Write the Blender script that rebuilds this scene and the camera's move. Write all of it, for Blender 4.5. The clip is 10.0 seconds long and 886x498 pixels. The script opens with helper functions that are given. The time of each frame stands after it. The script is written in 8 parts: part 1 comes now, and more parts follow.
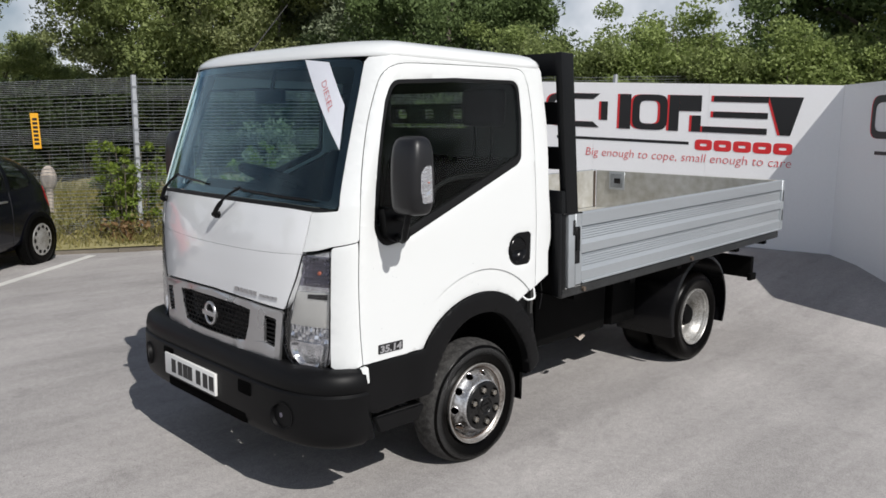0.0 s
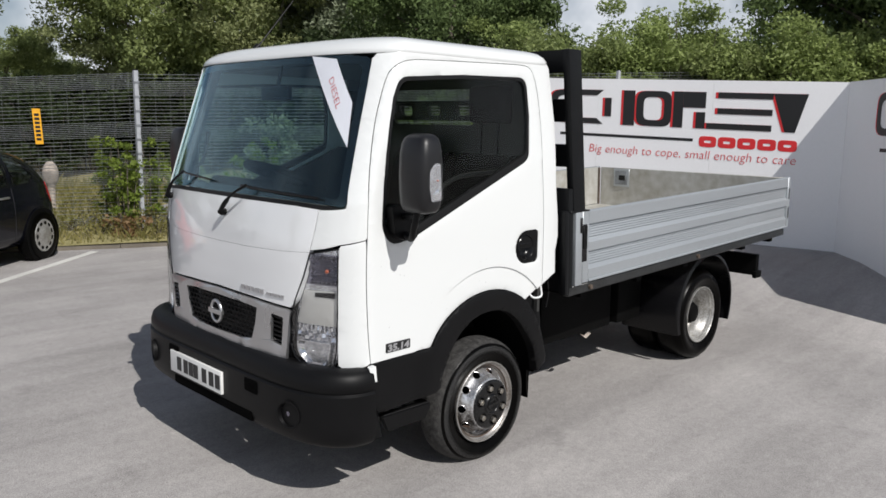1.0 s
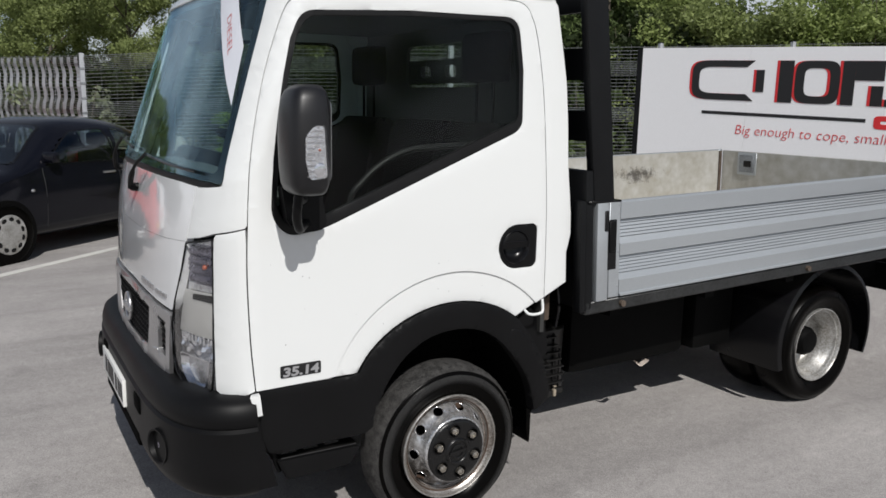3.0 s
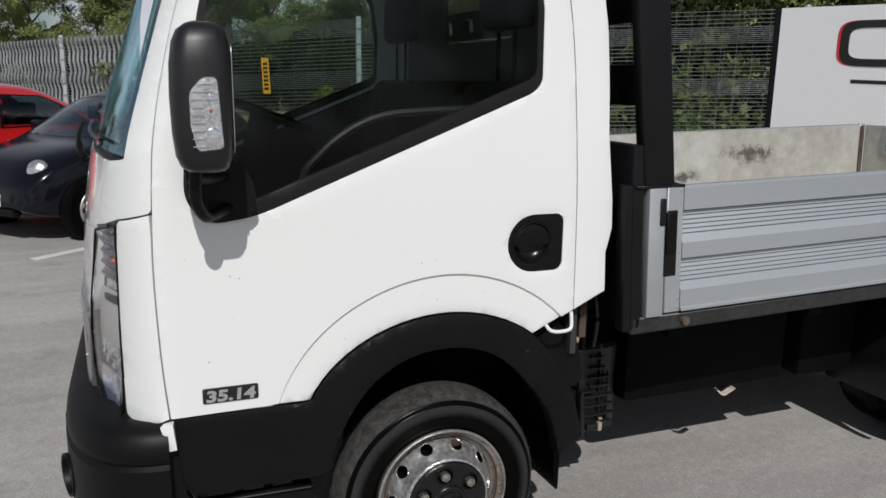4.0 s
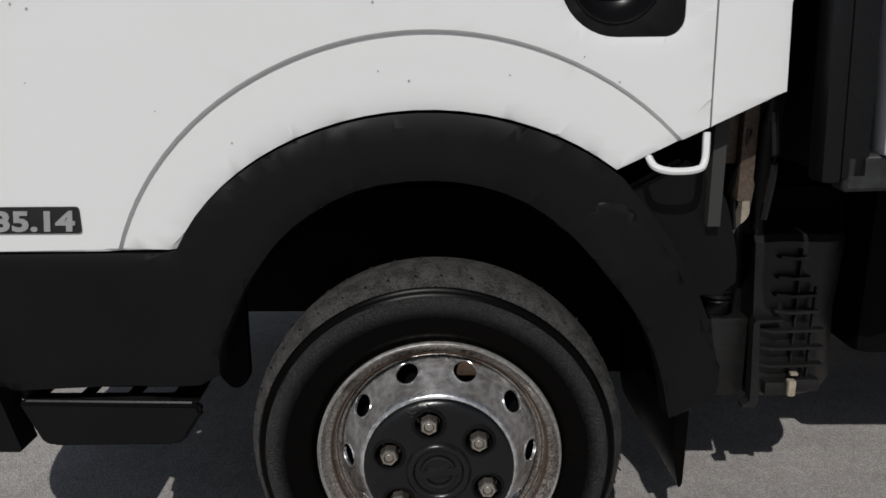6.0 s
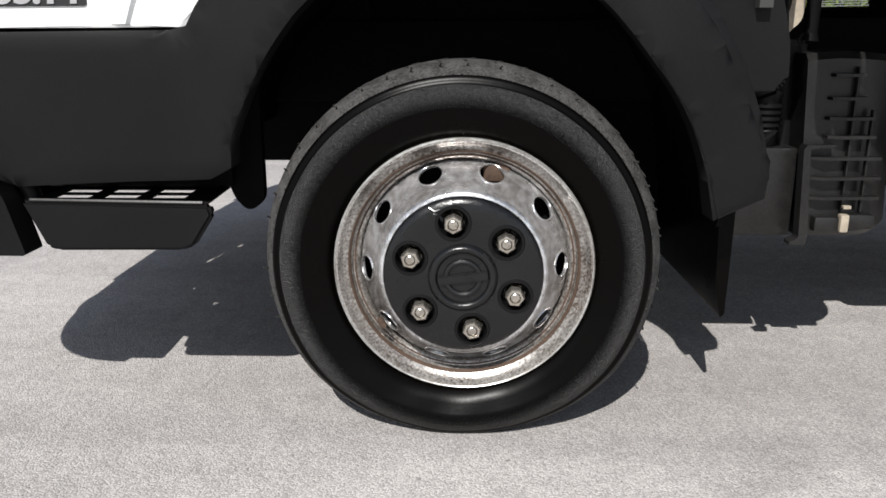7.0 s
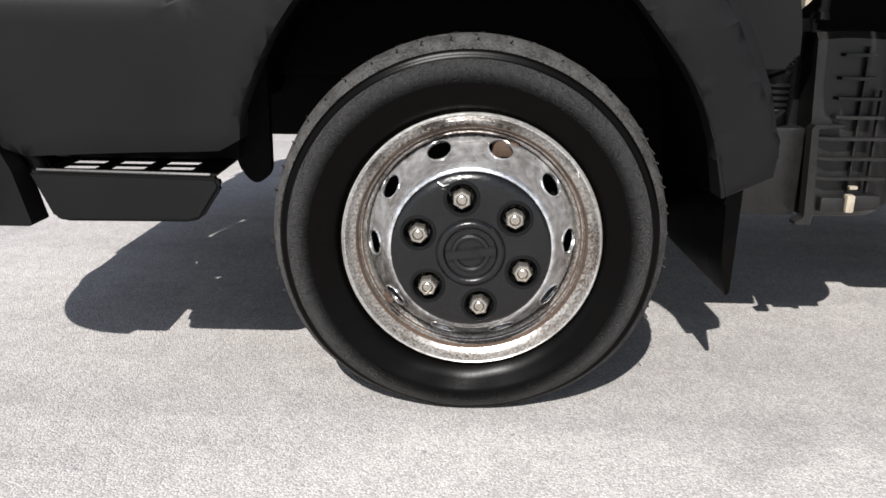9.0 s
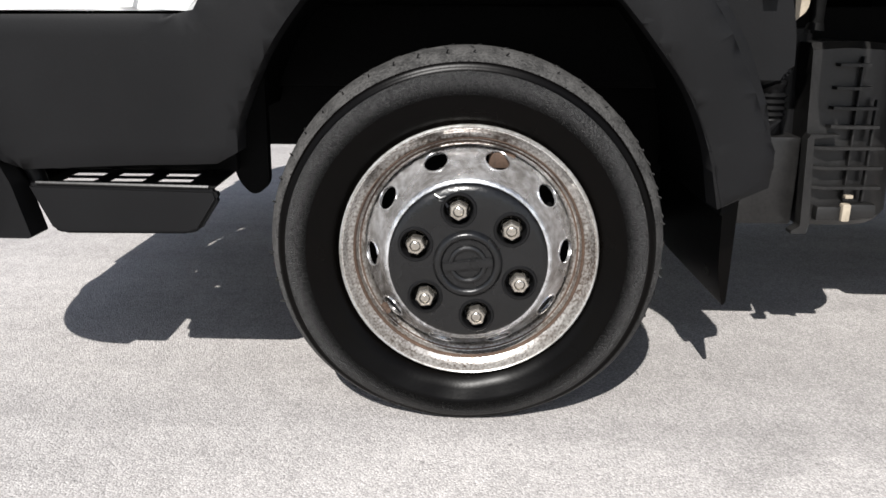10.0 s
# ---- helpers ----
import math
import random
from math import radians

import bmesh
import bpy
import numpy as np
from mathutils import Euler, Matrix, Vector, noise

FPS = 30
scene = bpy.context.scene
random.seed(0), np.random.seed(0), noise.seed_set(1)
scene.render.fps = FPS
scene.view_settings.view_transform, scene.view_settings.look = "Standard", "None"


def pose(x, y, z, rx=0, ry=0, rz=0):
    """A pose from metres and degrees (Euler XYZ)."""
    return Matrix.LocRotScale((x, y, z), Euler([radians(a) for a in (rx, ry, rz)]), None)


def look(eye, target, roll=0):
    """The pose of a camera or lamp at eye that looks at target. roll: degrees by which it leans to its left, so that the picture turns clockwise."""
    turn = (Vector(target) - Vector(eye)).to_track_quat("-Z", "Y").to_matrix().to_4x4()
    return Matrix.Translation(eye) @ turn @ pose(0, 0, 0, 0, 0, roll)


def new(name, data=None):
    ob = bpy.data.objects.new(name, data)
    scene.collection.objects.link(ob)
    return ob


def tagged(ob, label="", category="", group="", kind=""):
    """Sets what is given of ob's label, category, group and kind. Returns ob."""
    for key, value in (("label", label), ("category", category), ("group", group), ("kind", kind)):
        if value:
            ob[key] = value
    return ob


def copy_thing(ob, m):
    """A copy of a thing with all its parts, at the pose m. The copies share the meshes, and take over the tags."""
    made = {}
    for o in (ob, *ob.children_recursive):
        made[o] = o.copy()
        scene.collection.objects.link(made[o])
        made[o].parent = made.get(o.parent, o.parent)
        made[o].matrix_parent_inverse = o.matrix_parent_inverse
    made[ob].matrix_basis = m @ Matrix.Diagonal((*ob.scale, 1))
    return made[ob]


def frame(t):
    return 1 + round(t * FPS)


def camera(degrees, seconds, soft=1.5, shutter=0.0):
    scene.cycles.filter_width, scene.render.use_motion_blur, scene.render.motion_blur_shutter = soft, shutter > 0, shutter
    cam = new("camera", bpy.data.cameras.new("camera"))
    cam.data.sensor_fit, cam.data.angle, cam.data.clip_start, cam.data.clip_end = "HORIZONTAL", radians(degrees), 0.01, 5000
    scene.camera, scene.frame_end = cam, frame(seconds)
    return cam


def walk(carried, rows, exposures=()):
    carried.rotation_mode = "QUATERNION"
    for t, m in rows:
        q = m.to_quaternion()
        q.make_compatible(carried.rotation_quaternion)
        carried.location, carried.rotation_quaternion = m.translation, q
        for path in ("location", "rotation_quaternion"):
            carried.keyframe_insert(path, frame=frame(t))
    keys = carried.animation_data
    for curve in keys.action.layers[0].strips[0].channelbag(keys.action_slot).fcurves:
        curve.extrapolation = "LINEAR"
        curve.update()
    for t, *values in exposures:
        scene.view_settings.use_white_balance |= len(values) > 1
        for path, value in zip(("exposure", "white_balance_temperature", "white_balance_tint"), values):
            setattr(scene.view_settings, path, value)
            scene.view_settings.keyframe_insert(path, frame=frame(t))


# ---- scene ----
cam = camera(59.5, 10.0, soft=1.6)
PATH = [
    (0, (-2.841, -2.537, 1.756), (-1.442, -1.143, 1.445), 0.7),
    (0.5, (-2.838, -2.519, 1.754), (-1.442, -1.122, 1.438), 0.5),
    (1, (-2.849, -2.497, 1.763), (-1.451, -1.103, 1.441), 0.8),
    (1.5, (-2.709, -2.49, 1.737), (-1.345, -1.063, 1.417), -0.6),
    (2, (-2.313, -2.531, 1.713), (-1.034, -1.031, 1.379), -0.5),
    (2.2, (-2.155, -2.492, 1.693), (-0.902, -0.971, 1.353), -0.5),
    (3.3, (-1.277, -2.316, 1.638), (-0.364, -0.578, 1.259), 1.2),
    (3.5, (-1.125, -2.24, 1.606), (-0.274, -0.473, 1.216), 0.8),
    (4, (-0.792, -2.006, 1.6), (-0.091, -0.181, 1.176), 0.8),
    (4.5, (-0.489, -1.799, 1.59), (-0.027, 0.091, 1.13), 1.0),
    (5, (-0.277, -1.493, 1.557), (0.056, 0.413, 1.047), 1.0),
    (5.5, (-0.07, -1.253, 1.331), (0.077, 0.697, 0.91), 1.4),
    (5.7, (-0.01, -1.2015, 1.2205), (0.0105, 0.7435, 0.7595), 0.4),
    (5.9, (0.0325, -1.169, 1.1155), (-0.007, 0.755, 0.5815), -0.85),
    (6, (0.031, -1.167, 1.045), (0.002, 0.7605, 0.5225), -0.55),
    (6.2, (0.043, -1.168, 0.911), (-0.028, 0.776, 0.449), -0.6),
    (7.3, (0.022, -1.163, 0.712), (-0.074, 0.744, 0.119), -0.4),
    (7.5, (0.02, -1.161, 0.707), (-0.079, 0.74, 0.093), -0.4),
    (8, (0.019, -1.167, 0.712), (-0.077, 0.742, 0.121), 0.1),
    (8.5, (0.015, -1.171, 0.716), (-0.075, 0.74, 0.132), 0.2),
    (9, (0.01, -1.17, 0.714), (-0.073, 0.738, 0.12), 0.4),
    (9.5, (0.009, -1.171, 0.712), (-0.075, 0.737, 0.119), 0.4),
    (10, (0.015, -1.172, 0.727), (-0.069, 0.739, 0.142), 0.2),
]
EXPOSURES = [(0.0, -0.12), (2.2, -0.17), (3.3, -0.38), (4.5, -0.46), (5.5, -0.62), (6.0, -0.76), (6.2, -0.8), (7.3, 0.82), (10.0, 0.82)]
walk(cam, [(t, look(eye, target, roll)) for t, eye, target, roll in PATH], EXPOSURES)

from mathutils.geometry import delaunay_2d_cdt

# ---- light ----
SUN = Vector((-0.21, -0.99, 1.0)).normalized()
world = bpy.data.worlds.new("sky")
scene.world = world
world.use_nodes = True
wn, wl = world.node_tree.nodes, world.node_tree.links
sky = wn.new("ShaderNodeTexSky")
sky.sky_type, sky.sun_disc = "NISHITA", False
sky.sun_elevation = math.asin(SUN.z)
sky.sun_rotation = math.atan2(SUN.x, SUN.y)
sky.air_density, sky.dust_density, sky.ozone_density = 1.0, 0.7, 3.0
cl = wn.new("ShaderNodeTexNoise")
cl.inputs["Scale"].default_value, cl.inputs["Detail"].default_value, cl.inputs["Roughness"].default_value = 2.2, 6.0, 0.6
geo = wn.new("ShaderNodeTexCoord")
wl.new(geo.outputs["Generated"], cl.inputs["Vector"])
cr = wn.new("ShaderNodeValToRGB")
cr.color_ramp.elements[0].position, cr.color_ramp.elements[1].position = 0.36, 0.55
wl.new(cl.outputs["Fac"], cr.inputs["Fac"])
cm = wn.new("ShaderNodeMix")
cm.data_type = "RGBA"
cm.inputs[7].default_value = (18.5, 19.0, 20.2, 1)
fac = wn.new("ShaderNodeMath")
fac.operation = "MULTIPLY"
fac.inputs[1].default_value = 0.95
up = wn.new("ShaderNodeSeparateXYZ")
wl.new(geo.outputs["Generated"], up.inputs[0])
thin = wn.new("ShaderNodeMapRange")
for key, val in (("From Min", 0.05), ("From Max", 0.6), ("To Min", 1.0), ("To Max", 0.12)):
    thin.inputs[key].default_value = val
wl.new(up.outputs["Z"], thin.inputs["Value"])
amount = wn.new("ShaderNodeMath")
amount.operation = "MULTIPLY"
wl.new(cr.outputs["Color"], amount.inputs[0])
wl.new(thin.outputs["Result"], amount.inputs[1])
wl.new(amount.outputs[0], fac.inputs[0])
wl.new(fac.outputs[0], cm.inputs[0])
wl.new(sky.outputs["Color"], cm.inputs[6])
wl.new(cm.outputs[2], wn["Background"].inputs["Color"])
wn["Background"].inputs["Strength"].default_value = 0.052
sun_data = bpy.data.lights.new("sun", "SUN")
sun_data.energy, sun_data.angle, sun_data.color = 4.5, radians(0.53), (1.0, 0.972, 0.935)
sun = new("sun", sun_data)
sun.matrix_world = look(SUN * 50, (0, 0, 0))


# ---- materials ----
def material(name, colour, rough=0.5, metal=0.0, dark=0.8, scale=6.0, fine=90.0, bump=0.0, coat=0.0, spec=0.5, island=0.0, obj=0.0, tint=None, stretch=(1, 1, 1), rough_var=0.08, sharp=0.3):
    """Two scales of noise vary the colour between colour and colour * dark (or tint); bump is a height in metres."""
    m = bpy.data.materials.new(name)
    m.use_nodes = True
    n, l = m.node_tree.nodes, m.node_tree.links
    p = n["Principled BSDF"]
    tc = n.new("ShaderNodeTexCoord")
    mp = n.new("ShaderNodeMapping")
    mp.inputs["Scale"].default_value = stretch
    l.new(tc.outputs["Object"], mp.inputs["Vector"])
    big, small = n.new("ShaderNodeTexNoise"), n.new("ShaderNodeTexNoise")
    for t, sc, d in ((big, scale, 5), (small, fine, 3)):
        t.inputs["Scale"].default_value, t.inputs["Detail"].default_value = sc, d
        l.new(mp.outputs[0], t.inputs["Vector"])
    add = n.new("ShaderNodeMath")
    add.operation = "ADD"
    l.new(big.outputs["Fac"], add.inputs[0])
    l.new(small.outputs["Fac"], add.inputs[1])
    rmp = n.new("ShaderNodeMapRange")
    rmp.inputs["From Min"].default_value, rmp.inputs["From Max"].default_value = 1 - sharp, 1 + sharp
    l.new(add.outputs[0], rmp.inputs["Value"])
    last = rmp.outputs["Result"]
    if island or obj:
        if island:
            g = n.new("ShaderNodeNewGeometry")
            src, w = g.outputs["Random Per Island"], island
        else:
            g = n.new("ShaderNodeObjectInfo")
            src, w = g.outputs["Random"], obj
        mx = n.new("ShaderNodeMix")
        mx.inputs[0].default_value = w
        l.new(last, mx.inputs[2])
        l.new(src, mx.inputs[3])
        last = mx.outputs[0]
    mix = n.new("ShaderNodeMix")
    mix.data_type = "RGBA"
    lo = tint if tint else tuple(c * dark for c in colour)
    mix.inputs[6].default_value, mix.inputs[7].default_value = (*lo, 1), (*colour, 1)
    l.new(last, mix.inputs[0])
    l.new(mix.outputs[2], p.inputs["Base Color"])
    rr = n.new("ShaderNodeMapRange")
    rr.inputs["To Min"].default_value, rr.inputs["To Max"].default_value = max(0.02, rough - rough_var), min(1, rough + rough_var)
    l.new(big.outputs["Fac"], rr.inputs["Value"])
    l.new(rr.outputs["Result"], p.inputs["Roughness"])
    p.inputs["Metallic"].default_value = metal
    p.inputs["Coat Weight"].default_value = coat
    p.inputs["Coat Roughness"].default_value = 0.04
    p.inputs["Specular IOR Level"].default_value = spec
    if bump:
        b = n.new("ShaderNodeBump")
        b.inputs["Strength"].default_value, b.inputs["Distance"].default_value = 1.0, bump
        l.new(add.outputs[0], b.inputs["Height"])
        l.new(b.outputs["Normal"], p.inputs["Normal"])
    return m


def glass(name, tint, gloss=1.0, rough=0.01, sheen=(1, 1, 1)):
    """A thin pane: tinted see-through with Fresnel gloss."""
    m = bpy.data.materials.new(name)
    m.use_nodes = True
    n, l = m.node_tree.nodes, m.node_tree.links
    n.remove(n["Principled BSDF"])
    tr, gl, mx, lw = n.new("ShaderNodeBsdfTransparent"), n.new("ShaderNodeBsdfGlossy"), n.new("ShaderNodeMixShader"), n.new("ShaderNodeLayerWeight")
    tr.inputs["Color"].default_value = (*tint, 1)
    gl.inputs["Roughness"].default_value = rough
    gl.inputs["Color"].default_value = (*sheen, 1)
    lw.inputs["Blend"].default_value = 0.5
    pw, sc = n.new("ShaderNodeMath"), n.new("ShaderNodeMath")
    pw.operation, sc.operation = "POWER", "MULTIPLY_ADD"
    pw.inputs[1].default_value = 4.0
    sc.inputs[1].default_value, sc.inputs[2].default_value = 0.9 * gloss, 0.045 * gloss
    l.new(lw.outputs["Facing"], pw.inputs[0])
    l.new(pw.outputs[0], sc.inputs[0])
    l.new(sc.outputs[0], mx.inputs[0])
    l.new(tr.outputs[0], mx.inputs[1])
    l.new(gl.outputs[0], mx.inputs[2])
    l.new(mx.outputs[0], n["Material Output"].inputs["Surface"])
    return m


def foliage(name, colour, tint):
    m = material(name, colour, rough=0.55, tint=tint, scale=0.7, fine=5.0, island=0.5, spec=0.25)
    n, l = m.node_tree.nodes, m.node_tree.links
    p = n["Principled BSDF"]
    tl, mx = n.new("ShaderNodeBsdfTranslucent"), n.new("ShaderNodeMixShader")
    src = p.inputs["Base Color"].links[0].from_socket
    l.new(src, tl.inputs["Color"])
    mx.inputs[0].default_value = 0.42
    l.new(p.outputs[0], mx.inputs[1])
    l.new(tl.outputs[0], mx.inputs[2])
    l.new(mx.outputs[0], n["Material Output"].inputs["Surface"])
    return m


def tarmac():
    """Stone chips in grey binder, with stains, faint tyre tracks and patches."""
    m = bpy.data.materials.new("tarmac")
    m.use_nodes = True
    n, l = m.node_tree.nodes, m.node_tree.links
    p = n["Principled BSDF"]
    tc = n.new("ShaderNodeTexCoord")

    def tex(kind, scale, detail=4.0, stretch=None):
        t = n.new(kind)
        t.inputs["Scale"].default_value = scale
        if kind == "ShaderNodeTexNoise":
            t.inputs["Detail"].default_value = detail
        if stretch:
            mp = n.new("ShaderNodeMapping")
            mp.inputs["Scale"].default_value = stretch
            mp.inputs["Rotation"].default_value = (0, 0, 0.35)
            l.new(tc.outputs["Object"], mp.inputs["Vector"])
            l.new(mp.outputs[0], t.inputs["Vector"])
        else:
            l.new(tc.outputs["Object"], t.inputs["Vector"])
        return t

    def ramp(src, lo, hi, a, b):
        r = n.new("ShaderNodeMapRange")
        for k, v in (("From Min", lo), ("From Max", hi), ("To Min", a), ("To Max", b)):
            r.inputs[k].default_value = v
        l.new(src, r.inputs["Value"])
        return r.outputs["Result"]

    def times(a, b):
        k = n.new("ShaderNodeMath")
        k.operation = "MULTIPLY"
        l.new(a, k.inputs[0])
        l.new(b, k.inputs[1])
        return k.outputs[0]

    chips = tex("ShaderNodeTexVoronoi", 300.0)
    sep = n.new("ShaderNodeSeparateColor")
    l.new(chips.outputs["Color"], sep.inputs["Color"])
    v = ramp(sep.outputs[0], 0.0, 1.0, 0.74, 1.22)
    v = times(v, ramp(chips.outputs["Distance"], 0.0, 0.9, 1.08, 0.82))
    v = times(v, ramp(tex("ShaderNodeTexNoise", 22.0, 6.0).outputs["Fac"], 0.3, 0.7, 0.92, 1.06))
    v = times(v, ramp(tex("ShaderNodeTexNoise", 380.0, 3.0).outputs["Fac"], 0.3, 0.7, 0.7, 1.24))
    v = times(v, ramp(tex("ShaderNodeTexNoise", 0.7, 6.0).outputs["Fac"], 0.32, 0.68, 0.84, 1.1))
    v = times(v, ramp(tex("ShaderNodeTexNoise", 0.9, 5.0, (0.25, 2.0, 1)).outputs["Fac"], 0.35, 0.62, 0.88, 1.05))
    v = times(v, ramp(tex("ShaderNodeTexNoise", 3.1, 3.0).outputs["Fac"], 0.62, 0.76, 1.0, 0.84))
    v = times(v, ramp(tex("ShaderNodeTexNoise", 130.0, 2.0).outputs["Fac"], 0.69, 0.76, 1.0, 0.55))
    v = times(v, ramp(tex("ShaderNodeTexNoise", 48.0, 2.0).outputs["Fac"], 0.73, 0.78, 1.0, 0.6))
    v = times(v, ramp(tex("ShaderNodeTexNoise", 5.5, 8.0, (0.3, 1.6, 1)).outputs["Fac"], 0.3, 0.7, 0.93, 1.06))
    mix = n.new("ShaderNodeMix")
    mix.data_type, mix.blend_type = "RGBA", "MULTIPLY"
    mix.inputs[0].default_value = 1.0
    mix.inputs[6].default_value = (0.425, 0.403, 0.39, 1)
    l.new(v, mix.inputs[7])
    l.new(mix.outputs[2], p.inputs["Base Color"])
    p.inputs["Roughness"].default_value = 0.85
    p.inputs["Specular IOR Level"].default_value = 0.3
    b = n.new("ShaderNodeBump")
    b.inputs["Strength"].default_value, b.inputs["Distance"].default_value = 0.6, 0.0022
    l.new(chips.outputs["Distance"], b.inputs["Height"])
    b.invert = True
    l.new(b.outputs["Normal"], p.inputs["Normal"])
    return m


ASPHALT = tarmac()
LINE = material("road_paint", (0.72, 0.71, 0.67), rough=0.7, dark=0.7, scale=3.0, fine=120.0, bump=0.001)
CONCRETE = material("concrete", (0.2, 0.175, 0.14), rough=0.9, dark=0.6, scale=4.0, fine=80.0, bump=0.003)
SOIL = material("soil", (0.42, 0.36, 0.18), rough=0.95, scale=1.2, fine=30.0, bump=0.01, tint=(0.17, 0.16, 0.06))
WHITE = material("white_paint", (0.77, 0.785, 0.78), rough=0.24, dark=0.985, scale=1.5, fine=700.0, coat=0.6, rough_var=0.03)
SILVER = material("bonnet_white", (0.8, 0.81, 0.82), rough=0.16, dark=0.97, scale=2.0, fine=400.0, coat=1.0, rough_var=0.03)
BLACKP = material("black_plastic", (0.0055, 0.0055, 0.006), rough=0.48, spec=0.18, dark=0.6, scale=5.0, fine=420.0, bump=0.0001)
TRIM = material("grey_black_trim", (0.007, 0.007, 0.0075), rough=0.5, spec=0.3, dark=0.7, scale=5.0, fine=300.0, bump=0.0002)
GLOSSB = material("black_gloss", (0.007, 0.007, 0.008), rough=0.25, spec=0.3, dark=0.7, scale=6.0, fine=200.0)
RUBBER = material("tyre_rubber", (0.0006, 0.0005, 0.00045), rough=0.3, spec=0.085, scale=9.0, fine=260.0, bump=0.0001, tint=(0.0013, 0.001, 0.0008), rough_var=0.1)
TREAD = material("tyre_tread", (0.058, 0.056, 0.054), rough=0.9, scale=34.0, fine=240.0, bump=0.003, tint=(0.012, 0.0115, 0.011), sharp=0.2)
STEEL = material("steel_wheel", (0.84, 0.85, 0.87), rough=0.28, metal=0.84, scale=9.0, fine=75.0, tint=(0.36, 0.35, 0.34), bump=0.0005, rough_var=0.14, sharp=0.26)
RUSTY = material("rusty_steel", (0.15, 0.12, 0.095), rough=0.6, metal=0.3, scale=11.0, fine=150.0, tint=(0.08, 0.055, 0.04), bump=0.0006, sharp=0.2)
CHROME = material("chrome", (0.55, 0.55, 0.56), rough=0.3, metal=0.9, dark=0.95, scale=5, fine=200)
ALU = material("aluminium", (0.5, 0.53, 0.555), rough=0.46, metal=0.62, dark=0.88, scale=2.5, fine=220.0, stretch=(0.25, 1, 3), bump=0.0003)
ALUIN = material("worn_aluminium", (0.55, 0.548, 0.525), rough=0.55, metal=0.25, scale=1.9, fine=14.0, tint=(0.37, 0.35, 0.3), bump=0.0003)
RIM = material("dirty_rim", (0.66, 0.64, 0.61), rough=0.32, metal=0.72, scale=5.0, fine=230.0, tint=(0.11, 0.082, 0.064), bump=0.0006, sharp=0.24)
GALV = material("galvanised_steel", (0.36, 0.38, 0.4), rough=0.55, metal=0.5, dark=0.55, scale=9.0, fine=90.0)
RAIL = material("weathered_rail_steel", (0.045, 0.047, 0.048), rough=0.4, metal=0.3, dark=0.4, scale=7.0, fine=70.0)
DARKSTEEL = material("dark_painted_steel", (0.009, 0.0095, 0.0105), rough=0.42, spec=0.16, dark=0.65, scale=4.0, fine=160.0, bump=0.0003)
CHASSIS = material("chassis_black", (0.0035, 0.0035, 0.0035), rough=0.65, spec=0.08, dark=0.5, scale=8.0, fine=120.0, bump=0.0006)
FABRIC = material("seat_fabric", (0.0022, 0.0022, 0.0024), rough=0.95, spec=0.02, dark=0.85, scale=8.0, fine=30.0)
GREYIN = material("interior_grey", (0.035, 0.035, 0.034), rough=0.8, dark=0.8, scale=8.0, fine=200.0)
DASH = material("dashboard_plastic", (0.07, 0.08, 0.076), rough=0.6, dark=0.75, scale=8.0, fine=300.0, bump=0.0004)
# windscreen gloss tinted blue: the sky's blue is put into the reflection colour
SCREEN = glass("windscreen_glass", (0.82, 0.96, 0.99), 0.72, rough=0.03, sheen=(0.78, 0.92, 1.0))
PANE = glass("side_glass", (0.82, 0.86, 0.84), 0.24, rough=0.07)
LENS = glass("lamp_lens", (0.97, 0.975, 0.98), 0.8)
REFLECT = material("lamp_reflector", (0.86, 0.86, 0.88), rough=0.16, metal=0.85, dark=0.6, scale=26.0, fine=90.0, bump=0.0015, rough_var=0.1)
SMOKE = material("smoked_chrome", (0.3, 0.29, 0.36), rough=0.16, metal=0.9, dark=0.7, scale=40.0, fine=120.0, rough_var=0.05)
SPARK = material("faceted_chrome", (0.9, 0.9, 0.92), rough=0.1, metal=0.75, dark=0.55, scale=70.0, fine=150.0, bump=0.0025, rough_var=0.08)
GLINT = material("faceted_mirror", (0.92, 0.92, 0.94), rough=0.08, metal=0.9, dark=0.9, scale=55.0, fine=130.0, rough_var=0.04)
COVER = material("cover_plastic", (0.0065, 0.0065, 0.0068), rough=0.27, spec=0.42, dark=0.6, scale=16.0, fine=220.0, bump=0.0003, rough_var=0.14)
AMBER = material("amber_bulb", (0.42, 0.1, 0.05), rough=0.3, dark=0.8)
PLATEW = material("plate_white", (0.8, 0.8, 0.78), rough=0.35, dark=0.97, scale=4, fine=100)
INK = material("black_ink", (0.012, 0.012, 0.013), rough=0.45, dark=0.8)
REDINK = material("red_ink", (0.72, 0.03, 0.035), rough=0.45, dark=0.9)
BADGEG = material("badge_silver", (0.34, 0.34, 0.35), rough=0.35, dark=0.8)
BOARD = material("white_board", (0.94, 0.94, 0.95), rough=0.4, dark=0.965, scale=0.8, fine=40.0)
WIRE = material("galvanised_wire", (0.42, 0.44, 0.45), rough=0.5, metal=0.4, dark=0.75, scale=3.0, fine=60.0)
POSTG = material("galvanised_post", (0.5, 0.52, 0.55), rough=0.5, metal=0.3, dark=0.8, scale=6.0, fine=80.0)
YELLOW = material("yellow_sign", (0.85, 0.42, 0.02), rough=0.45, dark=0.85, scale=8, fine=60)
BARK = material("bark", (0.22, 0.19, 0.15), rough=0.9, scale=3.0, fine=25.0, tint=(0.06, 0.05, 0.04), bump=0.01)
BIRCH = material("birch_bark", (0.55, 0.52, 0.46), rough=0.8, scale=5.0, fine=18.0, tint=(0.12, 0.1, 0.08), bump=0.006, stretch=(1, 1, 3))
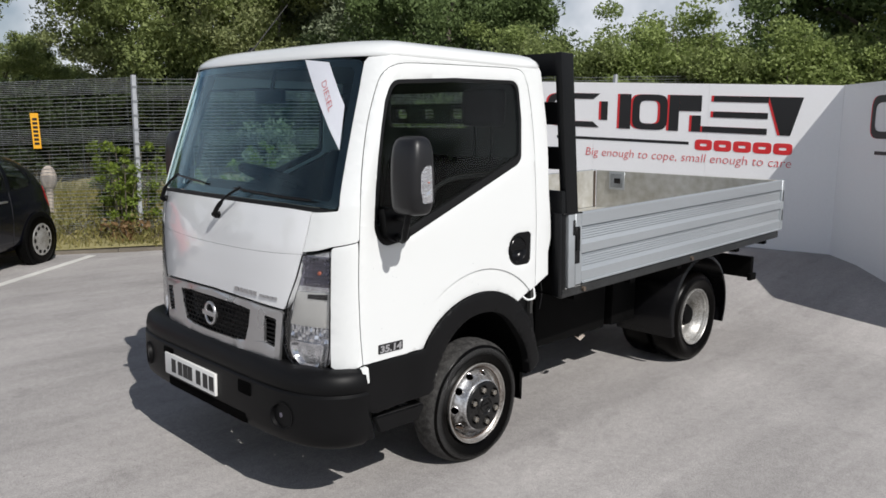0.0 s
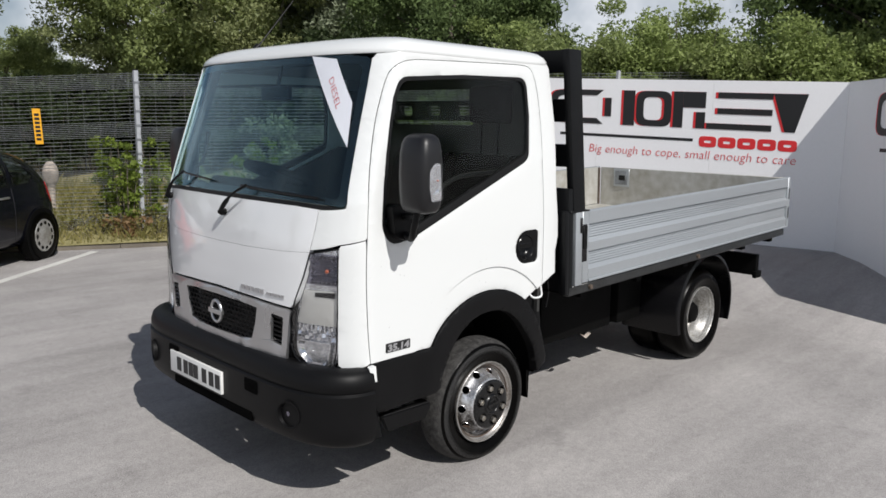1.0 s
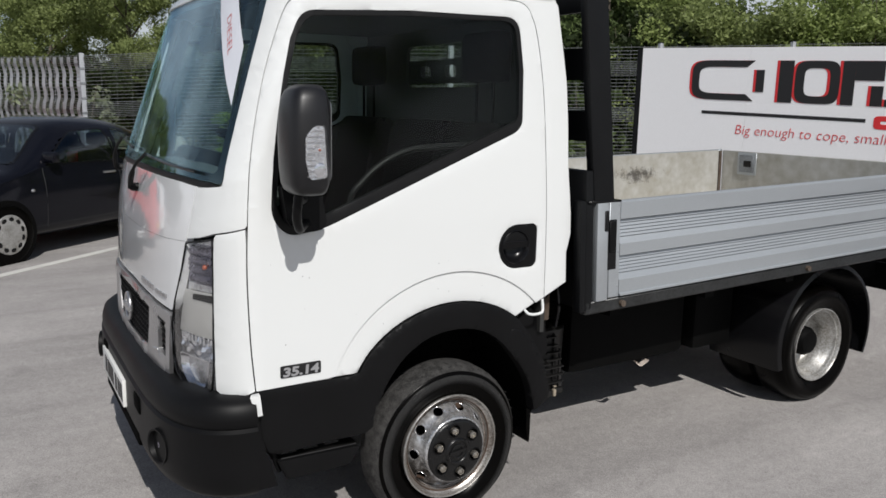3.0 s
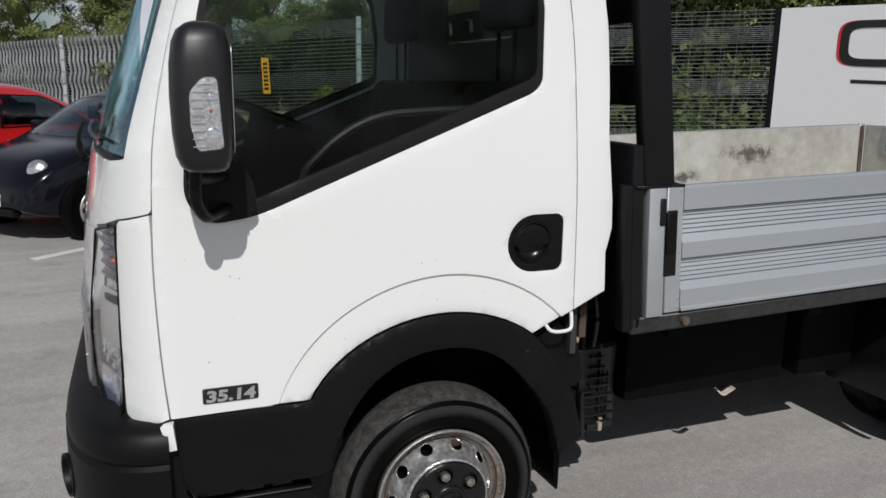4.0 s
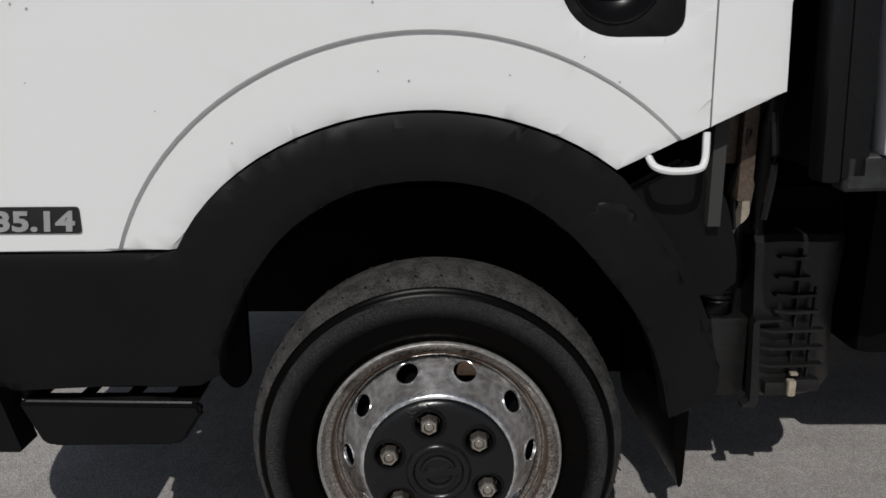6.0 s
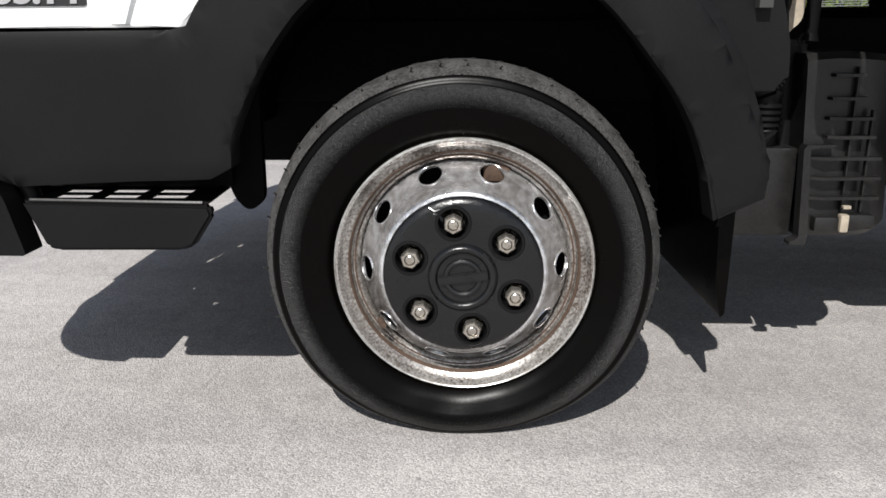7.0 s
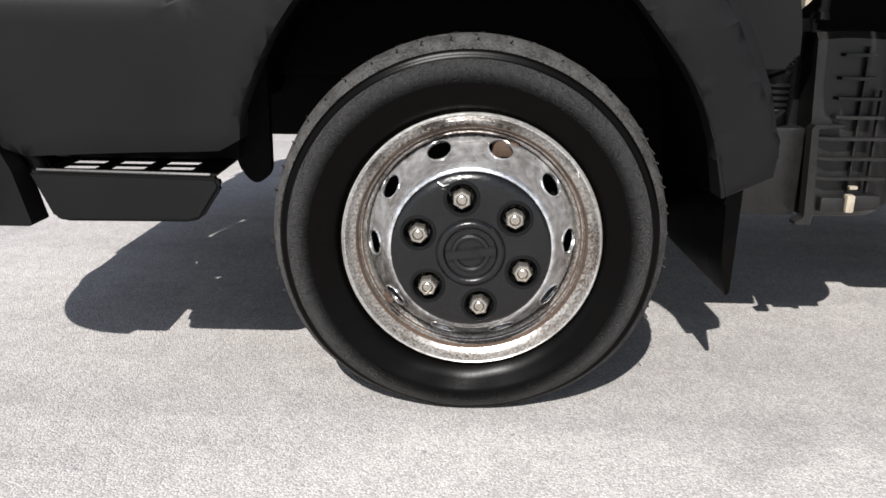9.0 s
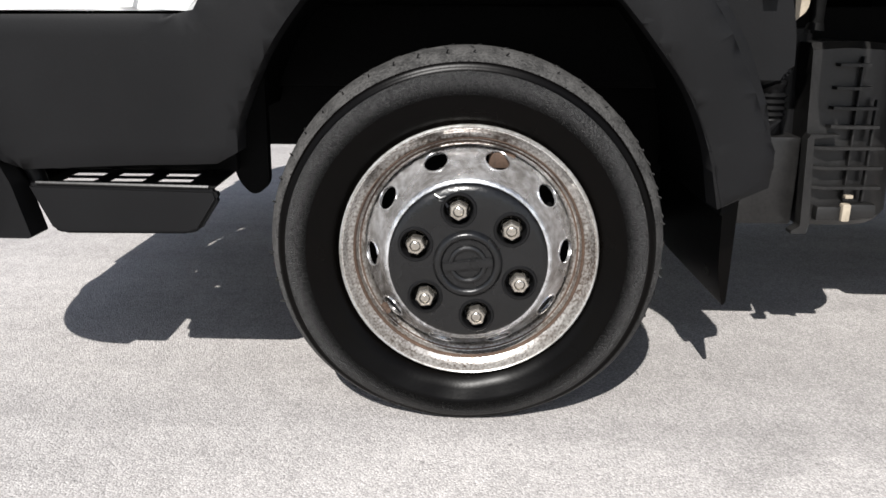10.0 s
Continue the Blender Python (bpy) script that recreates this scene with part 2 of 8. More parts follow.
LEAF_A = foliage("leaves_green", (0.36, 0.42, 0.16), (0.15, 0.19, 0.07))
LEAF_B = foliage("leaves_dark", (0.2, 0.27, 0.1), (0.075, 0.11, 0.04))
LEAF_H = foliage("leaves_hedge", (0.4, 0.48, 0.17), (0.17, 0.22, 0.07))
# darker leaf colour that holds the shade below the trees
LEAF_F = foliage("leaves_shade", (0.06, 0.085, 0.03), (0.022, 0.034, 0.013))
LEAF_C = foliage("leaves_birch", (0.4, 0.43, 0.2), (0.18, 0.215, 0.09))
LEAF_D = foliage("leaves_silver", (0.38, 0.42, 0.3), (0.13, 0.17, 0.08))
LEAF_E = foliage("leaves_bright", (0.3, 0.38, 0.07), (0.1, 0.15, 0.03))
LEAF_O = foliage("dry_leaves", (0.34, 0.22, 0.11), (0.16, 0.1, 0.045))
GRASS = foliage("dry_grass", (0.36, 0.31, 0.13), (0.15, 0.16, 0.045))
CARBLACK = material("black_car_paint", (0.005, 0.0055, 0.009), rough=0.16, dark=0.8, coat=0.15, spec=0.2, scale=2, fine=300, rough_var=0.03)
CARRED = material("red_car_paint", (0.55, 0.012, 0.015), rough=0.2, dark=0.9, coat=1.0, scale=2, fine=300, rough_var=0.03)
CARGLASS = glass("car_glass", (0.72, 0.78, 0.8), 1.2)
TAILRED = material("tail_lamp_red", (0.5, 0.015, 0.015), rough=0.15, dark=0.8, coat=1.0)
CREAM = material("cream_plastic", (0.36, 0.31, 0.24), rough=0.5, dark=0.7, scale=30.0, fine=150.0)
DUSTY = material("dusty_black_plastic", (0.013, 0.0125, 0.0122), rough=0.4, spec=0.4, scale=14.0, fine=160.0, tint=(0.004, 0.0038, 0.0037), bump=0.0002, rough_var=0.12)
PAPER = material("sticker", (0.72, 0.74, 0.8), rough=0.6, dark=0.97, scale=3, fine=60)
# near-black that stands in for the shade inside an opening
HOLLOW_SHADE = material("dark_hollow", (0.0012, 0.0012, 0.0012), rough=0.9, spec=0.05, dark=0.7)
SATIN = material("satin_reflector", (0.62, 0.61, 0.58), rough=0.36, metal=0.45, dark=0.9, scale=6.0, fine=140.0)
STONE = material("pale_stone", (0.55, 0.48, 0.42), rough=0.9, dark=0.6, scale=8, fine=50, bump=0.004)


# ---- building helpers ----
def thing(name, label, category, group="", kind="", at=(0, 0, 0)):
    ob = new(name)
    ob.empty_display_size = 0.1
    ob.location = at
    return tagged(ob, label, category, group, kind)


def finish(bm, name, mat, smooth=40, recalc=True):
    if recalc:
        bmesh.ops.recalc_face_normals(bm, faces=bm.faces)
    me = bpy.data.meshes.new(name)
    bm.to_mesh(me)
    bm.free()
    for mt in (mat if isinstance(mat, (list, tuple)) else [mat]):
        me.materials.append(mt)
    if smooth:
        me.polygons.foreach_set("use_smooth", [True] * len(me.polygons))
        me.set_sharp_from_angle(angle=radians(smooth))
    return me


def part(name, bm, mat, parent=None, label="", kind="", smooth=40, recalc=True):
    ob = new(name, finish(bm, name, mat, smooth, recalc) if isinstance(bm, bmesh.types.BMesh) else bm)
    if parent is not None:
        ob.parent = parent
    return tagged(ob, label, kind=kind)


def box(bm, x0, x1, y0, y1, z0, z1, bevel=0.0, seg=2):
    r = bmesh.ops.create_cube(bm, size=1.0, matrix=Matrix.Translation(((x0 + x1) / 2, (y0 + y1) / 2, (z0 + z1) / 2)) @ Matrix.Diagonal((abs(x1 - x0), abs(y1 - y0), abs(z1 - z0), 1)))
    if bevel:
        es = list({e for v in r["verts"] for e in v.link_edges})
        bmesh.ops.bevel(bm, geom=es, offset=bevel, segments=seg, profile=0.6, affect="EDGES")
    return bm


def rod(bm, a, b, r, seg=10, r2=None):
    a, b = Vector(a), Vector(b)
    d = b - a
    m = Matrix.Translation((a + b) / 2) @ d.to_track_quat("Z", "Y").to_matrix().to_4x4()
    bmesh.ops.create_cone(bm, cap_ends=True, segments=seg, radius1=r, radius2=r if r2 is None else r2, depth=d.length, matrix=m)
    return bm


def sweep(bm, pts, r, seg=8):
    """A round tube along the points."""
    pts = [Vector(p) for p in pts]
    rings = []
    for i, p in enumerate(pts):
        d = (pts[min(i + 1, len(pts) - 1)] - pts[max(i - 1, 0)]).normalized()
        q = d.to_track_quat("Z", "Y")
        rr = r[i] if isinstance(r, (list, tuple)) else r
        rings.append([bm.verts.new(p + q @ Vector((rr * math.cos(2 * math.pi * k / seg), rr * math.sin(2 * math.pi * k / seg), 0))) for k in range(seg)])
    for a, b in zip(rings, rings[1:]):
        for k in range(seg):
            bm.faces.new((a[k], a[(k + 1) % seg], b[(k + 1) % seg], b[k]))
    bm.faces.new(rings[0][::-1])
    bm.faces.new(rings[-1])
    return bm


def smooth_path(pts, n=6):
    """Catmull-Rom through the points."""
    p = [Vector(pts[0])] + [Vector(q) for q in pts] + [Vector(pts[-1])]
    out = []
    for i in range(1, len(p) - 2):
        for k in range(n):
            t = k / n
            out.append(0.5 * ((2 * p[i]) + (p[i + 1] - p[i - 1]) * t + (2 * p[i - 1] - 5 * p[i] + 4 * p[i + 1] - p[i + 2]) * t * t + (3 * p[i] - p[i - 1] - 3 * p[i + 1] + p[i + 2]) * t ** 3))
    return out + [p[-2]]


def lathe(bm, profile, centre, seg=48, closed=False):
    """Turns (radius, y) pairs about the axis through centre along y."""
    cx, cy, cz = centre
    rings = []
    for r, y in profile:
        if r < 1e-6:
            rings.append([bm.verts.new((cx, cy + y, cz))])
        else:
            rings.append([bm.verts.new((cx + r * math.cos(2 * math.pi * k / seg), cy + y, cz + r * math.sin(2 * math.pi * k / seg))) for k in range(seg)])
    pairs = list(zip(rings, rings[1:])) + ([(rings[-1], rings[0])] if closed else [])
    for a, b in pairs:
        for k in range(seg):
            k2 = (k + 1) % seg
            if len(a) == 1:
                bm.faces.new((a[0], b[k], b[k2]))
            elif len(b) == 1:
                bm.faces.new((a[k], a[k2], b[0]))
            else:
                bm.faces.new((a[k], a[k2], b[k2], b[k]))
    return bm


def prism(bm, outline, place, depth):
    """Extrudes a 2D outline: place(u, v, w) gives the point, w from 0 to depth."""
    a = [bm.verts.new(place(u, v, 0)) for u, v in outline]
    b = [bm.verts.new(place(u, v, depth)) for u, v in outline]
    bm.faces.new(a)
    bm.faces.new(b[::-1])
    for i in range(len(a)):
        j = (i + 1) % len(a)
        bm.faces.new((a[i], b[i], b[j], a[j]))
    return bm


def fillet(pts, seg=5):
    """Rounds the corners of a closed outline of (x, y, radius)."""
    out, n = [], len(pts)
    for i in range(n):
        p = Vector(pts[i][:2])
        r = pts[i][2] if len(pts[i]) > 2 else 0
        if r <= 0:
            out.append((p.x, p.y))
            continue
        a, b = Vector(pts[i - 1][:2]) - p, Vector(pts[(i + 1) % n][:2]) - p
        r = min(r, a.length * 0.49, b.length * 0.49)
        a, b = p + a.normalized() * r, p + b.normalized() * r
        for k in range(seg + 1):
            t = k / seg
            q = a * (1 - t) ** 2 + p * 2 * t * (1 - t) + b * t * t
            out.append((q.x, q.y))
    return out


def inside(u, v, loop):
    hit = False
    for (a, b), (c, d) in zip(loop, loop[1:] + loop[:1]):
        if (b > v) != (d > v) and u < a + (v - b) * (c - a) / (d - b):
            hit = not hit
    return hit


def skin(bm, loops, place, step, thick, out, edge=0.0, creases=()):
    """A curved panel: fills the 2D loops (the first outer, the others holes), cuts them into a fine grid, lays them on place(u, v) and gives them thickness inwards.
    out: a point far on the outer side."""
    pts, edges = [], []
    for lp in loops:
        n0 = len(pts)
        pts += [Vector((u, v)) for u, v in lp]
        edges += [(n0 + i, n0 + (i + 1) % len(lp)) for i in range(len(lp))]
    for ln in creases:
        n0 = len(pts)
        pts += [Vector((u, v)) for u, v in ln]
        edges += [(n0 + i, n0 + i + 1) for i in range(len(ln) - 1)]
    co, _, tris = delaunay_2d_cdt(pts, edges, [], 0, 1e-6)[:3]
    flat = bmesh.new()
    fv = [flat.verts.new((c.x, c.y, 0)) for c in co]
    for t in tris:
        cu, cv = sum(co[i].x for i in t) / 3, sum(co[i].y for i in t) / 3
        if inside(cu, cv, loops[0]) and not any(inside(cu, cv, h) for h in loops[1:]):
            flat.faces.new([fv[i] for i in t])
    us, vs = [u for u, v in loops[0]], [v for u, v in loops[0]]
    for ax, lo, hi in ((0, min(us), max(us)), (1, min(vs), max(vs))):
        k = max(1, int((hi - lo) / step))
        for i in range(1, k):
            c = lo + (hi - lo) * i / k
            bmesh.ops.bisect_plane(flat, geom=flat.verts[:] + flat.edges[:] + flat.faces[:], dist=1e-5, plane_co=(c, 0, 0) if ax == 0 else (0, c, 0), plane_no=(1, 0, 0) if ax == 0 else (0, 1, 0))
    out = Vector(out)
    rim = {v.index for e in flat.edges if e.is_boundary for v in e.verts} if flat.verts.index_update() is None else set()
    front, back = {}, {}
    h = 0.002
    for v in flat.verts:
        u, w = v.co.x, v.co.y
        p = Vector(place(u, w))
        n = (Vector(place(u + h, w)) - Vector(place(u - h, w))).cross(Vector(place(u, w + h)) - Vector(place(u, w - h)))
        n = n.normalized() if n.length > 1e-12 else Vector((0, 0, 1))
        if n.dot(out - p) < 0:
            n = -n
        front[v] = bm.verts.new(p - n * (edge if v.index in rim else 0))
        back[v] = bm.verts.new(p - n * thick)
    for f in flat.faces:
        bm.faces.new([front[v] for v in f.verts])
        bm.faces.new([back[v] for v in reversed(f.verts)])
    for e in flat.edges:
        if e.is_boundary:
            a, b = e.verts
            try:
                bm.faces.new((front[a], front[b], back[b], back[a]))
            except ValueError:
                pass
    flat.free()
    return bm


def lettering(body, size, extrude=0.001, shear=0.0, align="LEFT", offset=0.0):
    """A mesh of words in the built-in font, in its own x-y plane."""
    c = bpy.data.curves.new("words", "FONT")
    c.body, c.size, c.extrude, c.shear, c.align_x = body, size, extrude, shear, align
    c.resolution_u = 3
    c.offset = offset
    tmp = new("words", c)
    me = bpy.data.meshes.new_from_object(tmp.evaluated_get(bpy.context.evaluated_depsgraph_get()))
    bpy.data.objects.remove(tmp)
    bpy.data.curves.remove(c)
    return me


def lerp_table(v, tab):
    for (a, va), (b, vb) in zip(tab, tab[1:]):
        if v <= b:
            k = min(1, max(0, (v - a) / (b - a)))
            return va + (vb - va) * k
    return tab[-1][1]


def smoothstep(a, b, v):
    t = min(1, max(0, (v - a) / (b - a)))
    return t * t * (3 - 2 * t)

# ---- ground, kerb and bay lines ----
YARD = 0.055


def rise(x, y):
    """The yard climbs gently towards the hoarding."""
    return YARD + 0.33 * smoothstep(3.3, 6.4, 0.978 * x + 0.21 * min(y, 10)) * (1 - smoothstep(10, 13, y))


def ground_sheet():
    xs_ = [-900, -300, -120, -50, -25] + [-12 + 0.75 * i for i in range(35)] + [20, 30, 60, 150, 400, 900]
    ys_ = [-900, -300, -120, -50, -25] + [-12 + 0.75 * i for i in range(35)] + [20, 30, 60, 150, 400, 900]
    bm = bmesh.new()
    g = [[bm.verts.new((x, y, rise(x, y))) for x in xs_] for y in ys_]
    for j in range(len(ys_) - 1):
        for i in range(len(xs_) - 1):
            bm.faces.new((g[j][i], g[j][i + 1], g[j + 1][i + 1], g[j + 1][i]))
    return part("ground", bm, ASPHALT, smooth=60, kind="structure")


tagged(ground_sheet(), "pale worn grey tarmac of a car park, lit by sun", "tarmac")

FB = Vector((-0.14, 9.5))
FD, FN = Vector((0.905, -0.427)), Vector((-0.427, -0.905))
LD, LN = Vector((-0.455, 0.89)), Vector((-0.89, -0.455))
BAY = Vector((0.752, 0.659))
ACROSS = Vector((-0.659, 0.752))


def bay_line(start, length):
    bm = bmesh.new()
    a, b, w = Vector(start), Vector(start) + BAY * length, ACROSS * 0.05
    prism(bm, [(0, 0), (0, 1), (1, 1), (1, 0)], lambda u, v, t: (*(a + (b - a) * u + w * (2 * v - 1)), t + YARD + 0.001), 0.005)
    return tagged(part("bay_line", bm, LINE, smooth=0, kind="structure"), "worn white painted parking bay line on tarmac", "road marking")


for k in range(5):
    s0 = Vector((-1.75, 5.28)) + ACROSS * (2.42 * k)
    bay_line(s0, 3.6 if k == 0 else 4.4)

kerb_line = [FB + FD * 11 + FN * 0.95, FB + FD * 0.3 + FN * 0.95, FB + FN * 0.7 + LN * 0.8, FB + LD * 2 + LN * 0.95, FB + LD * 24 + LN * 0.95]


def kerb():
    base = None
    for a, b in zip(kerb_line, kerb_line[1:]):
        n = max(1, round((b - a).length / 0.915))
        for i in range(n):
            p, q = a + (b - a) * (i / n), a + (b - a) * ((i + 1) / n)
            d = (q - p).normalized()
            s = Vector((-d.y, d.x))
            bm = bmesh.new()
            prism(bm, [(0.004, 0), (0.004, 1), ((q - p).length - 0.004, 1), ((q - p).length - 0.004, 0)],
                  lambda u, v, w: (*(p + d * u + s * (0.12 * (v - 0.5))), YARD + rise(p.x, p.y) * 0.5 - 0.09 + w), 0.105)
            if base is None:
                base = tagged(part("kerb", bm, CONCRETE, smooth=0, kind="structure"), "low concrete kerb stones along the verge", "kerb")
            else:
                part("kerb_stone", bm, CONCRETE, base, smooth=0)


kerb()


def verge():
    bm = bmesh.new()
    near = [Vector(p) for p in kerb_line]
    rows = []
    for dist in (0, 0.6, 1.5, 4, 10, 25, 60, 400):
        row = []
        for i, p in enumerate(near):
            out = -FN if i < 2 else (-(FN + LN).normalized() if i == 2 else -LN)
            q = p + out * dist
            row.append(bm.verts.new((q.x, q.y, YARD + rise(p.x, p.y) * 0.5 + (0.008 if dist == 0 else 0.05 + 0.03 * min(dist, 3)))))
        rows.append(row)
    for a, b in zip(rows, rows[1:]):
        for i in range(len(a) - 1):
            bm.faces.new((a[i], a[i + 1], b[i + 1], b[i]))
    return tagged(part("verge", bm, SOIL, smooth=60, kind="structure"), "rough verge and field of dry grass and soil", "verge")


verge()

# ---- white hoarding with the dealer's sign ----
BO, BU, BN = Vector((6.401, 0.6, 0.0)), Vector((-0.21, 0.978, 0.0)), Vector((-0.978, -0.21, 0.0))


def on_board(u, v, w=0.0):
    return BO + BU * u + BN * w + Vector((0, 0, v + 0.031 * u))


WO, WU = BO + BU * -0.11, Vector((-0.72, -0.69, 0.0)).normalized()
WN = Vector((-0.69, 0.72, 0.0)).normalized()


def on_wall(u, v, w=0.0):
    return WO + WU * u + WN * w + Vector((0, 0, v))


def slab(bm, place, u0, u1, v0, v1, w0, w1):
    c = [bm.verts.new(place(u, v, w)) for w in (w0, w1) for u, v in ((u0, v0), (u1, v0), (u1, v1), (u0, v1))]
    for f in ((0, 1, 2, 3), (7, 6, 5, 4), (0, 4, 5, 1), (1, 5, 6, 2), (2, 6, 7, 3), (3, 7, 4, 0)):
        bm.faces.new([c[i] for i in f])
    return bm


def hoarding(name, place, length, edges, label):
    ob = None
    for a, b in zip(edges, edges[1:]):
        bm = bmesh.new()
        slab(bm, place, a + 0.001, b - 0.001, 0.2, 2.264, -0.03, 0.0)
        if ob is None:
            ob = tagged(part(name, bm, BOARD, smooth=0, kind="structure"), label, "hoarding")
        else:
            part("panel", bm, BOARD, ob, smooth=0)
    bm = bmesh.new()
    slab(bm, place, edges[0] - 0.0, length + 0.0, 0.15, 2.2, -0.10, -0.032)
    part("frame", bm, DARKSTEEL, ob, "dark timber frame behind the panels", smooth=0)
    bm = bmesh.new()
    slab(bm, place, length + 0.002, length + 0.075, 0.15, 2.26, -0.12, -0.004)
    part("end_post", bm, DARKSTEEL, ob, "dark end post", smooth=0)
    return ob


board = hoarding("wall_back", on_board, 4.14, [-0.11, 1.34, 2.79, 4.14], "white panelled hoarding carrying a black and red dealer sign")
wall = hoarding("wall_side", on_wall, 3.1, [0.0, 1.5, 3.1], "white panelled hoarding at an angle, in its own shade")


def ring(bm, place, u0, u1, v0, v1, t, w0, w1, open_side=0):
    """A rounded frame, or with open_side 1 a bracket that is open towards smaller u."""
    cu, cv, a, b = (u0 + u1) / 2, (v0 + v1) / 2, (u1 - u0) / 2, (v1 - v0) / 2
    pts = []
    n = 40
    for k in range(n + 1):
        th = 2 * math.pi * k / n
        c, s = math.cos(th), math.sin(th)
        e = 2 / 4.5
        if open_side and c < -0.25:
            continue
        pts.append((math.copysign(abs(c) ** e, c), math.copysign(abs(s) ** e, s)))
    if open_side:
        k = [i for i in range(len(pts)) if pts[i][1] < 0]
        if k:
            pts = pts[k[0]:] + pts[:k[0]]
        pts = [(-1.0, pts[0][1])] + pts + [(-1.0, pts[-1][1])]
    rings = []
    for c, s in pts:
        rings.append([bm.verts.new(place(cu + a * c, cv + b * s, w0)), bm.verts.new(place(cu + a * c, cv + b * s, w1)),
                      bm.verts.new(place(cu + (a - t) * c, cv + (b - t * 0.8) * s, w1)), bm.verts.new(place(cu + (a - t) * c, cv + (b - t * 0.8) * s, w0))])
    for p, q in zip(rings, rings[1:]):
        for i in range(4):
            j = (i + 1) % 4
            bm.faces.new((p[i], p[j], q[j], q[i]))
    return bm


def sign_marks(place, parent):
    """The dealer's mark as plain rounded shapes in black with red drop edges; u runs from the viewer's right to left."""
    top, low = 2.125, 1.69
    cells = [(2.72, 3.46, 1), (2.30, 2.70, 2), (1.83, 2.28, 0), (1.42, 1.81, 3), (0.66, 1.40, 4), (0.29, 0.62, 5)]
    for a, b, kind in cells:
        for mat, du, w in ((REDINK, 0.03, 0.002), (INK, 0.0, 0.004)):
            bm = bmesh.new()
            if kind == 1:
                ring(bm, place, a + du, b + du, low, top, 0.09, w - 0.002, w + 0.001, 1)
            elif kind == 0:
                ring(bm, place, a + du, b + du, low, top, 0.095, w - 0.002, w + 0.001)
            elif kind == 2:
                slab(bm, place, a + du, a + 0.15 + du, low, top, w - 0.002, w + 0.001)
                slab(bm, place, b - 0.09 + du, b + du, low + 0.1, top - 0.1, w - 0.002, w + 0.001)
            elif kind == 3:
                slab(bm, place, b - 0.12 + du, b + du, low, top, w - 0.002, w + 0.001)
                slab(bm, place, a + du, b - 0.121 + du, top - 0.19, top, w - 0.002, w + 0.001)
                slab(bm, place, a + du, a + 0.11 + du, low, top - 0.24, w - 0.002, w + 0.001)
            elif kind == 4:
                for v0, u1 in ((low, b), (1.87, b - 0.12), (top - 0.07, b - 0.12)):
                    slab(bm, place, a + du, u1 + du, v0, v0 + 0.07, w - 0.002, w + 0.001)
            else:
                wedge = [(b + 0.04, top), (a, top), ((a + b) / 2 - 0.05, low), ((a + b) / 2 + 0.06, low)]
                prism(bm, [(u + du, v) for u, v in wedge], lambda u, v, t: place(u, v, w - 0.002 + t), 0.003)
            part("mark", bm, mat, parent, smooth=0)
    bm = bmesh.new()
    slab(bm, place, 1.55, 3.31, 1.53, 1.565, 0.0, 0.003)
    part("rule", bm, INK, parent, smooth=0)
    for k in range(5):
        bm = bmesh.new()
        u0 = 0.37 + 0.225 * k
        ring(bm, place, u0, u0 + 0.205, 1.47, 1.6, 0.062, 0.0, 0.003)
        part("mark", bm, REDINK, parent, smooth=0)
    me = lettering("Big enough to cope, small enough to care", 0.135, 0.001, 0.12, offset=-0.0022)
    w = max(v.co.x for v in me.vertices)
    me.materials.append(REDINK)
    part("slogan", me, None, parent, "red handwritten slogan")
    k = 2.53 / w
    for v in me.vertices:
        v.co = place(2.9 - v.co.x * k, 1.325 + v.co.y * k, 0.003 + v.co.z)


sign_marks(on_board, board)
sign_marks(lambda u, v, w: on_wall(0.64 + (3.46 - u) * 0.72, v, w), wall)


# ---- mesh fence ----
fence = thing("mesh_fence", "galvanised welded mesh fence on square posts along the verge", "fence")


def fence_post(x, y, top, base=-0.1):
    bm = bmesh.new()
    box(bm, -0.03, 0.03, -0.03, 0.03, base, top, 0.004, 1)
    ob = part("post", bm, POSTG, fence, "galvanised square fence post")
    ob.location = (x, y, 0)
    bm = bmesh.new()
    box(bm, -0.034, 0.034, -0.034, 0.034, top + 0.001, top + 0.012, 0.004, 1)
    part("cap", bm, BLACKP, ob)
    bm = bmesh.new()
    z = base + 0.35
    while z < top - 0.05:
        box(bm, -0.036, 0.036, -0.0405, -0.0305, z, z + 0.03, 0.003, 1)
        z += 0.2
    part("clips", bm, GALV, ob, "row of small clamp plates", kind="stuff")
    return ob


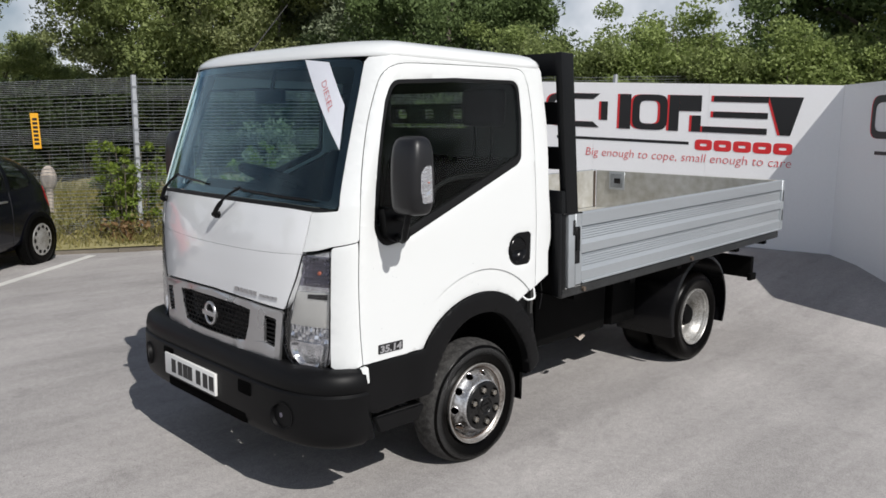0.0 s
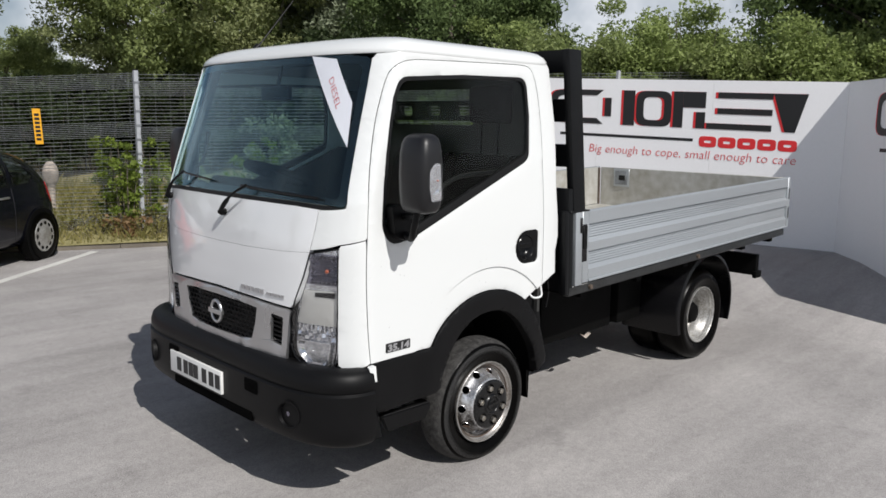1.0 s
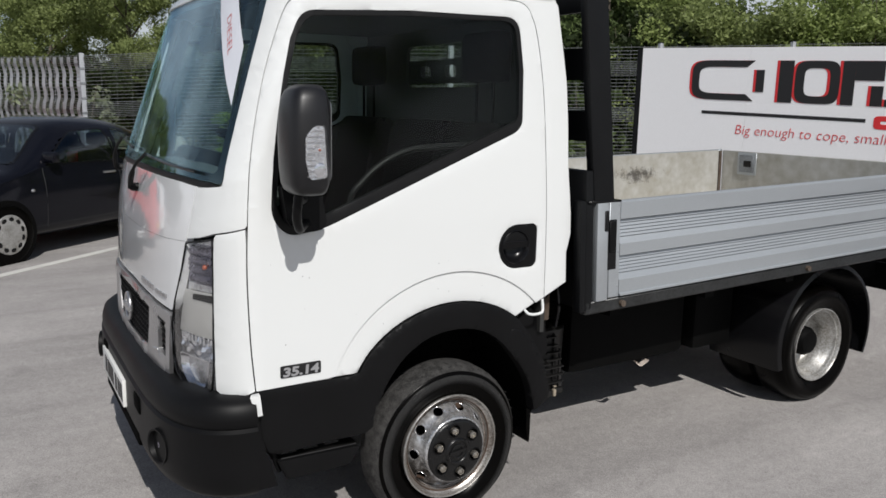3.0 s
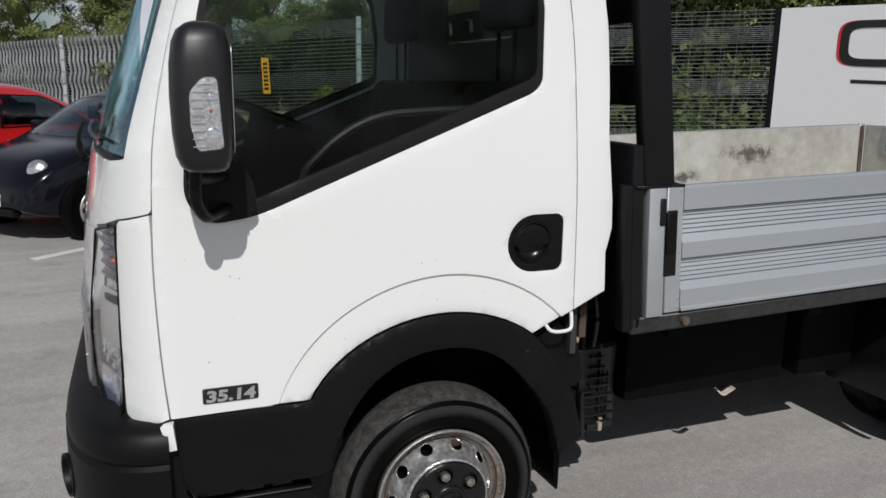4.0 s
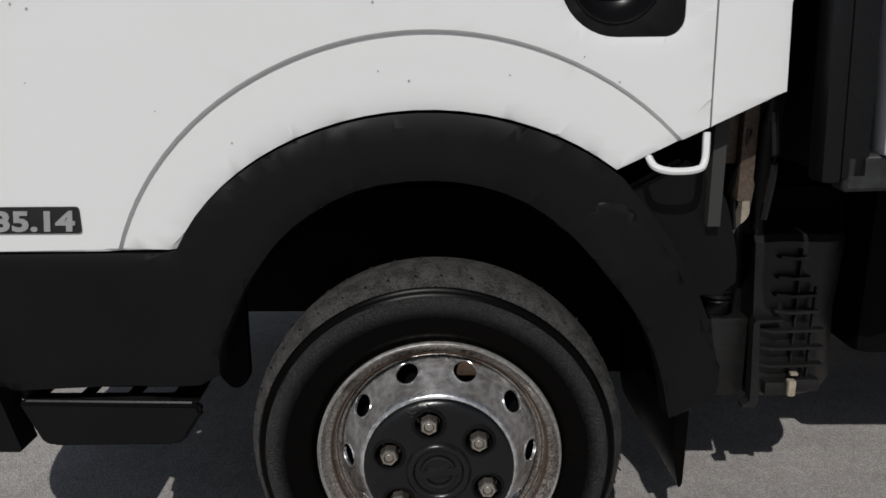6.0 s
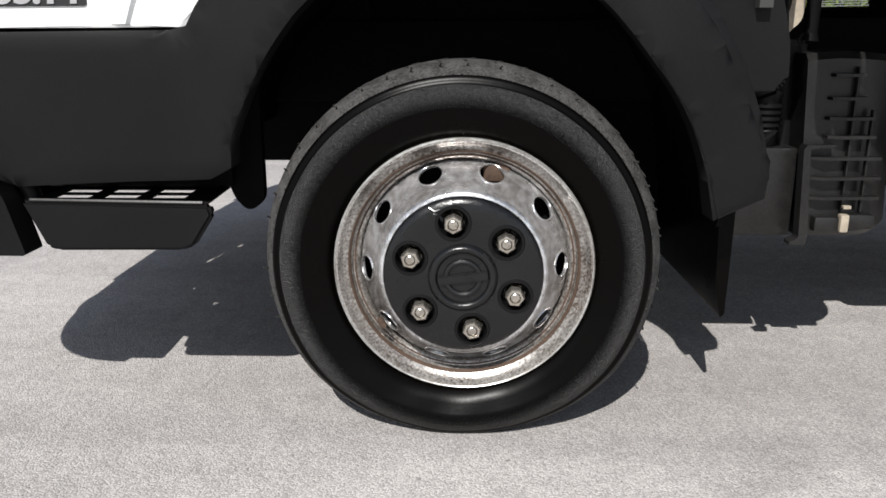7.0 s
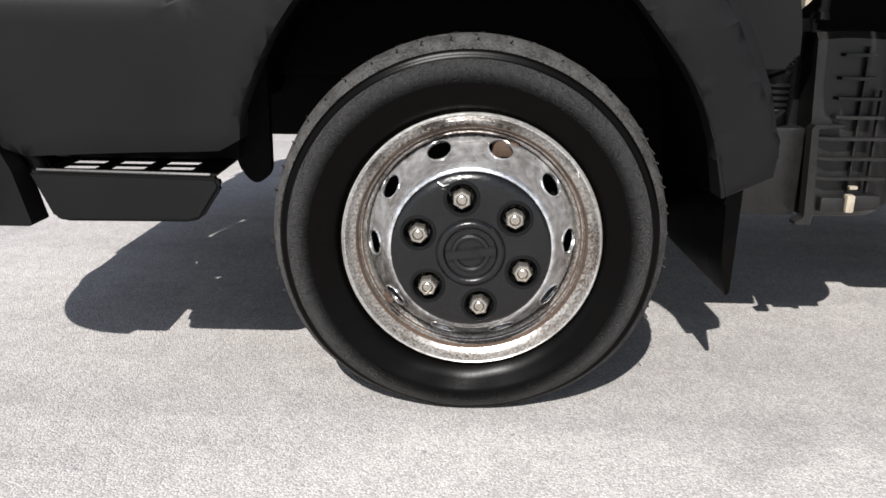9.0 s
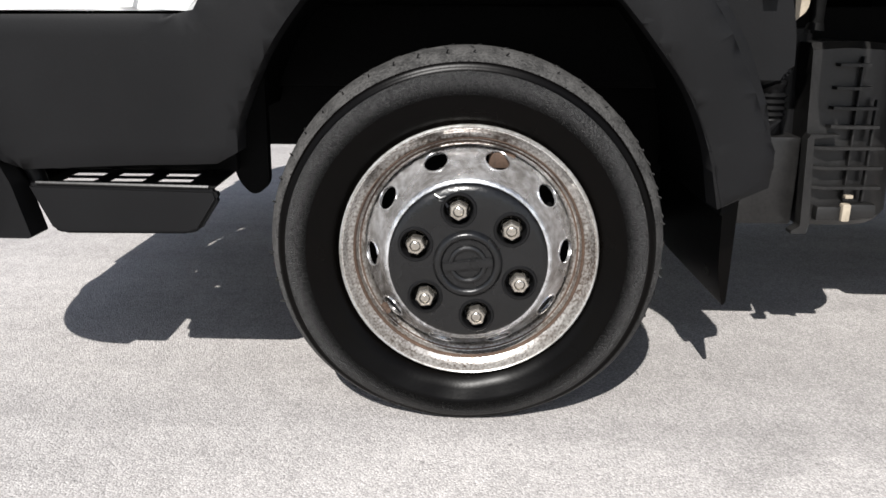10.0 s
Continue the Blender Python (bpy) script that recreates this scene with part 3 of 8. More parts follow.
def wire_panel(a, b, ta, tb, base, step_h, step_v, rad, fold=0.03, rad_v=None):
    """One welded mesh panel between two posts: folded horizontal ribs, round wires."""
    a, b = Vector(a), Vector(b)
    d = (b - a)
    length = d.length
    d.normalize()
    n = Vector((d.y, -d.x)) if d.y * FN.x - d.x * FN.y > 0 else Vector((-d.y, d.x))
    folds = [0.25, 0.9, 1.55, 2.2]

    def at(u, z):
        off = max(0, max(1 - abs(z - f) / 0.09 for f in folds)) * fold
        p = a + d * u + n * off
        return (p.x, p.y, z)

    verts, faces = [], []

    def tube(p, q, rad):
        p, q = Vector(p), Vector(q)
        ax = (q - p).normalized()
        s = ax.orthogonal().normalized()
        t = ax.cross(s)
        i = len(verts)
        for c in (p, q):
            for k in range(3):
                th = 2 * math.pi * k / 3
                verts.append(c + s * (rad * math.cos(th)) + t * (rad * math.sin(th)))
        for k in range(3):
            faces.append((i + k, i + (k + 1) % 3, i + 3 + (k + 1) % 3, i + 3 + k))

    top = (ta + tb) / 2
    z = base + 0.04
    while z < top - 0.02:
        k = (z - base) / (top - base)
        za, zb = base + k * (ta - base), base + k * (tb - base)
        tube(at(0.03, za), at(length - 0.03, zb), rad)
        near = min(abs(z - f) for f in folds)
        z += step_h * (0.5 if near < 0.1 else 1.0)
    u = 0.05
    while u < length:
        k = u / length
        stops = sorted([base] + [f + o for f in folds for o in (-0.09, 0, 0.09)] + [ta + (tb - ta) * k])
        stops = [s for s in stops if s <= ta + (tb - ta) * k]
        for z0, z1 in zip(stops, stops[1:]):
            tube(at(u, z0), at(u, z1), rad_v or rad)
        u += step_v
    me = bpy.data.meshes.new("wires")
    me.from_pydata(verts, [], faces)
    me.materials.append(WIRE)
    return part("mesh_panel", me, None, fence, "welded wire mesh panel", kind="stuff")


def bars(a, b, ta, tb):
    """Wavy flat pales woven upright through the mesh."""
    a, b = Vector(a), Vector(b)
    d = b - a
    length = d.length
    d.normalize()
    n = Vector((d.y, -d.x))
    verts, faces = [], []
    k, u = 0, 0.12
    while u < length - 0.1:
        top = ta + (tb - ta) * u / length - 0.05
        i = len(verts)
        m = 26
        for j in range(m + 1):
            z = 0.15 + (top - 0.15) * j / m
            p = a + d * (u + 0.018 * math.sin(z * 9.5)) + n * (0.012 + 0.014 * math.sin(z * 19.0 + 1.0))
            for s, w in ((-1, -0.003), (1, -0.003), (1, 0.003), (-1, 0.003)):
                q = p + d * (0.036 * s) + n * w
                verts.append((q.x, q.y, z))
        for j in range(m):
            for e in range(4):
                f = (e + 1) % 4
                faces.append((i + 4 * j + e, i + 4 * j + f, i + 4 * j + 4 + f, i + 4 * j + 4 + e))
        u += 0.165
    me = bpy.data.meshes.new("pales")
    me.from_pydata(verts, [], faces)
    me.materials.append(POSTG)
    return part("pale_infill", me, None, fence, "wavy grey pales woven into the mesh", kind="stuff", smooth=40)


right_posts = [(FB.x, FB.y, 2.27), (1.98, 8.5, 2.43), (4.45, 7.33, 2.5), (7.25, 6.016, 2.62), (9.1, 5.15, 2.7), (11.4, 4.05, 2.8)]
left_posts = [(FB.x, FB.y, 2.27), (-2.03, 13.2, 2.28), (-3.95, 16.95, 2.25), (-5.9, 20.8, 2.2), (-7.9, 24.7, 2.2)]
for x, y, t in right_posts + left_posts[1:]:
    fence_post(x, y, t)
for (x0, y0, t0), (x1, y1, t1) in zip(right_posts, right_posts[1:]):
    wire_panel((x0, y0), (x1, y1), t0 - 0.02, t1 - 0.02, 0.12, 0.05, 0.2, 0.0045, 0.03, 0.0011)
for (x0, y0, t0), (x1, y1, t1) in zip(left_posts, left_posts[1:]):
    wire_panel((x0, y0), (x1, y1), t0 - 0.02, t1 - 0.02, 0.12, 0.05, 0.2, 0.004, 0.05, 0.003)
    bars((x0, y0), (x1, y1), t0, t1)

# ---- the truck: shape of the cab ----
YC = 0.88
OUTL, OUTF = (-0.1, -6.0, 1.4), (-7.0, YC, 1.5)


def side_lean(z):
    return 0.0 if z < 1.25 else 0.035 * ((z - 1.25) / 0.85) ** 1.3


def nose(z):
    return lerp_table(z, [(0.6, -1.0), (0.95, -1.0), (1.2, -0.985), (1.42, -0.945), (2.06, -0.72), (2.14, -0.6)])


def shoulder(z):
    return lerp_table(z, [(0.6, -0.76), (1.25, -0.765), (1.42, -0.755), (2.06, -0.555), (2.14, -0.49)])


def front_x(y, z):
    w, dp = YC - side_lean(z), shoulder(z) - nose(z)
    k = min(1.0, abs(y - YC) / w)
    return shoulder(z) - dp * max(0.0, 1 - k ** 3.2) ** (1 / 1.8)


def arch_lift(x):
    """The rear half of the arch sits slightly higher."""
    return 0.007 * smoothstep(-0.32, 0.1, x)


def side_y(x, z):
    y = side_lean(z)
    s = shoulder(z)
    if x < s:
        k = min(1.0, (s - x) / (s - nose(z)))
        y = YC - (YC - y) * max(0.0, 1 - k ** 1.8) ** (1 / 3.2)
    e = math.hypot((x + 0.02) / (0.497 if x < -0.02 else 0.5094), max(0.0, z - 0.60 - arch_lift(x)) / 0.453)
    if z > 0.5:
        y += 0.008 * smoothstep(0.5, 0.73, z) * (1 - min(1.0, max(0.0, (e - 0.9915) / 0.009)))
    return y


def on_left(x, z):
    return (x, side_y(x, z), z)


def on_right(x, z):
    return (x, 2 * YC - side_y(x, z), z)


def on_front(y, z):
    return (front_x(y, z), y, z)


def off(place, d):
    """The same surface moved d metres outwards (a negative d: inwards), for trim and glass."""
    def moved(u, v):
        h = 0.003
        p = Vector(place(u, v))
        n = (Vector(place(u + h, v)) - Vector(place(u - h, v))).cross(Vector(place(u, v + h)) - Vector(place(u, v - h))).normalized()
        c = Vector((0.3, YC, 1.3))
        if n.dot(p - c) < 0:
            n = -n
        return p + n * d
    return moved


def arc(cx, cz, a, b, t0, t1, n, rear=1.0):
    return [(cx + a * (rear if math.cos(radians(t0 + (t1 - t0) * k / n)) > 0 else 1.0) * math.cos(radians(t0 + (t1 - t0) * k / n)), cz + b * math.sin(radians(t0 + (t1 - t0) * k / n))) for k in range(n + 1)]


truck = thing("flatbed_truck", "white light flatbed truck with black lower trim and aluminium dropsides", "truck")

ARCH = [(x, z + arch_lift(x)) for x, z in arc(-0.02, 0.60, 0.4195, 0.337, 46, 157.5, 22, 1.03)]


def smooth2(pts, n=4):
    return [(v.x, v.y) for v in smooth_path([(x, z, 0) for x, z in pts], n)]


# the gap round the door: up the front, over the top, down the back
SEAM = smooth2([(-0.776, 0.727), (-0.7885, 0.9), (-0.7935, 1.15), (-0.782, 1.39), (-0.767, 1.505), (-0.742, 1.626), (-0.707, 1.76), (-0.669, 1.875), (-0.641, 1.948), (-0.619, 1.985), (-0.578, 2.015), (-0.50, 2.0305), (-0.3, 2.0385), (0.0, 2.0465), (0.22, 2.0505), (0.288, 2.0385), (0.3215, 2.0), (0.35, 1.92), (0.378, 1.75), (0.394, 1.55), (0.408, 1.25), (0.4135, 0.956), (0.4145, 0.914)])


def beside(line, d):
    """The polyline moved d to its right-hand side."""
    out = []
    for i, (x, z) in enumerate(line):
        a, b = Vector(line[max(0, i - 1)]), Vector(line[min(len(line) - 1, i + 1)])
        t = (b - a).normalized()
        out.append((x + t.y * d, z - t.x * d))
    return out


SCREEN_W = [(2.02, 0.742), (1.9, 0.754), (1.78, 0.763), (1.65, 0.774), (1.53, 0.785), (1.42, 0.797)]


def pillar_edge(z):
    """Where the windscreen pillar meets the glass: x at height z."""
    w = lerp_table(-z, [(-a, b) for a, b in SCREEN_W])
    return front_x(YC - w - 0.003, z)


DOOR = beside(SEAM, 0.0014) + ARCH + [(-0.42, 0.7275)]
WIN = fillet([(-0.592, 1.955, 0.07), (-0.2, 1.982), (0.262, 1.992, 0.06), (0.285, 1.8), (0.283, 1.60, 0.04), (0.257, 1.571, 0.02), (-0.535, 1.252, 0.05), (-0.66, 1.235, 0.06), (-0.713, 1.30, 0.06), (-0.7065, 1.40), (-0.6955, 1.51), (-0.679, 1.63), (-0.6565, 1.755), (-0.631, 1.865)])
GLASSO = fillet([(-0.575, 1.938, 0.06), (-0.2, 1.964), (0.246, 1.976, 0.05), (0.267, 1.8), (0.265, 1.615, 0.03), (-0.55, 1.289, 0.05), (-0.645, 1.268, 0.05), (-0.695, 1.32, 0.05), (-0.6865, 1.40), (-0.6755, 1.51), (-0.659, 1.63), (-0.637, 1.755), (-0.612, 1.86)])
HANDLE = arc(0.27, 1.132, 0.087, 0.087, 90, 270, 20) + arc(0.338, 1.073, 0.028, 0.028, 275, 360, 6) + arc(0.338, 1.191, 0.028, 0.028, 0, 85, 6)
CREASE = [[(x, z + arch_lift(x)) for x, z in arc(-0.02, 0.60, 0.497 * k, 0.453 * k, 20, 163, 40, 1.025)] for k in (0.9915, 1.0005)]


def cab_door(place, outer):
    bm = bmesh.new()
    skin(bm, [DOOR, WIN, HANDLE], place, 0.025, 0.03, outer, 0.0022, CREASE)
    door = part("door", bm, WHITE, truck, "white painted cab door with an arched crease over the wheel", smooth=35)
    bm = bmesh.new()
    skin(bm, [WIN, GLASSO], off(place, -0.004), 0.05, 0.02, outer, 0.001)
    part("window_trim", bm, TRIM, door, "black rubber window surround")
    bm = bmesh.new()
    skin(bm, [GLASSO], off(place, -0.012), 0.08, 0.004, outer)
    pane = part("window_pane", bm, PANE, door, "clear side window glass")
    pane.visible_shadow = False
    # recessed cup handle: a plate with a round bowl and a flap over its upper half
    cx, cz, rb = 0.266, 1.13, 0.064
    bowl = [(cx + rb * math.cos(k * math.pi / 16), cz + rb * math.sin(k * math.pi / 16)) for k in range(32)]
    bm = bmesh.new()
    skin(bm, [HANDLE, bowl], off(place, -0.0045), 0.03, 0.006, outer, 0.0015)
    part("handle_plate", bm, BLACKP, door, "black handle plate", smooth=40)
    bm = bmesh.new()
    rings = []
    for s, d in ((1.04, -0.003), (1.0, -0.0005), (0.95, -0.004), (0.86, -0.02), (0.66, -0.034), (0.3, -0.04)):
        rings.append([bm.verts.new(off(place, d)(cx + (u - cx) * s, cz + (v - cz) * s)) for u, v in bowl])
    for p, q in zip(rings, rings[1:]):
        for k in range(32):
            bm.faces.new((p[k], p[(k + 1) % 32], q[(k + 1) % 32], q[k]))
    bm.faces.new(rings[-1])
    part("handle_cup", bm, GLOSSB, door, "black recessed handle cup", smooth=50)
    bm = bmesh.new()
    flap = [(cx + 0.059 * math.cos(radians(k)), cz + 0.059 * math.sin(radians(k))) for k in range(8, 173, 12)] + [(cx - 0.058, cz - 0.004), (cx + 0.058, cz - 0.004)]
    skin(bm, [flap], off(place, -0.004), 0.02, 0.01, outer, 0.003)
    part("handle", bm, BLACKP, door, "black pull flap")
    bm = bmesh.new()
    sweep(bm, [off(place, -0.003)(cx - 0.05, cz + 0.022), off(place, -0.003)(cx + 0.05, cz + 0.022)], 0.0022, 6)
    part("handle_ridge", bm, GLOSSB, door)
    return door


left_door = cab_door(on_left, OUTL)
right_door = cab_door(on_right, (-0.1, 8.0, 1.4))

# model badge on the door
bm = bmesh.new()
skin(bm, [fillet([(-0.693, 0.8, 0.006), (-0.549, 0.8, 0.006), (-0.549, 0.758, 0.006), (-0.693, 0.758, 0.006)])], off(on_left, 0.003), 0.03, 0.004, OUTL)
part("badge", bm, INK, left_door, "black badge with silver figures 35.14")
me = lettering("35.14", 0.043, 0.0008, 0.08, offset=0.0016)
w = max(v.co.x for v in me.vertices)
for v in me.vertices:
    x, z = -0.686 + v.co.x * 0.13 / w, 0.763 + v.co.y
    v.co = (x, side_y(x, z) - 0.0042 - v.co.z, z)
me.materials.append(BADGEG)
part("badge_text", me, None, left_door, "silver figures 35.14")


rng = random.Random(5)
bm = bmesh.new()
for k in range(26):
    x, z = rng.uniform(-0.72, 0.3), rng.uniform(0.8, 1.2)
    if math.hypot((x + 0.02) / 0.44, (z - 0.6) / 0.36) < 1 or math.hypot(x - 0.27, z - 1.13) < 0.12:
        continue
    r = rng.uniform(0.0008, 0.0021)
    bm.faces.new([bm.verts.new(off(on_left, 0.0007)(x + r * math.cos(a), z + r * rng.uniform(0.8, 1.5) * math.sin(a))) for a in [k2 * math.pi / 4 for k2 in range(8)]])
part("mud_specks", bm, BADGEG, left_door, "tiny grey mud specks", kind="stuff", smooth=0)


def both(name, loop, mat, step=0.04, thick=0.03, edge=0.002, label="", lift=0.0, smooth=35):
    for place, outer in ((on_left, OUTL), (on_right, (-0.1, 8.0, 1.4))):
        bm = bmesh.new()
        skin(bm, [loop], off(place, lift) if lift else place, step, thick, outer, edge)
        part(name, bm, mat, truck, label, smooth=smooth)


# corner panel below, windscreen pillar above, quarter panel behind the door
LAMP_EDGE = 0.0915
both("corner_panel", [(x - 0.003, z) for x, z in SEAM if 0.72 < z < 1.262 and x < 0] + [(-0.796, 1.266), (front_x(LAMP_EDGE, 1.2425) + 0.004, 1.2425)] + [(front_x(LAMP_EDGE, z), z) for z in (1.232, 1.18, 1.12, 1.06, 1.0, 0.94, 0.88, 0.82, 0.76, 0.72)] + [(-0.862, 0.698), (-0.80, 0.716)], WHITE, 0.02, edge=0.0015, label="white painted cab corner panel")
both("corner_tab", [(-0.792, 0.716), (-0.768, 0.721), (-0.763, 0.652), (-0.777, 0.649)], WHITE, 0.02, 0.03, lift=0.03, label="white tab below the corner panel")
BODY = [(-0.797, 1.27)] + beside([p for p in SEAM if p[1] > 1.275 or p[0] > 0], -0.0014) + [(0.4175, 0.9165), (0.522, 0.966), (0.517, 1.09), (0.525, 1.12), (0.535, 1.165), (0.531, 1.25), (0.51, 1.45), (0.505, 1.6), (0.495, 1.75), (0.478, 1.86), (0.462, 1.95), (0.452, 2.01), (0.446, 2.045), (0.43, 2.066), (0.2, 2.066), (-0.1, 2.066), (-0.3, 2.066), (-0.5, 2.064), (-0.56, 2.061), (-0.6, 2.056)] + [(pillar_edge(2.035) + 0.012, 2.052)] + [(pillar_edge(2.03 - 0.063 * k), 2.03 - 0.063 * k) for k in range(11)] + [(front_x(YC - w_, z_), z_) for w_, z_ in ((0.787, 1.396), (0.74, 1.39), (0.681, 1.386), (0.677, 1.345), (0.673, 1.3), (0.6655, 1.255), (0.6585, 1.215))] + [(front_x(0.15, 1.2275), 1.2275), (front_x(LAMP_EDGE, 1.2465), 1.2465)]
both("body_side", BODY, WHITE, 0.022, edge=0.0012, label="white painted cab side with windscreen pillar")

# roof: rings that close in over the cab
plan = []
for k in range(0, 25):
    t = k / 24
    y = YC + (YC - side_lean(2.06)) * math.copysign(1 - (1 - min(1, t * 1.0)) ** 1.7, 1)
    plan.append((front_x(y, 2.058), y))
far_side = plan + [(-0.3, 2 * YC - side_lean(2.06)), (0.0, 2 * YC - side_lean(2.06)), (0.3, 2 * YC - side_lean(2.06)), (0.41, 2 * YC - side_lean(2.06)), (0.44, 2 * YC - side_lean(2.06) - 0.012), (0.452, 2 * YC - side_lean(2.06) - 0.045), (0.455, 1.3)]
roof_plan = far_side + [(0.455, YC)] + [(x, 2 * YC - y) for x, y in reversed(far_side)][:-1]
bm = bmesh.new()
rings = []
for inset, z in ((0.004, 2.055), (-0.0015, 2.062), (-0.001, 2.078), (0.010, 2.098), (0.033, 2.117), (0.075, 2.131), (0.15, 2.142), (0.3, 2.152), (0.6, 2.16)):
    row = []
    for x, y in roof_plan:
        cx, cy = -0.1, YC
        d = Vector((x - cx, y - cy))
        k = 1 - inset / 0.75
        row.append(bm.verts.new((cx + d.x * k + (0.0 if x > -0.3 else 0.05 * (z - 2.058) / 0.1 * (1 - inset)), cy + d.y * k, z)))
    rings.append(row)
for a, b in zip(rings, rings[1:]):
    for i in range(len(a)):
        j = (i + 1) % len(a)
        bm.faces.new((a[i], a[j], b[j], b[i]))
bm.faces.new(rings[-1])
bmesh.ops.remove_doubles(bm, verts=bm.verts, dist=0.0005)
roof = part("roof", bm, WHITE, truck, "white painted cab roof", smooth=60)
bm = bmesh.new()
sweep(bm, [(-0.52, 1.28, 2.14), (-0.5, 1.28, 2.16)], 0.018, 10)
sweep(bm, [(-0.5, 1.28, 2.16), (-0.28, 1.27, 2.42)], [0.004, 0.0025], 6)
part("aerial", bm, BLACKP, roof, "thin black roof aerial")

# front: bonnet, lower front panel, windscreen
def front_panel(name, loops, mat, step=0.05, thick=0.03, edge=0.002, label="", lift=0.0, parent=None, smooth=35):
    bm = bmesh.new()
    skin(bm, loops, off(on_front, lift) if lift else on_front, step, thick, OUTF, edge)
    return part(name, bm, mat, parent or truck, label, smooth=smooth)


def mirrored(half):
    """A symmetrical loop from its half: (distance from the middle, z)."""
    return [(YC - d, z) for d, z in half] + [(YC + d, z) for d, z in reversed(half) if d > 1e-6]


def both_sides(pts):
    return pts, [(2 * YC - y, z) for y, z in pts]


front_panel("bonnet", [mirrored([(0, 1.397), (0.3, 1.398), (0.55, 1.396), (0.676, 1.389), (0.668, 1.3), (0.652, 1.205), (0.5, 1.196), (0.25, 1.188), (0, 1.186)])], SILVER, label="glossy white bonnet panel under the windscreen")
front_panel("front_panel", [mirrored([(0, 1.1846), (0.25, 1.1866), (0.5, 1.1946), (0.65, 1.2036), (0.63, 1.1), (0.59, 0.99), (0.555, 0.95), (0.3, 0.962), (0, 0.968)])], SILVER, label="glossy white front panel above the grille")
front_panel("cowl", [mirrored([(0, 1.418), (0.5, 1.416), (0.74, 1.405), (0.79, 1.395), (0.775, 1.386), (0.676, 1.39), (0.5, 1.396), (0, 1.398)])], TRIM, lift=-0.006, label="black cowl strip")
WSCREEN = mirrored([(0, 2.058), (0.35, 2.057), (0.6, 2.052), (0.718, 2.042), (SCREEN_W[0][1], 2.02)] + [(w_, z_) for z_, w_ in SCREEN_W[1:-1]] + [(SCREEN_W[-1][1], 1.42), (0.785, 1.405), (0.72, 1.41), (0.5, 1.419), (0, 1.421)])
bm = bmesh.new()
fine_edge = []
for k in range(len(WSCREEN)):
    p, q = WSCREEN[k], WSCREEN[(k + 1) % len(WSCREEN)]
    m = max(1, int(math.dist(p, q) / 0.05))
    fine_edge += [(p[0] + (q[0] - p[0]) * t / m, p[1] + (q[1] - p[1]) * t / m) for t in range(m)]
rows = []
for ku, kz, d in ((1.0, 1.0, -0.011), (0.95, 0.9, -0.011), (0.95, 0.9, -0.014)):
    rows.append([bm.verts.new(off(on_front, d)(YC + (y - YC) * ku, 1.735 + (z - 1.735) * kz)) for y, z in fine_edge])
for p, q in zip(rows, rows[1:]):
    for k in range(len(p)):
        bm.faces.new((p[k], p[(k + 1) % len(p)], q[(k + 1) % len(p)], q[k]))
part("screen_band", bm, GLOSSB, truck, "black ceramic band round the windscreen")
ws = front_panel("windscreen", [WSCREEN], SCREEN, step=0.06, thick=0.005, lift=-0.004, edge=0.0, label="curved windscreen with a blue-green sheen")
ws.visible_shadow = False
# paper band with the word in the corner of the windscreen
slip = [(0.488, 2.052), (0.322, 2.034), (0.172, 1.842), (0.14, 1.652)]
front_panel("sticker", [slip], PAPER, step=0.08, thick=0.0015, lift=0.001, label="white paper strip reading DIESEL in red", parent=ws)
me = lettering("DIESEL", 0.045, 0.0004, offset=-0.0008)
w = max(v.co.x for v in me.vertices)
for v in me.vertices:
    u, t = v.co.x * 0.165 / w, v.co.y
    y, z = 0.335 - 0.55 * u - 0.80 * t * 0.9, 1.945 - 0.80 * u + 0.5 * t
    p = off(on_front, 0.0022)(y, z)
    v.co = p
me.materials.append(REDINK)
part("sticker_word", me, None, ws, "red word DIESEL")

# wipers
for y0, tipy, z0 in ((0.86, 0.2, 1.33), (1.5, 1.05, 1.36)):
    bm = bmesh.new()
    p0 = Vector(off(on_front, 0.03)(y0, z0))
    p1 = Vector(off(on_front, 0.035)(y0 - 0.19, z0 + 0.125))
    sweep(bm, smooth_path([p0 + Vector((0.03, 0.01, -0.012)), p0, (p0 + p1) / 2 + Vector((-0.012, 0, 0.012)), p1]), [0.017] * 6 + [0.011] * 5 + [0.0065] * 8, 8)
    arm = part("wiper", bm, BLACKP, truck, "black wiper resting across the windscreen foot")
    bm = bmesh.new()
    blade = [off(on_front, 0.014)(y0 - 0.19 + (tipy - y0 + 0.19) * k / 10 + 0.08 * (1 - k / 10), z0 + 0.125 - 0.02 * k / 10) for k in range(11)]
    sweep(bm, blade, 0.0055, 6)
    part("blade", bm, GLOSSB, arm)

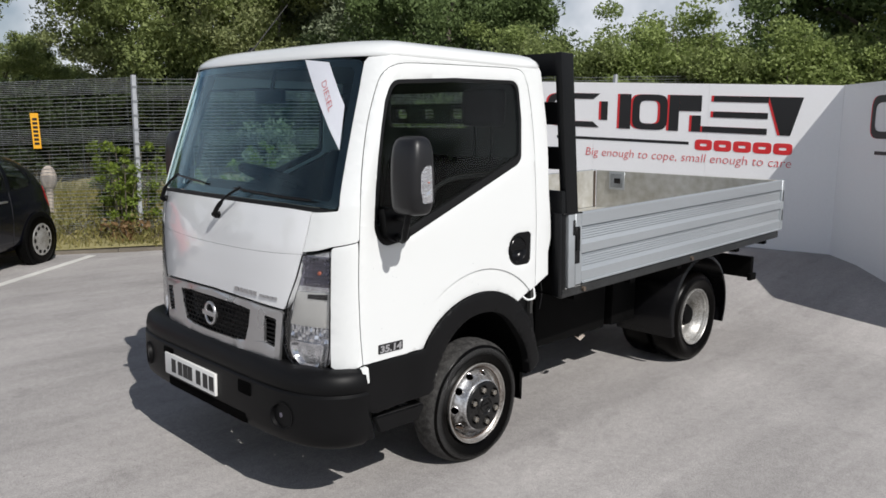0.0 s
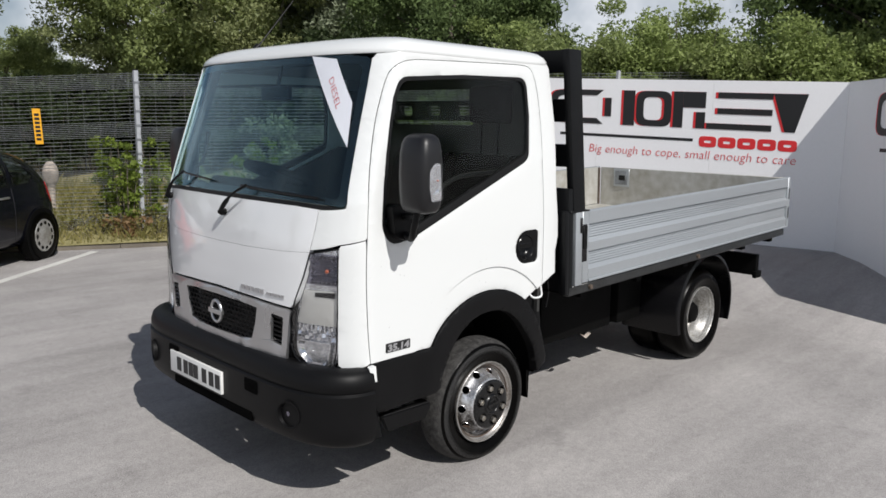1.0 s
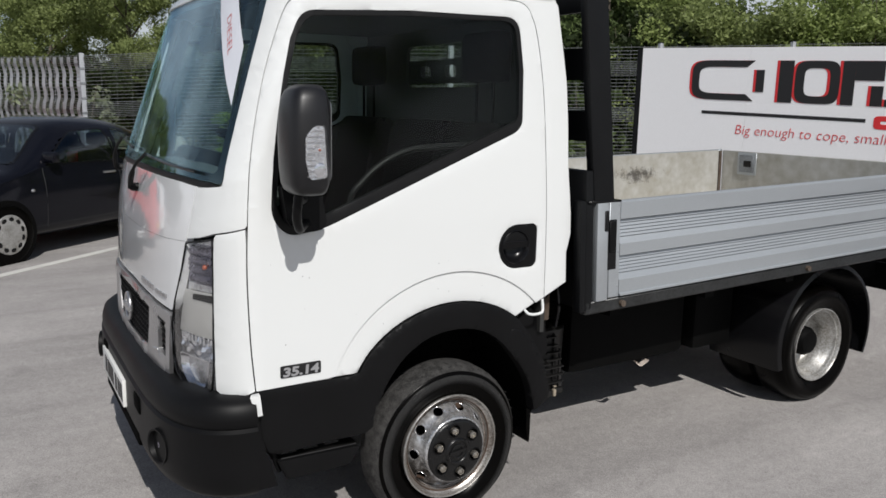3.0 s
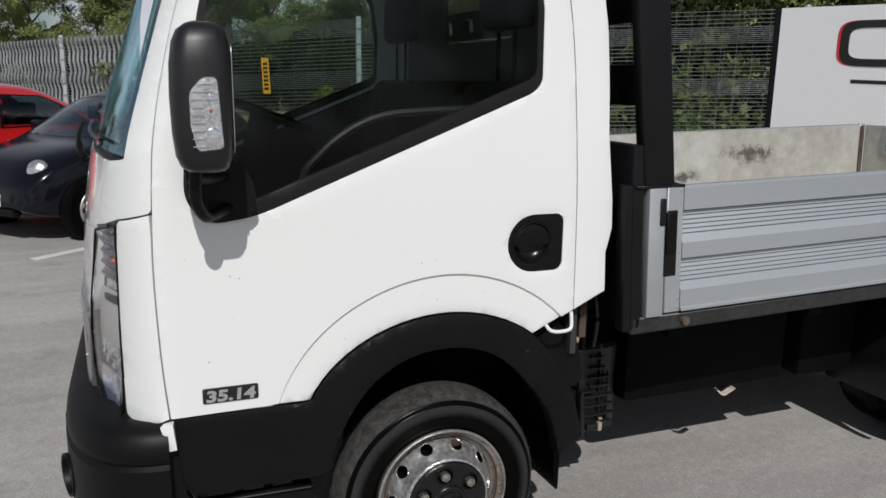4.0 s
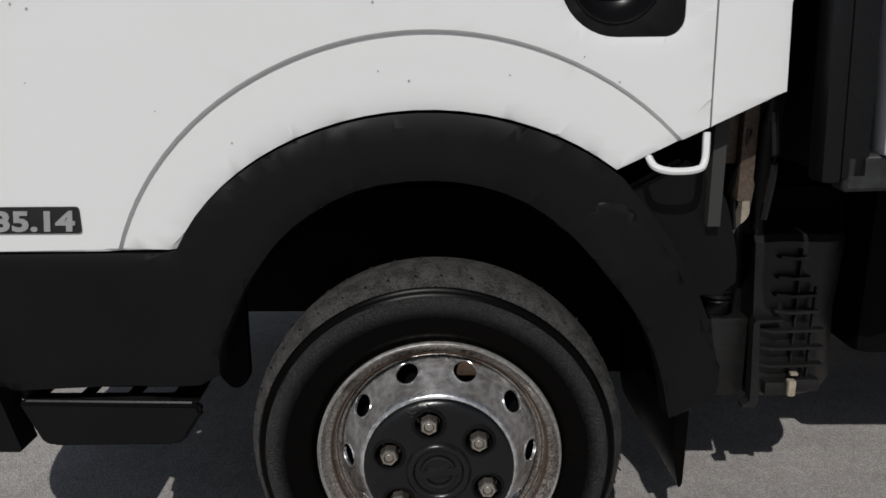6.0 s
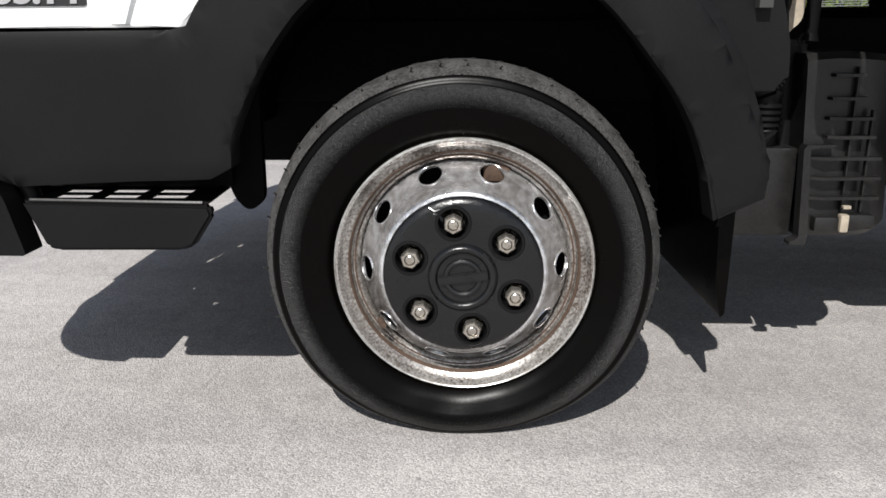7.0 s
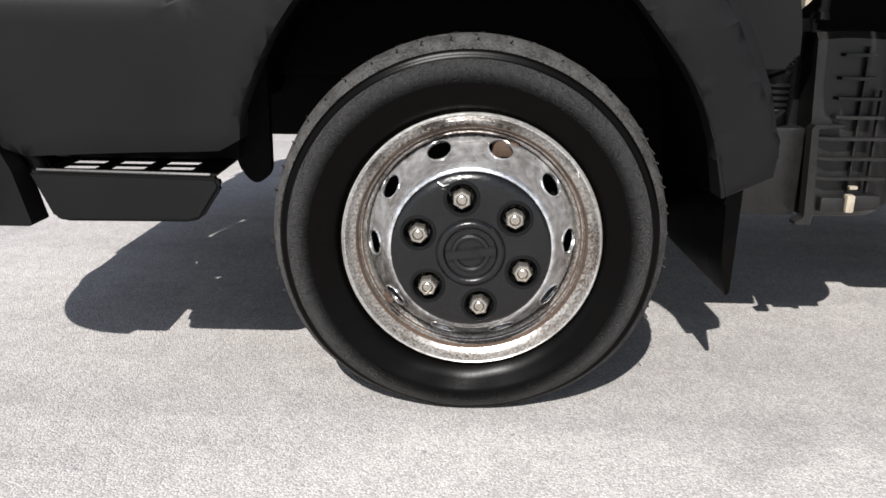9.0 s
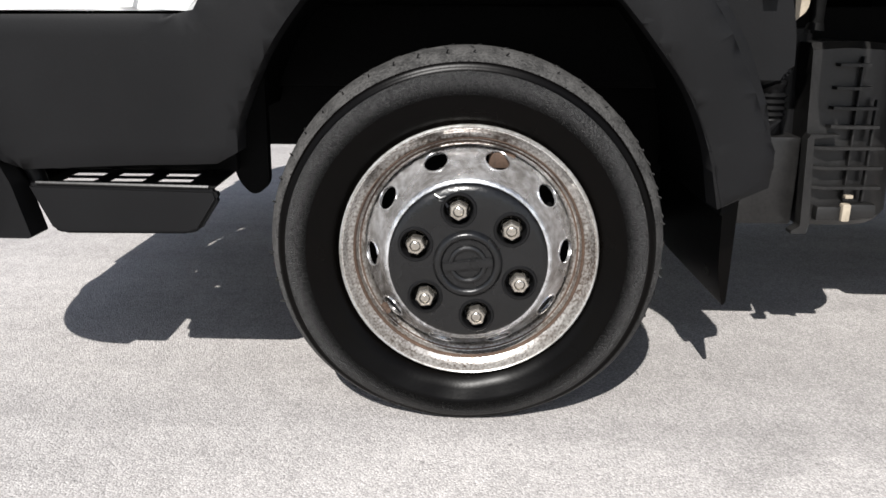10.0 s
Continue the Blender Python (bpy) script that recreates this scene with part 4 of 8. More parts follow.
# headlamps
POLISHED = material("polished_bowl", (0.9, 0.9, 0.92), rough=0.07, metal=1.0, dark=0.92, scale=30.0, fine=90.0, rough_var=0.03)
LAMP = [(0.222, 1.2), (0.098, 1.227), (0.094, 1.1), (0.093, 0.95), (0.098, 0.79), (0.108, 0.72), (0.135, 0.69), (0.18, 0.683), (0.24, 0.69), (0.3, 0.735), (0.323, 0.79), (0.322, 0.9), (0.298, 0.985), (0.252, 1.1)]
for loop in both_sides(LAMP):
    cy = sum(p[0] for p in loop) / len(loop)
    lens = front_panel("headlamp", [loop], LENS, step=0.03, thick=0.004, edge=0.004, label="tall clear headlamp with chrome reflectors")
    lens.visible_shadow = False
    s = 1 if cy < YC else -1

    def lamp_y(y):
        return y if s == 1 else 2 * YC - y

    bm = bmesh.new()
    skin(bm, [[(cy + (y - cy) * 0.985, 0.95 + (z - 0.95) * 0.99) for y, z in loop]], off(on_front, -0.034), 0.03, 0.01, OUTF)
    part("reflector", bm, REFLECT, lens, "chrome reflector tray")
    for (ya, yb, za, zb), n in (((0.1, 0.29, 0.88, 1.04), 1), ((0.105, 0.3, 0.855, 0.905), 2)):
        bm = bmesh.new()
        if n == 1:
            skin(bm, [[(lamp_y(0.098), 1.04), (lamp_y(0.262), 1.035), (lamp_y(0.30), 0.885), (lamp_y(0.1), 0.885)]], off(on_front, -0.016), 0.03, 0.012, OUTF, 0.004)
        else:
            for i in range(9):
                u = ya + (yb - ya) * (i + 0.5) / 9
                a, b = off(on_front, -0.024)(lamp_y(u), za), off(on_front, -0.024)(lamp_y(u), zb)
                sweep(bm, [a, b], 0.0045, 6)
        part("lamp_insert" if n == 1 else "lamp_rib", bm, SATIN if n == 1 else SPARK, lens, "plain satin silver lamp panel" if n == 1 else "silver ribbed lamp insert")
    bm = bmesh.new()
    skin(bm, [[(lamp_y(0.094), 1.195), (lamp_y(0.235), 1.2), (lamp_y(0.258), 1.062), (lamp_y(0.095), 1.062)]], off(on_front, -0.03), 0.03, 0.004, OUTF, 0.002)
    part("lamp_screen", bm, SMOKE, lens, "smoked tray of the indicator")
    bm = bmesh.new()
    for c in range(7):
        for r in range(4):
            ya, za = 0.102 + 0.0195 * c, 1.068 + 0.031 * r
            tip = bm.verts.new(off(on_front, -0.012)(lamp_y(ya + 0.009 + 0.002 * math.sin(5 * c + r)), za + 0.014))
            base = [bm.verts.new(off(on_front, -0.026)(lamp_y(y), z)) for y, z in ((ya, za), (ya + 0.018, za), (ya + 0.018, za + 0.029), (ya, za + 0.029))]
            for k in range(4):
                bm.faces.new((base[k], base[(k + 1) % 4], tip))
    part("lamp_facets", bm, SMOKE, lens, "small faceted prisms round the indicator bulb", smooth=0)
    # dipped beam bowl: steps of narrow upright facets, each row leaning more
    bm = bmesh.new()
    for r in range(4):
        z0, z1 = 0.815 + 0.016 * r, 0.8305 + 0.016 * r
        for c in range(9):
            ya, yb = 0.108 + 0.0215 * c, 0.1285 + 0.0215 * c
            mid_y = (ya + yb) / 2
            d0, d1 = -0.03 + 0.010 * math.cos((r + c) * 2.1), -0.022 - 0.006 * math.cos((r * 2 + c) * 1.3)
            q = [Vector(off(on_front, d)(lamp_y(y), z)) for y, z, d in ((ya, z0, d0), (mid_y, z0, d0 - 0.006), (yb, z0, d0), (yb, z1, d1), (mid_y, z1, d1 - 0.006), (ya, z1, d1))]
            q = [bm.verts.new(v) for v in q]
            bm.faces.new((q[0], q[1], q[4], q[5]))
            bm.faces.new((q[1], q[2], q[3], q[4]))
    part("lamp_facets", bm, GLINT, lens, "rows of chrome facets round the dipped beam", smooth=0)
    bm = bmesh.new()
    ring = [off(on_front, -0.001)(y, z) for y, z in loop]
    sweep(bm, ring + [ring[0]], 0.0035, 5)
    part("lamp_seal", bm, GLOSSB, lens, "thin black edge of the lamp")
    bm = bmesh.new()
    spot = Vector(off(on_front, -0.022)(lamp_y(0.15), 1.125))
    bmesh.ops.create_uvsphere(bm, u_segments=12, v_segments=8, radius=0.009, matrix=Matrix.Translation(spot))
    part("bulb", bm, AMBER, lens, "amber indicator bulb")
    # polished bowl: wide at the lens, narrow at the bulb
    bm = bmesh.new()
    mouth = fillet([(0.13, 0.806, 0.01), (0.292, 0.806, 0.02), (0.288, 0.75, 0.03), (0.235, 0.7, 0.02), (0.15, 0.7, 0.03)])
    tiers = []
    for k, d in ((1.08, -0.012), (1.0, -0.012), (0.86, -0.03), (0.6, -0.05), (0.3, -0.056)):
        tiers.append([bm.verts.new(off(on_front, d)(lamp_y(0.205 + (y - 0.205) * k), 0.76 + (z - 0.76) * k)) for y, z in mouth])
    for p, q in zip(tiers, tiers[1:]):
        for k in range(len(p)):
            bm.faces.new((p[k], p[(k + 1) % len(p)], q[(k + 1) % len(p)], q[k]))
    bm.faces.new(tiers[-1])
    part("lamp_bowl", bm, POLISHED, lens, "polished main beam bowl", smooth=40)
    bm = bmesh.new()
    ed = [off(on_front, 0.001)(y, z) for y, z in loop]
    sweep(bm, [Vector(p) for p in ed] + [Vector(ed[0])], 0.0018, 6)
    part("lamp_edge", bm, TRIM, lens, "dark lamp edge")
    bm = bmesh.new()
    skin(bm, [[(lamp_y(0.11), 1.035), (lamp_y(0.2), 1.03), (lamp_y(0.2), 1.012), (lamp_y(0.11), 1.012)]], off(on_front, -0.012), 0.05, 0.01, OUTF)
    part("lamp_bar", bm, TRIM, lens)

# grille
GR = mirrored([(0, 0.958), (0.3, 0.952), (0.545, 0.94), (0.56, 0.93), (0.548, 0.85), (0.53, 0.70), (0.5, 0.69), (0.25, 0.682), (0, 0.68)])
HOLE = mirrored([(0, 0.925), (0.25, 0.922), (0.335, 0.915), (0.32, 0.84), (0.29, 0.762), (0.2, 0.75), (0, 0.745)])
SIDEH = fillet([(0.36, 0.9, 0.01), (0.44, 0.908, 0.01), (0.448, 0.78, 0.01), (0.375, 0.768, 0.01)])
chrome = front_panel("grille", [GR, HOLE, SIDEH, [(2 * YC - y, z) for y, z in SIDEH]], CHROME, step=0.06, thick=0.02, lift=0.012, edge=0.005, label="chrome grille surround with a black mesh centre")
front_panel("grille_back", [[(YC + (y - YC) * 0.99, 0.835 + (z - 0.835) * 0.97) for y, z in GR]], GLOSSB, step=0.08, thick=0.01, lift=-0.03, parent=chrome, label="black backing")
bm = bmesh.new()
for r in range(8):
    for c in range(-10, 11):
        y, z = YC + c * 0.034 + (0.017 if r % 2 else 0), 0.757 + r * 0.0235
        d = abs(y - YC)
        if d > 0.33 - (0.925 - z) * 0.28 or z > 0.92:
            continue
        p = Vector(off(on_front, 0.0)(y, z))
        hexa = [p + Vector((0, 0.0165 * math.cos(math.pi / 3 * k + math.pi / 6), 0.0135 * math.sin(math.pi / 3 * k + math.pi / 6))) for k in range(6)]
        sweep(bm, hexa + [hexa[0]], 0.0032, 3)
part("grille_mesh", bm, BLACKP, chrome, "black honeycomb mesh", kind="stuff")
bm = bmesh.new()
for k in range(6):
    for yy in (0.405, 2 * YC - 0.405):
        p = off(on_front, -0.005)(yy, 0.787 + k * 0.021)
        box(bm, p[0] - 0.004, p[0] + 0.004, yy - 0.045, yy + 0.045, p[2] - 0.004, p[2] + 0.004)
part("grille_slats", bm, BLACKP, chrome, "black slats in the outer openings", kind="stuff")
bm = bmesh.new()
ec = Vector(off(on_front, 0.02)(YC, 0.842))
ring_pts = [ec + Vector((0, 0.047 * math.cos(2 * math.pi * k / 28), 0.052 * math.sin(2 * math.pi * k / 28))) for k in range(29)]
sweep(bm, ring_pts, 0.0085, 8)
box(bm, ec.x - 0.012, ec.x + 0.006, ec.y - 0.062, ec.y + 0.062, ec.z - 0.012, ec.z + 0.012, 0.004)
part("emblem", bm, CHROME, chrome, "chrome ring emblem with a bar", smooth=50)
bm = bmesh.new()
for u0, u1, h in ((0.68, 0.648, 0.02), (0.64, 0.612, 0.02), (0.603, 0.575, 0.02), (0.566, 0.538, 0.02), (0.53, 0.502, 0.02), (0.48, 0.45, 0.013), (0.444, 0.42, 0.013), (0.414, 0.39, 0.013), (0.384, 0.362, 0.013)):
    skin(bm, [[(u0, 0.985), (u1, 0.985), (u1, 0.985 + h), (u0, 0.985 + h)]], off(on_front, 0.004), 0.05, 0.005, OUTF)
part("name_bars", bm, CHROME, truck, "small chrome model name on the front panel", kind="stuff")

# bumper: a section carried round the nose
def bumper_path(n=60):
    pts = []
    for k in range(n + 1):
        t = -1 + 2 * k / n
        a = math.copysign(1 - (1 - abs(t)) ** 1.8, t)
        y = YC + a * (YC + 0.004)
        kk = min(1.0, abs(y - YC) / (YC + 0.0041))
        x = -0.79 - 0.235 * max(0.0, 1 - kk ** 5.6) ** (1 / 2.15)
        pts.append((x, y))
    return [(-0.785, -0.004)] + pts + [(-0.785, 2 * YC + 0.004)]


SECTION = [(-0.09, 0.705), (-0.03, 0.716), (0.004, 0.708), (0.026, 0.69), (0.036, 0.655), (0.036, 0.628), (0.03, 0.618), (0.041, 0.608), (0.042, 0.48), (0.04, 0.43), (0.03, 0.395), (0.008, 0.374), (-0.03, 0.365), (-0.09, 0.365)]
path = bumper_path()
bm = bmesh.new()
rows = []
for i, (x, y) in enumerate(path):
    a, b = Vector(path[max(0, i - 1)]), Vector(path[min(len(path) - 1, i + 1)])
    d = (b - a).normalized()
    n = Vector((-d.y, d.x))
    if n.dot(Vector((x - 0.2, y - YC))) < 0:
        n = -n
    rows.append([bm.verts.new((x + n.x * o, y + n.y * o, z)) for o, z in SECTION])
for a, b in zip(rows, rows[1:]):
    for i in range(len(a) - 1):
        bm.faces.new((a[i], a[i + 1], b[i + 1], b[i]))
for e in (rows[0], rows[-1]):
    bm.faces.new(e)
bumper = part("bumper", bm, BLACKP, truck, "matt black plastic front bumper", smooth=38)


def front_block(name, y0, y1, z0, z1, x0, x1, mat, bevel, parent, label=""):
    b = bmesh.new()
    box(b, x0 - 0.02, x1 - 0.02, y0, y1, z0, z1, bevel)
    return part(name, b, mat, parent, label)


# solid blocks on the bumper face, the openings' shade painted in near-black
front_block("intake", 0.50, 1.26, 0.395, 0.445, -1.0495, -0.95, HOLLOW_SHADE, 0.012, bumper, "near-black block, the painted shade of the lower intake")
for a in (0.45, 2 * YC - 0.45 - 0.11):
    front_block("slot", a, a + 0.11, 0.535, 0.6, -1.0515, -0.96, HOLLOW_SHADE, 0.012, bumper, "near-black block, the painted shade of a bumper opening")
for yy in (0.235, 2 * YC - 0.235):
    bm = bmesh.new()
    lathe(bm, [(0.06, 0.014), (0.062, -0.008), (0.056, -0.007), (0.05, 0.012), (0.03, 0.014), (0.0, 0.014)], (0, 0, 0), 24)
    turn = Matrix.Translation((-1.048, yy - (0.008 if yy < YC else -0.008), 0.505)) @ Matrix.Rotation(radians(-72 if yy < YC else -108), 4, "Z")
    bmesh.ops.transform(bm, matrix=turn, verts=bm.verts)
    fog = part("fog_lamp", bm, BLACKP, bumper, "round fog lamp set in the bumper")
    bm = bmesh.new()
    bmesh.ops.create_uvsphere(bm, u_segments=16, v_segments=8, radius=0.022, matrix=turn @ Matrix.Translation((0, 0.007, 0)) @ Matrix.Diagonal((1, 0.25, 1, 1)))
    part("lens", bm, SMOKE, fog)

# number plate: white with plain dark bars
plate = front_block("number_plate", 0.752, 1.272, 0.462, 0.573, -1.06, -1.046, PLATEW, 0.002, truck, "white front number plate with dark bars")
for u in (0.075, 0.145, 0.2, 0.25, 0.335, 0.405, 0.465):
    front_block("bar", 1.272 - u - 0.045, 1.272 - u, 0.482, 0.553, -1.0615, -1.0595, INK, 0, plate)

# sill, wheel arch trim and step
ARCH_TRIM = [(x, z + arch_lift(x)) for x, z in arc(-0.02, 0.60, 0.4165, 0.334, 44, 157.2, 22, 1.03)] + [(-0.43, 0.7235), (-0.771, 0.7215), (-0.757, 0.55), (-0.735, 0.5), (-0.7, 0.487), (-0.385, 0.502), (-0.352, 0.52)] + smooth2([(-0.35, 0.56), (-0.324, 0.62), (-0.285, 0.69), (-0.22, 0.765), (-0.12, 0.822), (0.0, 0.838), (0.11, 0.817), (0.2, 0.762), (0.27, 0.685), (0.325, 0.61), (0.36, 0.53), (0.382, 0.44)], 3) + [(0.455, 0.472), (0.458, 0.53), (0.44, 0.6), (0.405, 0.68), (0.36, 0.752)]
for flip in (False, True):
    def on_sill(x, z):
        """Flat sill that flares out round the wheel opening."""
        t = math.hypot((x + 0.02) / 0.4165, max(0.0, z - 0.6) / 0.334)
        y = max(0.003, side_y(min(x, -0.6), 0.7) if x < -0.72 else 0.003) - 0.013 * (1 - smoothstep(0.92, 1.22, t))
        return (x, 2 * YC - y if flip else y, z)

    bm = bmesh.new()
    skin(bm, [ARCH_TRIM], on_sill, 0.022, 0.05, (-0.1, 9.0 if flip else -9.0, 0.9), 0.003)
    part("arch_trim", bm, BLACKP, truck, "black plastic sill and wheel arch trim", smooth=50)
REAR_TRIM = smooth2([(0.188, 0.767), (0.225, 0.787), (0.263, 0.806), (0.305, 0.788), (0.36, 0.725), (0.405, 0.645), (0.442, 0.565), (0.459, 0.53)], 3) + [(0.4585, 0.5), (0.456, 0.474), (0.388, 0.444), (0.364, 0.53), (0.328, 0.61), (0.273, 0.685), (0.21, 0.753)]
for flip in (False, True):
    def on_flare(x, z):
        y = -0.006 - 0.008 * math.sin(math.pi * min(1.0, max(0.0, (x - 0.19) / 0.28)))
        return (x, 2 * YC - y if flip else y, z)

    bm = bmesh.new()
    skin(bm, [REAR_TRIM], on_flare, 0.02, 0.035, (0.3, 9.0 if flip else -9.0, 0.6), 0.004)
    part("arch_rear_trim", bm, BLACKP, truck, "black plastic rear piece of the wheel arch trim", smooth=50)
for y0, y1, s in ((0.012, 0.2, 1), (2 * YC - 0.2, 2 * YC - 0.012, -1)):
    ya = y0 if s == 1 else y1 - 0.022
    bm = bmesh.new()
    prism(bm, [(-0.705, 0.462), (-0.4, 0.456), (-0.395, 0.44), (-0.43, 0.388), (-0.45, 0.382), (-0.655, 0.38), (-0.672, 0.386)], lambda u, v, w: (u, ya + w, v), 0.022)
    bmesh.ops.bevel(bm, geom=bm.edges[:], offset=0.005, segments=2, affect="EDGES")
    step = part("step", bm, BLACKP, truck, "black plastic entry step under the sill")
    bm = bmesh.new()
    slots = []
    for row, x0 in ((0.062, -0.673), (0.106, -0.678)):
        for k in range(3):
            xa = x0 + 0.081 * k
            slots.append([(xa, row - 0.004), (xa + 0.056, row - 0.004), (xa + 0.056, row + 0.022), (xa, row + 0.022)])
    skin(bm, [[(-0.7, 0.024), (-0.402, 0.024), (-0.41, 0.19), (-0.7, 0.19)]] + slots, lambda u, v: (u, v if s == 1 else 2 * YC - v, 0.4585), 0.1, 0.0016, (-0.5, YC, 9.0))
    part("tread_deck", bm, DUSTY, step, "dusty slotted tread of the step", smooth=0)
    bm = bmesh.new()
    yf = ya + 0.004 if s == 1 else ya + 0.018
    sweep(bm, [(-0.69, yf, 0.4635), (-0.41, yf, 0.4595)], 0.0032, 6)
    part("tread_edge", bm, DUSTY, step, "worn raised edge of the step")
for y0, y1 in ((0.008, 0.06), (2 * YC - 0.06, 2 * YC - 0.008)):
    bm = bmesh.new()
    prism(bm, fillet([(-0.86, 0.66), (-0.752, 0.66), (-0.745, 0.5), (-0.728, 0.462, 0.008), (-0.706, 0.372, 0.012), (-0.72, 0.372), (-0.86, 0.372)]), lambda u, v, w: (u, y0 + w, v), y1 - y0)
    part("bumper_end", bm, BLACKP, bumper, "black bumper end below the corner")

for y0 in (0.125, 2 * YC - 0.14):
    bm = bmesh.new()
    box(bm, -0.72, -0.395, y0, y0 + 0.015, 0.464, 0.64, 0.003, 1)
    part("sill_back", bm, CHASSIS, truck, "dark inner sill panel")

# horn between bumper and step
for yy in (0.05, 2 * YC - 0.05):
    bm = bmesh.new()
    sweep(bm, smooth_path([(-0.78, yy, 0.53), (-0.735, yy, 0.505), (-0.708, yy, 0.475), (-0.7, yy, 0.44), (-0.685, yy, 0.402)]), [0.02] * 8 + [0.014] * 8 + [0.008] * 9, 8)
    part("bumper_horn", bm, BLACKP, bumper, "curved black tail of the bumper", smooth=60)

# inner wheel housing
for y0, y1 in ((0.035, 0.5), (2 * YC - 0.5, 2 * YC - 0.035)):
    bm = bmesh.new()
    out = [(-0.01 + 0.415 * math.cos(radians(a)), 0.42 + 0.45 * math.sin(radians(a))) for a in range(164, 3, -4)] + [(0.40, 0.42)]
    a = [bm.verts.new((x, y0, z)) for x, z in out]
    b = [bm.verts.new((x, y1, z)) for x, z in out]
    c = [bm.verts.new((x * 1.05, y1, z * 1.02)) for x, z in out]
    d = [bm.verts.new((x * 1.05, y0, z * 1.02)) for x, z in out]
    for p, q in ((a, b), (b, c), (c, d), (d, a)):
        for i in range(len(out) - 1):
            bm.faces.new((p[i], p[i + 1], q[i + 1], q[i]))
    part("wheel_housing", bm, CHASSIS, truck, "black inner wheel housing")
    yb = 0.49 if y0 < 1 else 2 * YC - 0.51
    bm = bmesh.new()
    box(bm, -0.52, -0.2, yb, yb + 0.02, 0.45, 0.97, 0.004)
    box(bm, -0.2, 0.42, yb, yb + 0.02, 0.3, 0.97, 0.004)
    part("splash_panel", bm, CHASSIS, truck, "black panel at the back of the wheel housing")
    yo = y0 + 0.01 if y0 < 1 else y1 - 0.03
    bm = bmesh.new()
    prism(bm, fillet([(-0.43, 0.66), (-0.35, 0.66), (-0.353, 0.43, 0.02), (-0.382, 0.41, 0.025), (-0.41, 0.44, 0.02), (-0.425, 0.56)]), lambda u, v, w: (u, yo + 0.12 + w, v), 0.02)
    part("front_flap", bm, CHASSIS, truck, "black splash flap before the wheel")
    bm = bmesh.new()
    prism(bm, fillet([(0.405, 0.58), (0.45, 0.5), (0.449, 0.38), (0.447, 0.25, 0.012), (0.44, 0.243, 0.01), (0.428, 0.3, 0.03), (0.424, 0.42)]), lambda u, v, w: (u - 0.04 * w, (y0 + 0.065 + w) if y0 < 1 else (y1 - 0.065 - w), v), 0.4)
    part("mud_flap", bm, RUBBER, truck, "black rubber mud flap behind the wheel")

MIRRORB = material("mirror_black", (0.009, 0.009, 0.0105), rough=0.4, dark=0.75, scale=5.0, fine=500.0, bump=0.0002)


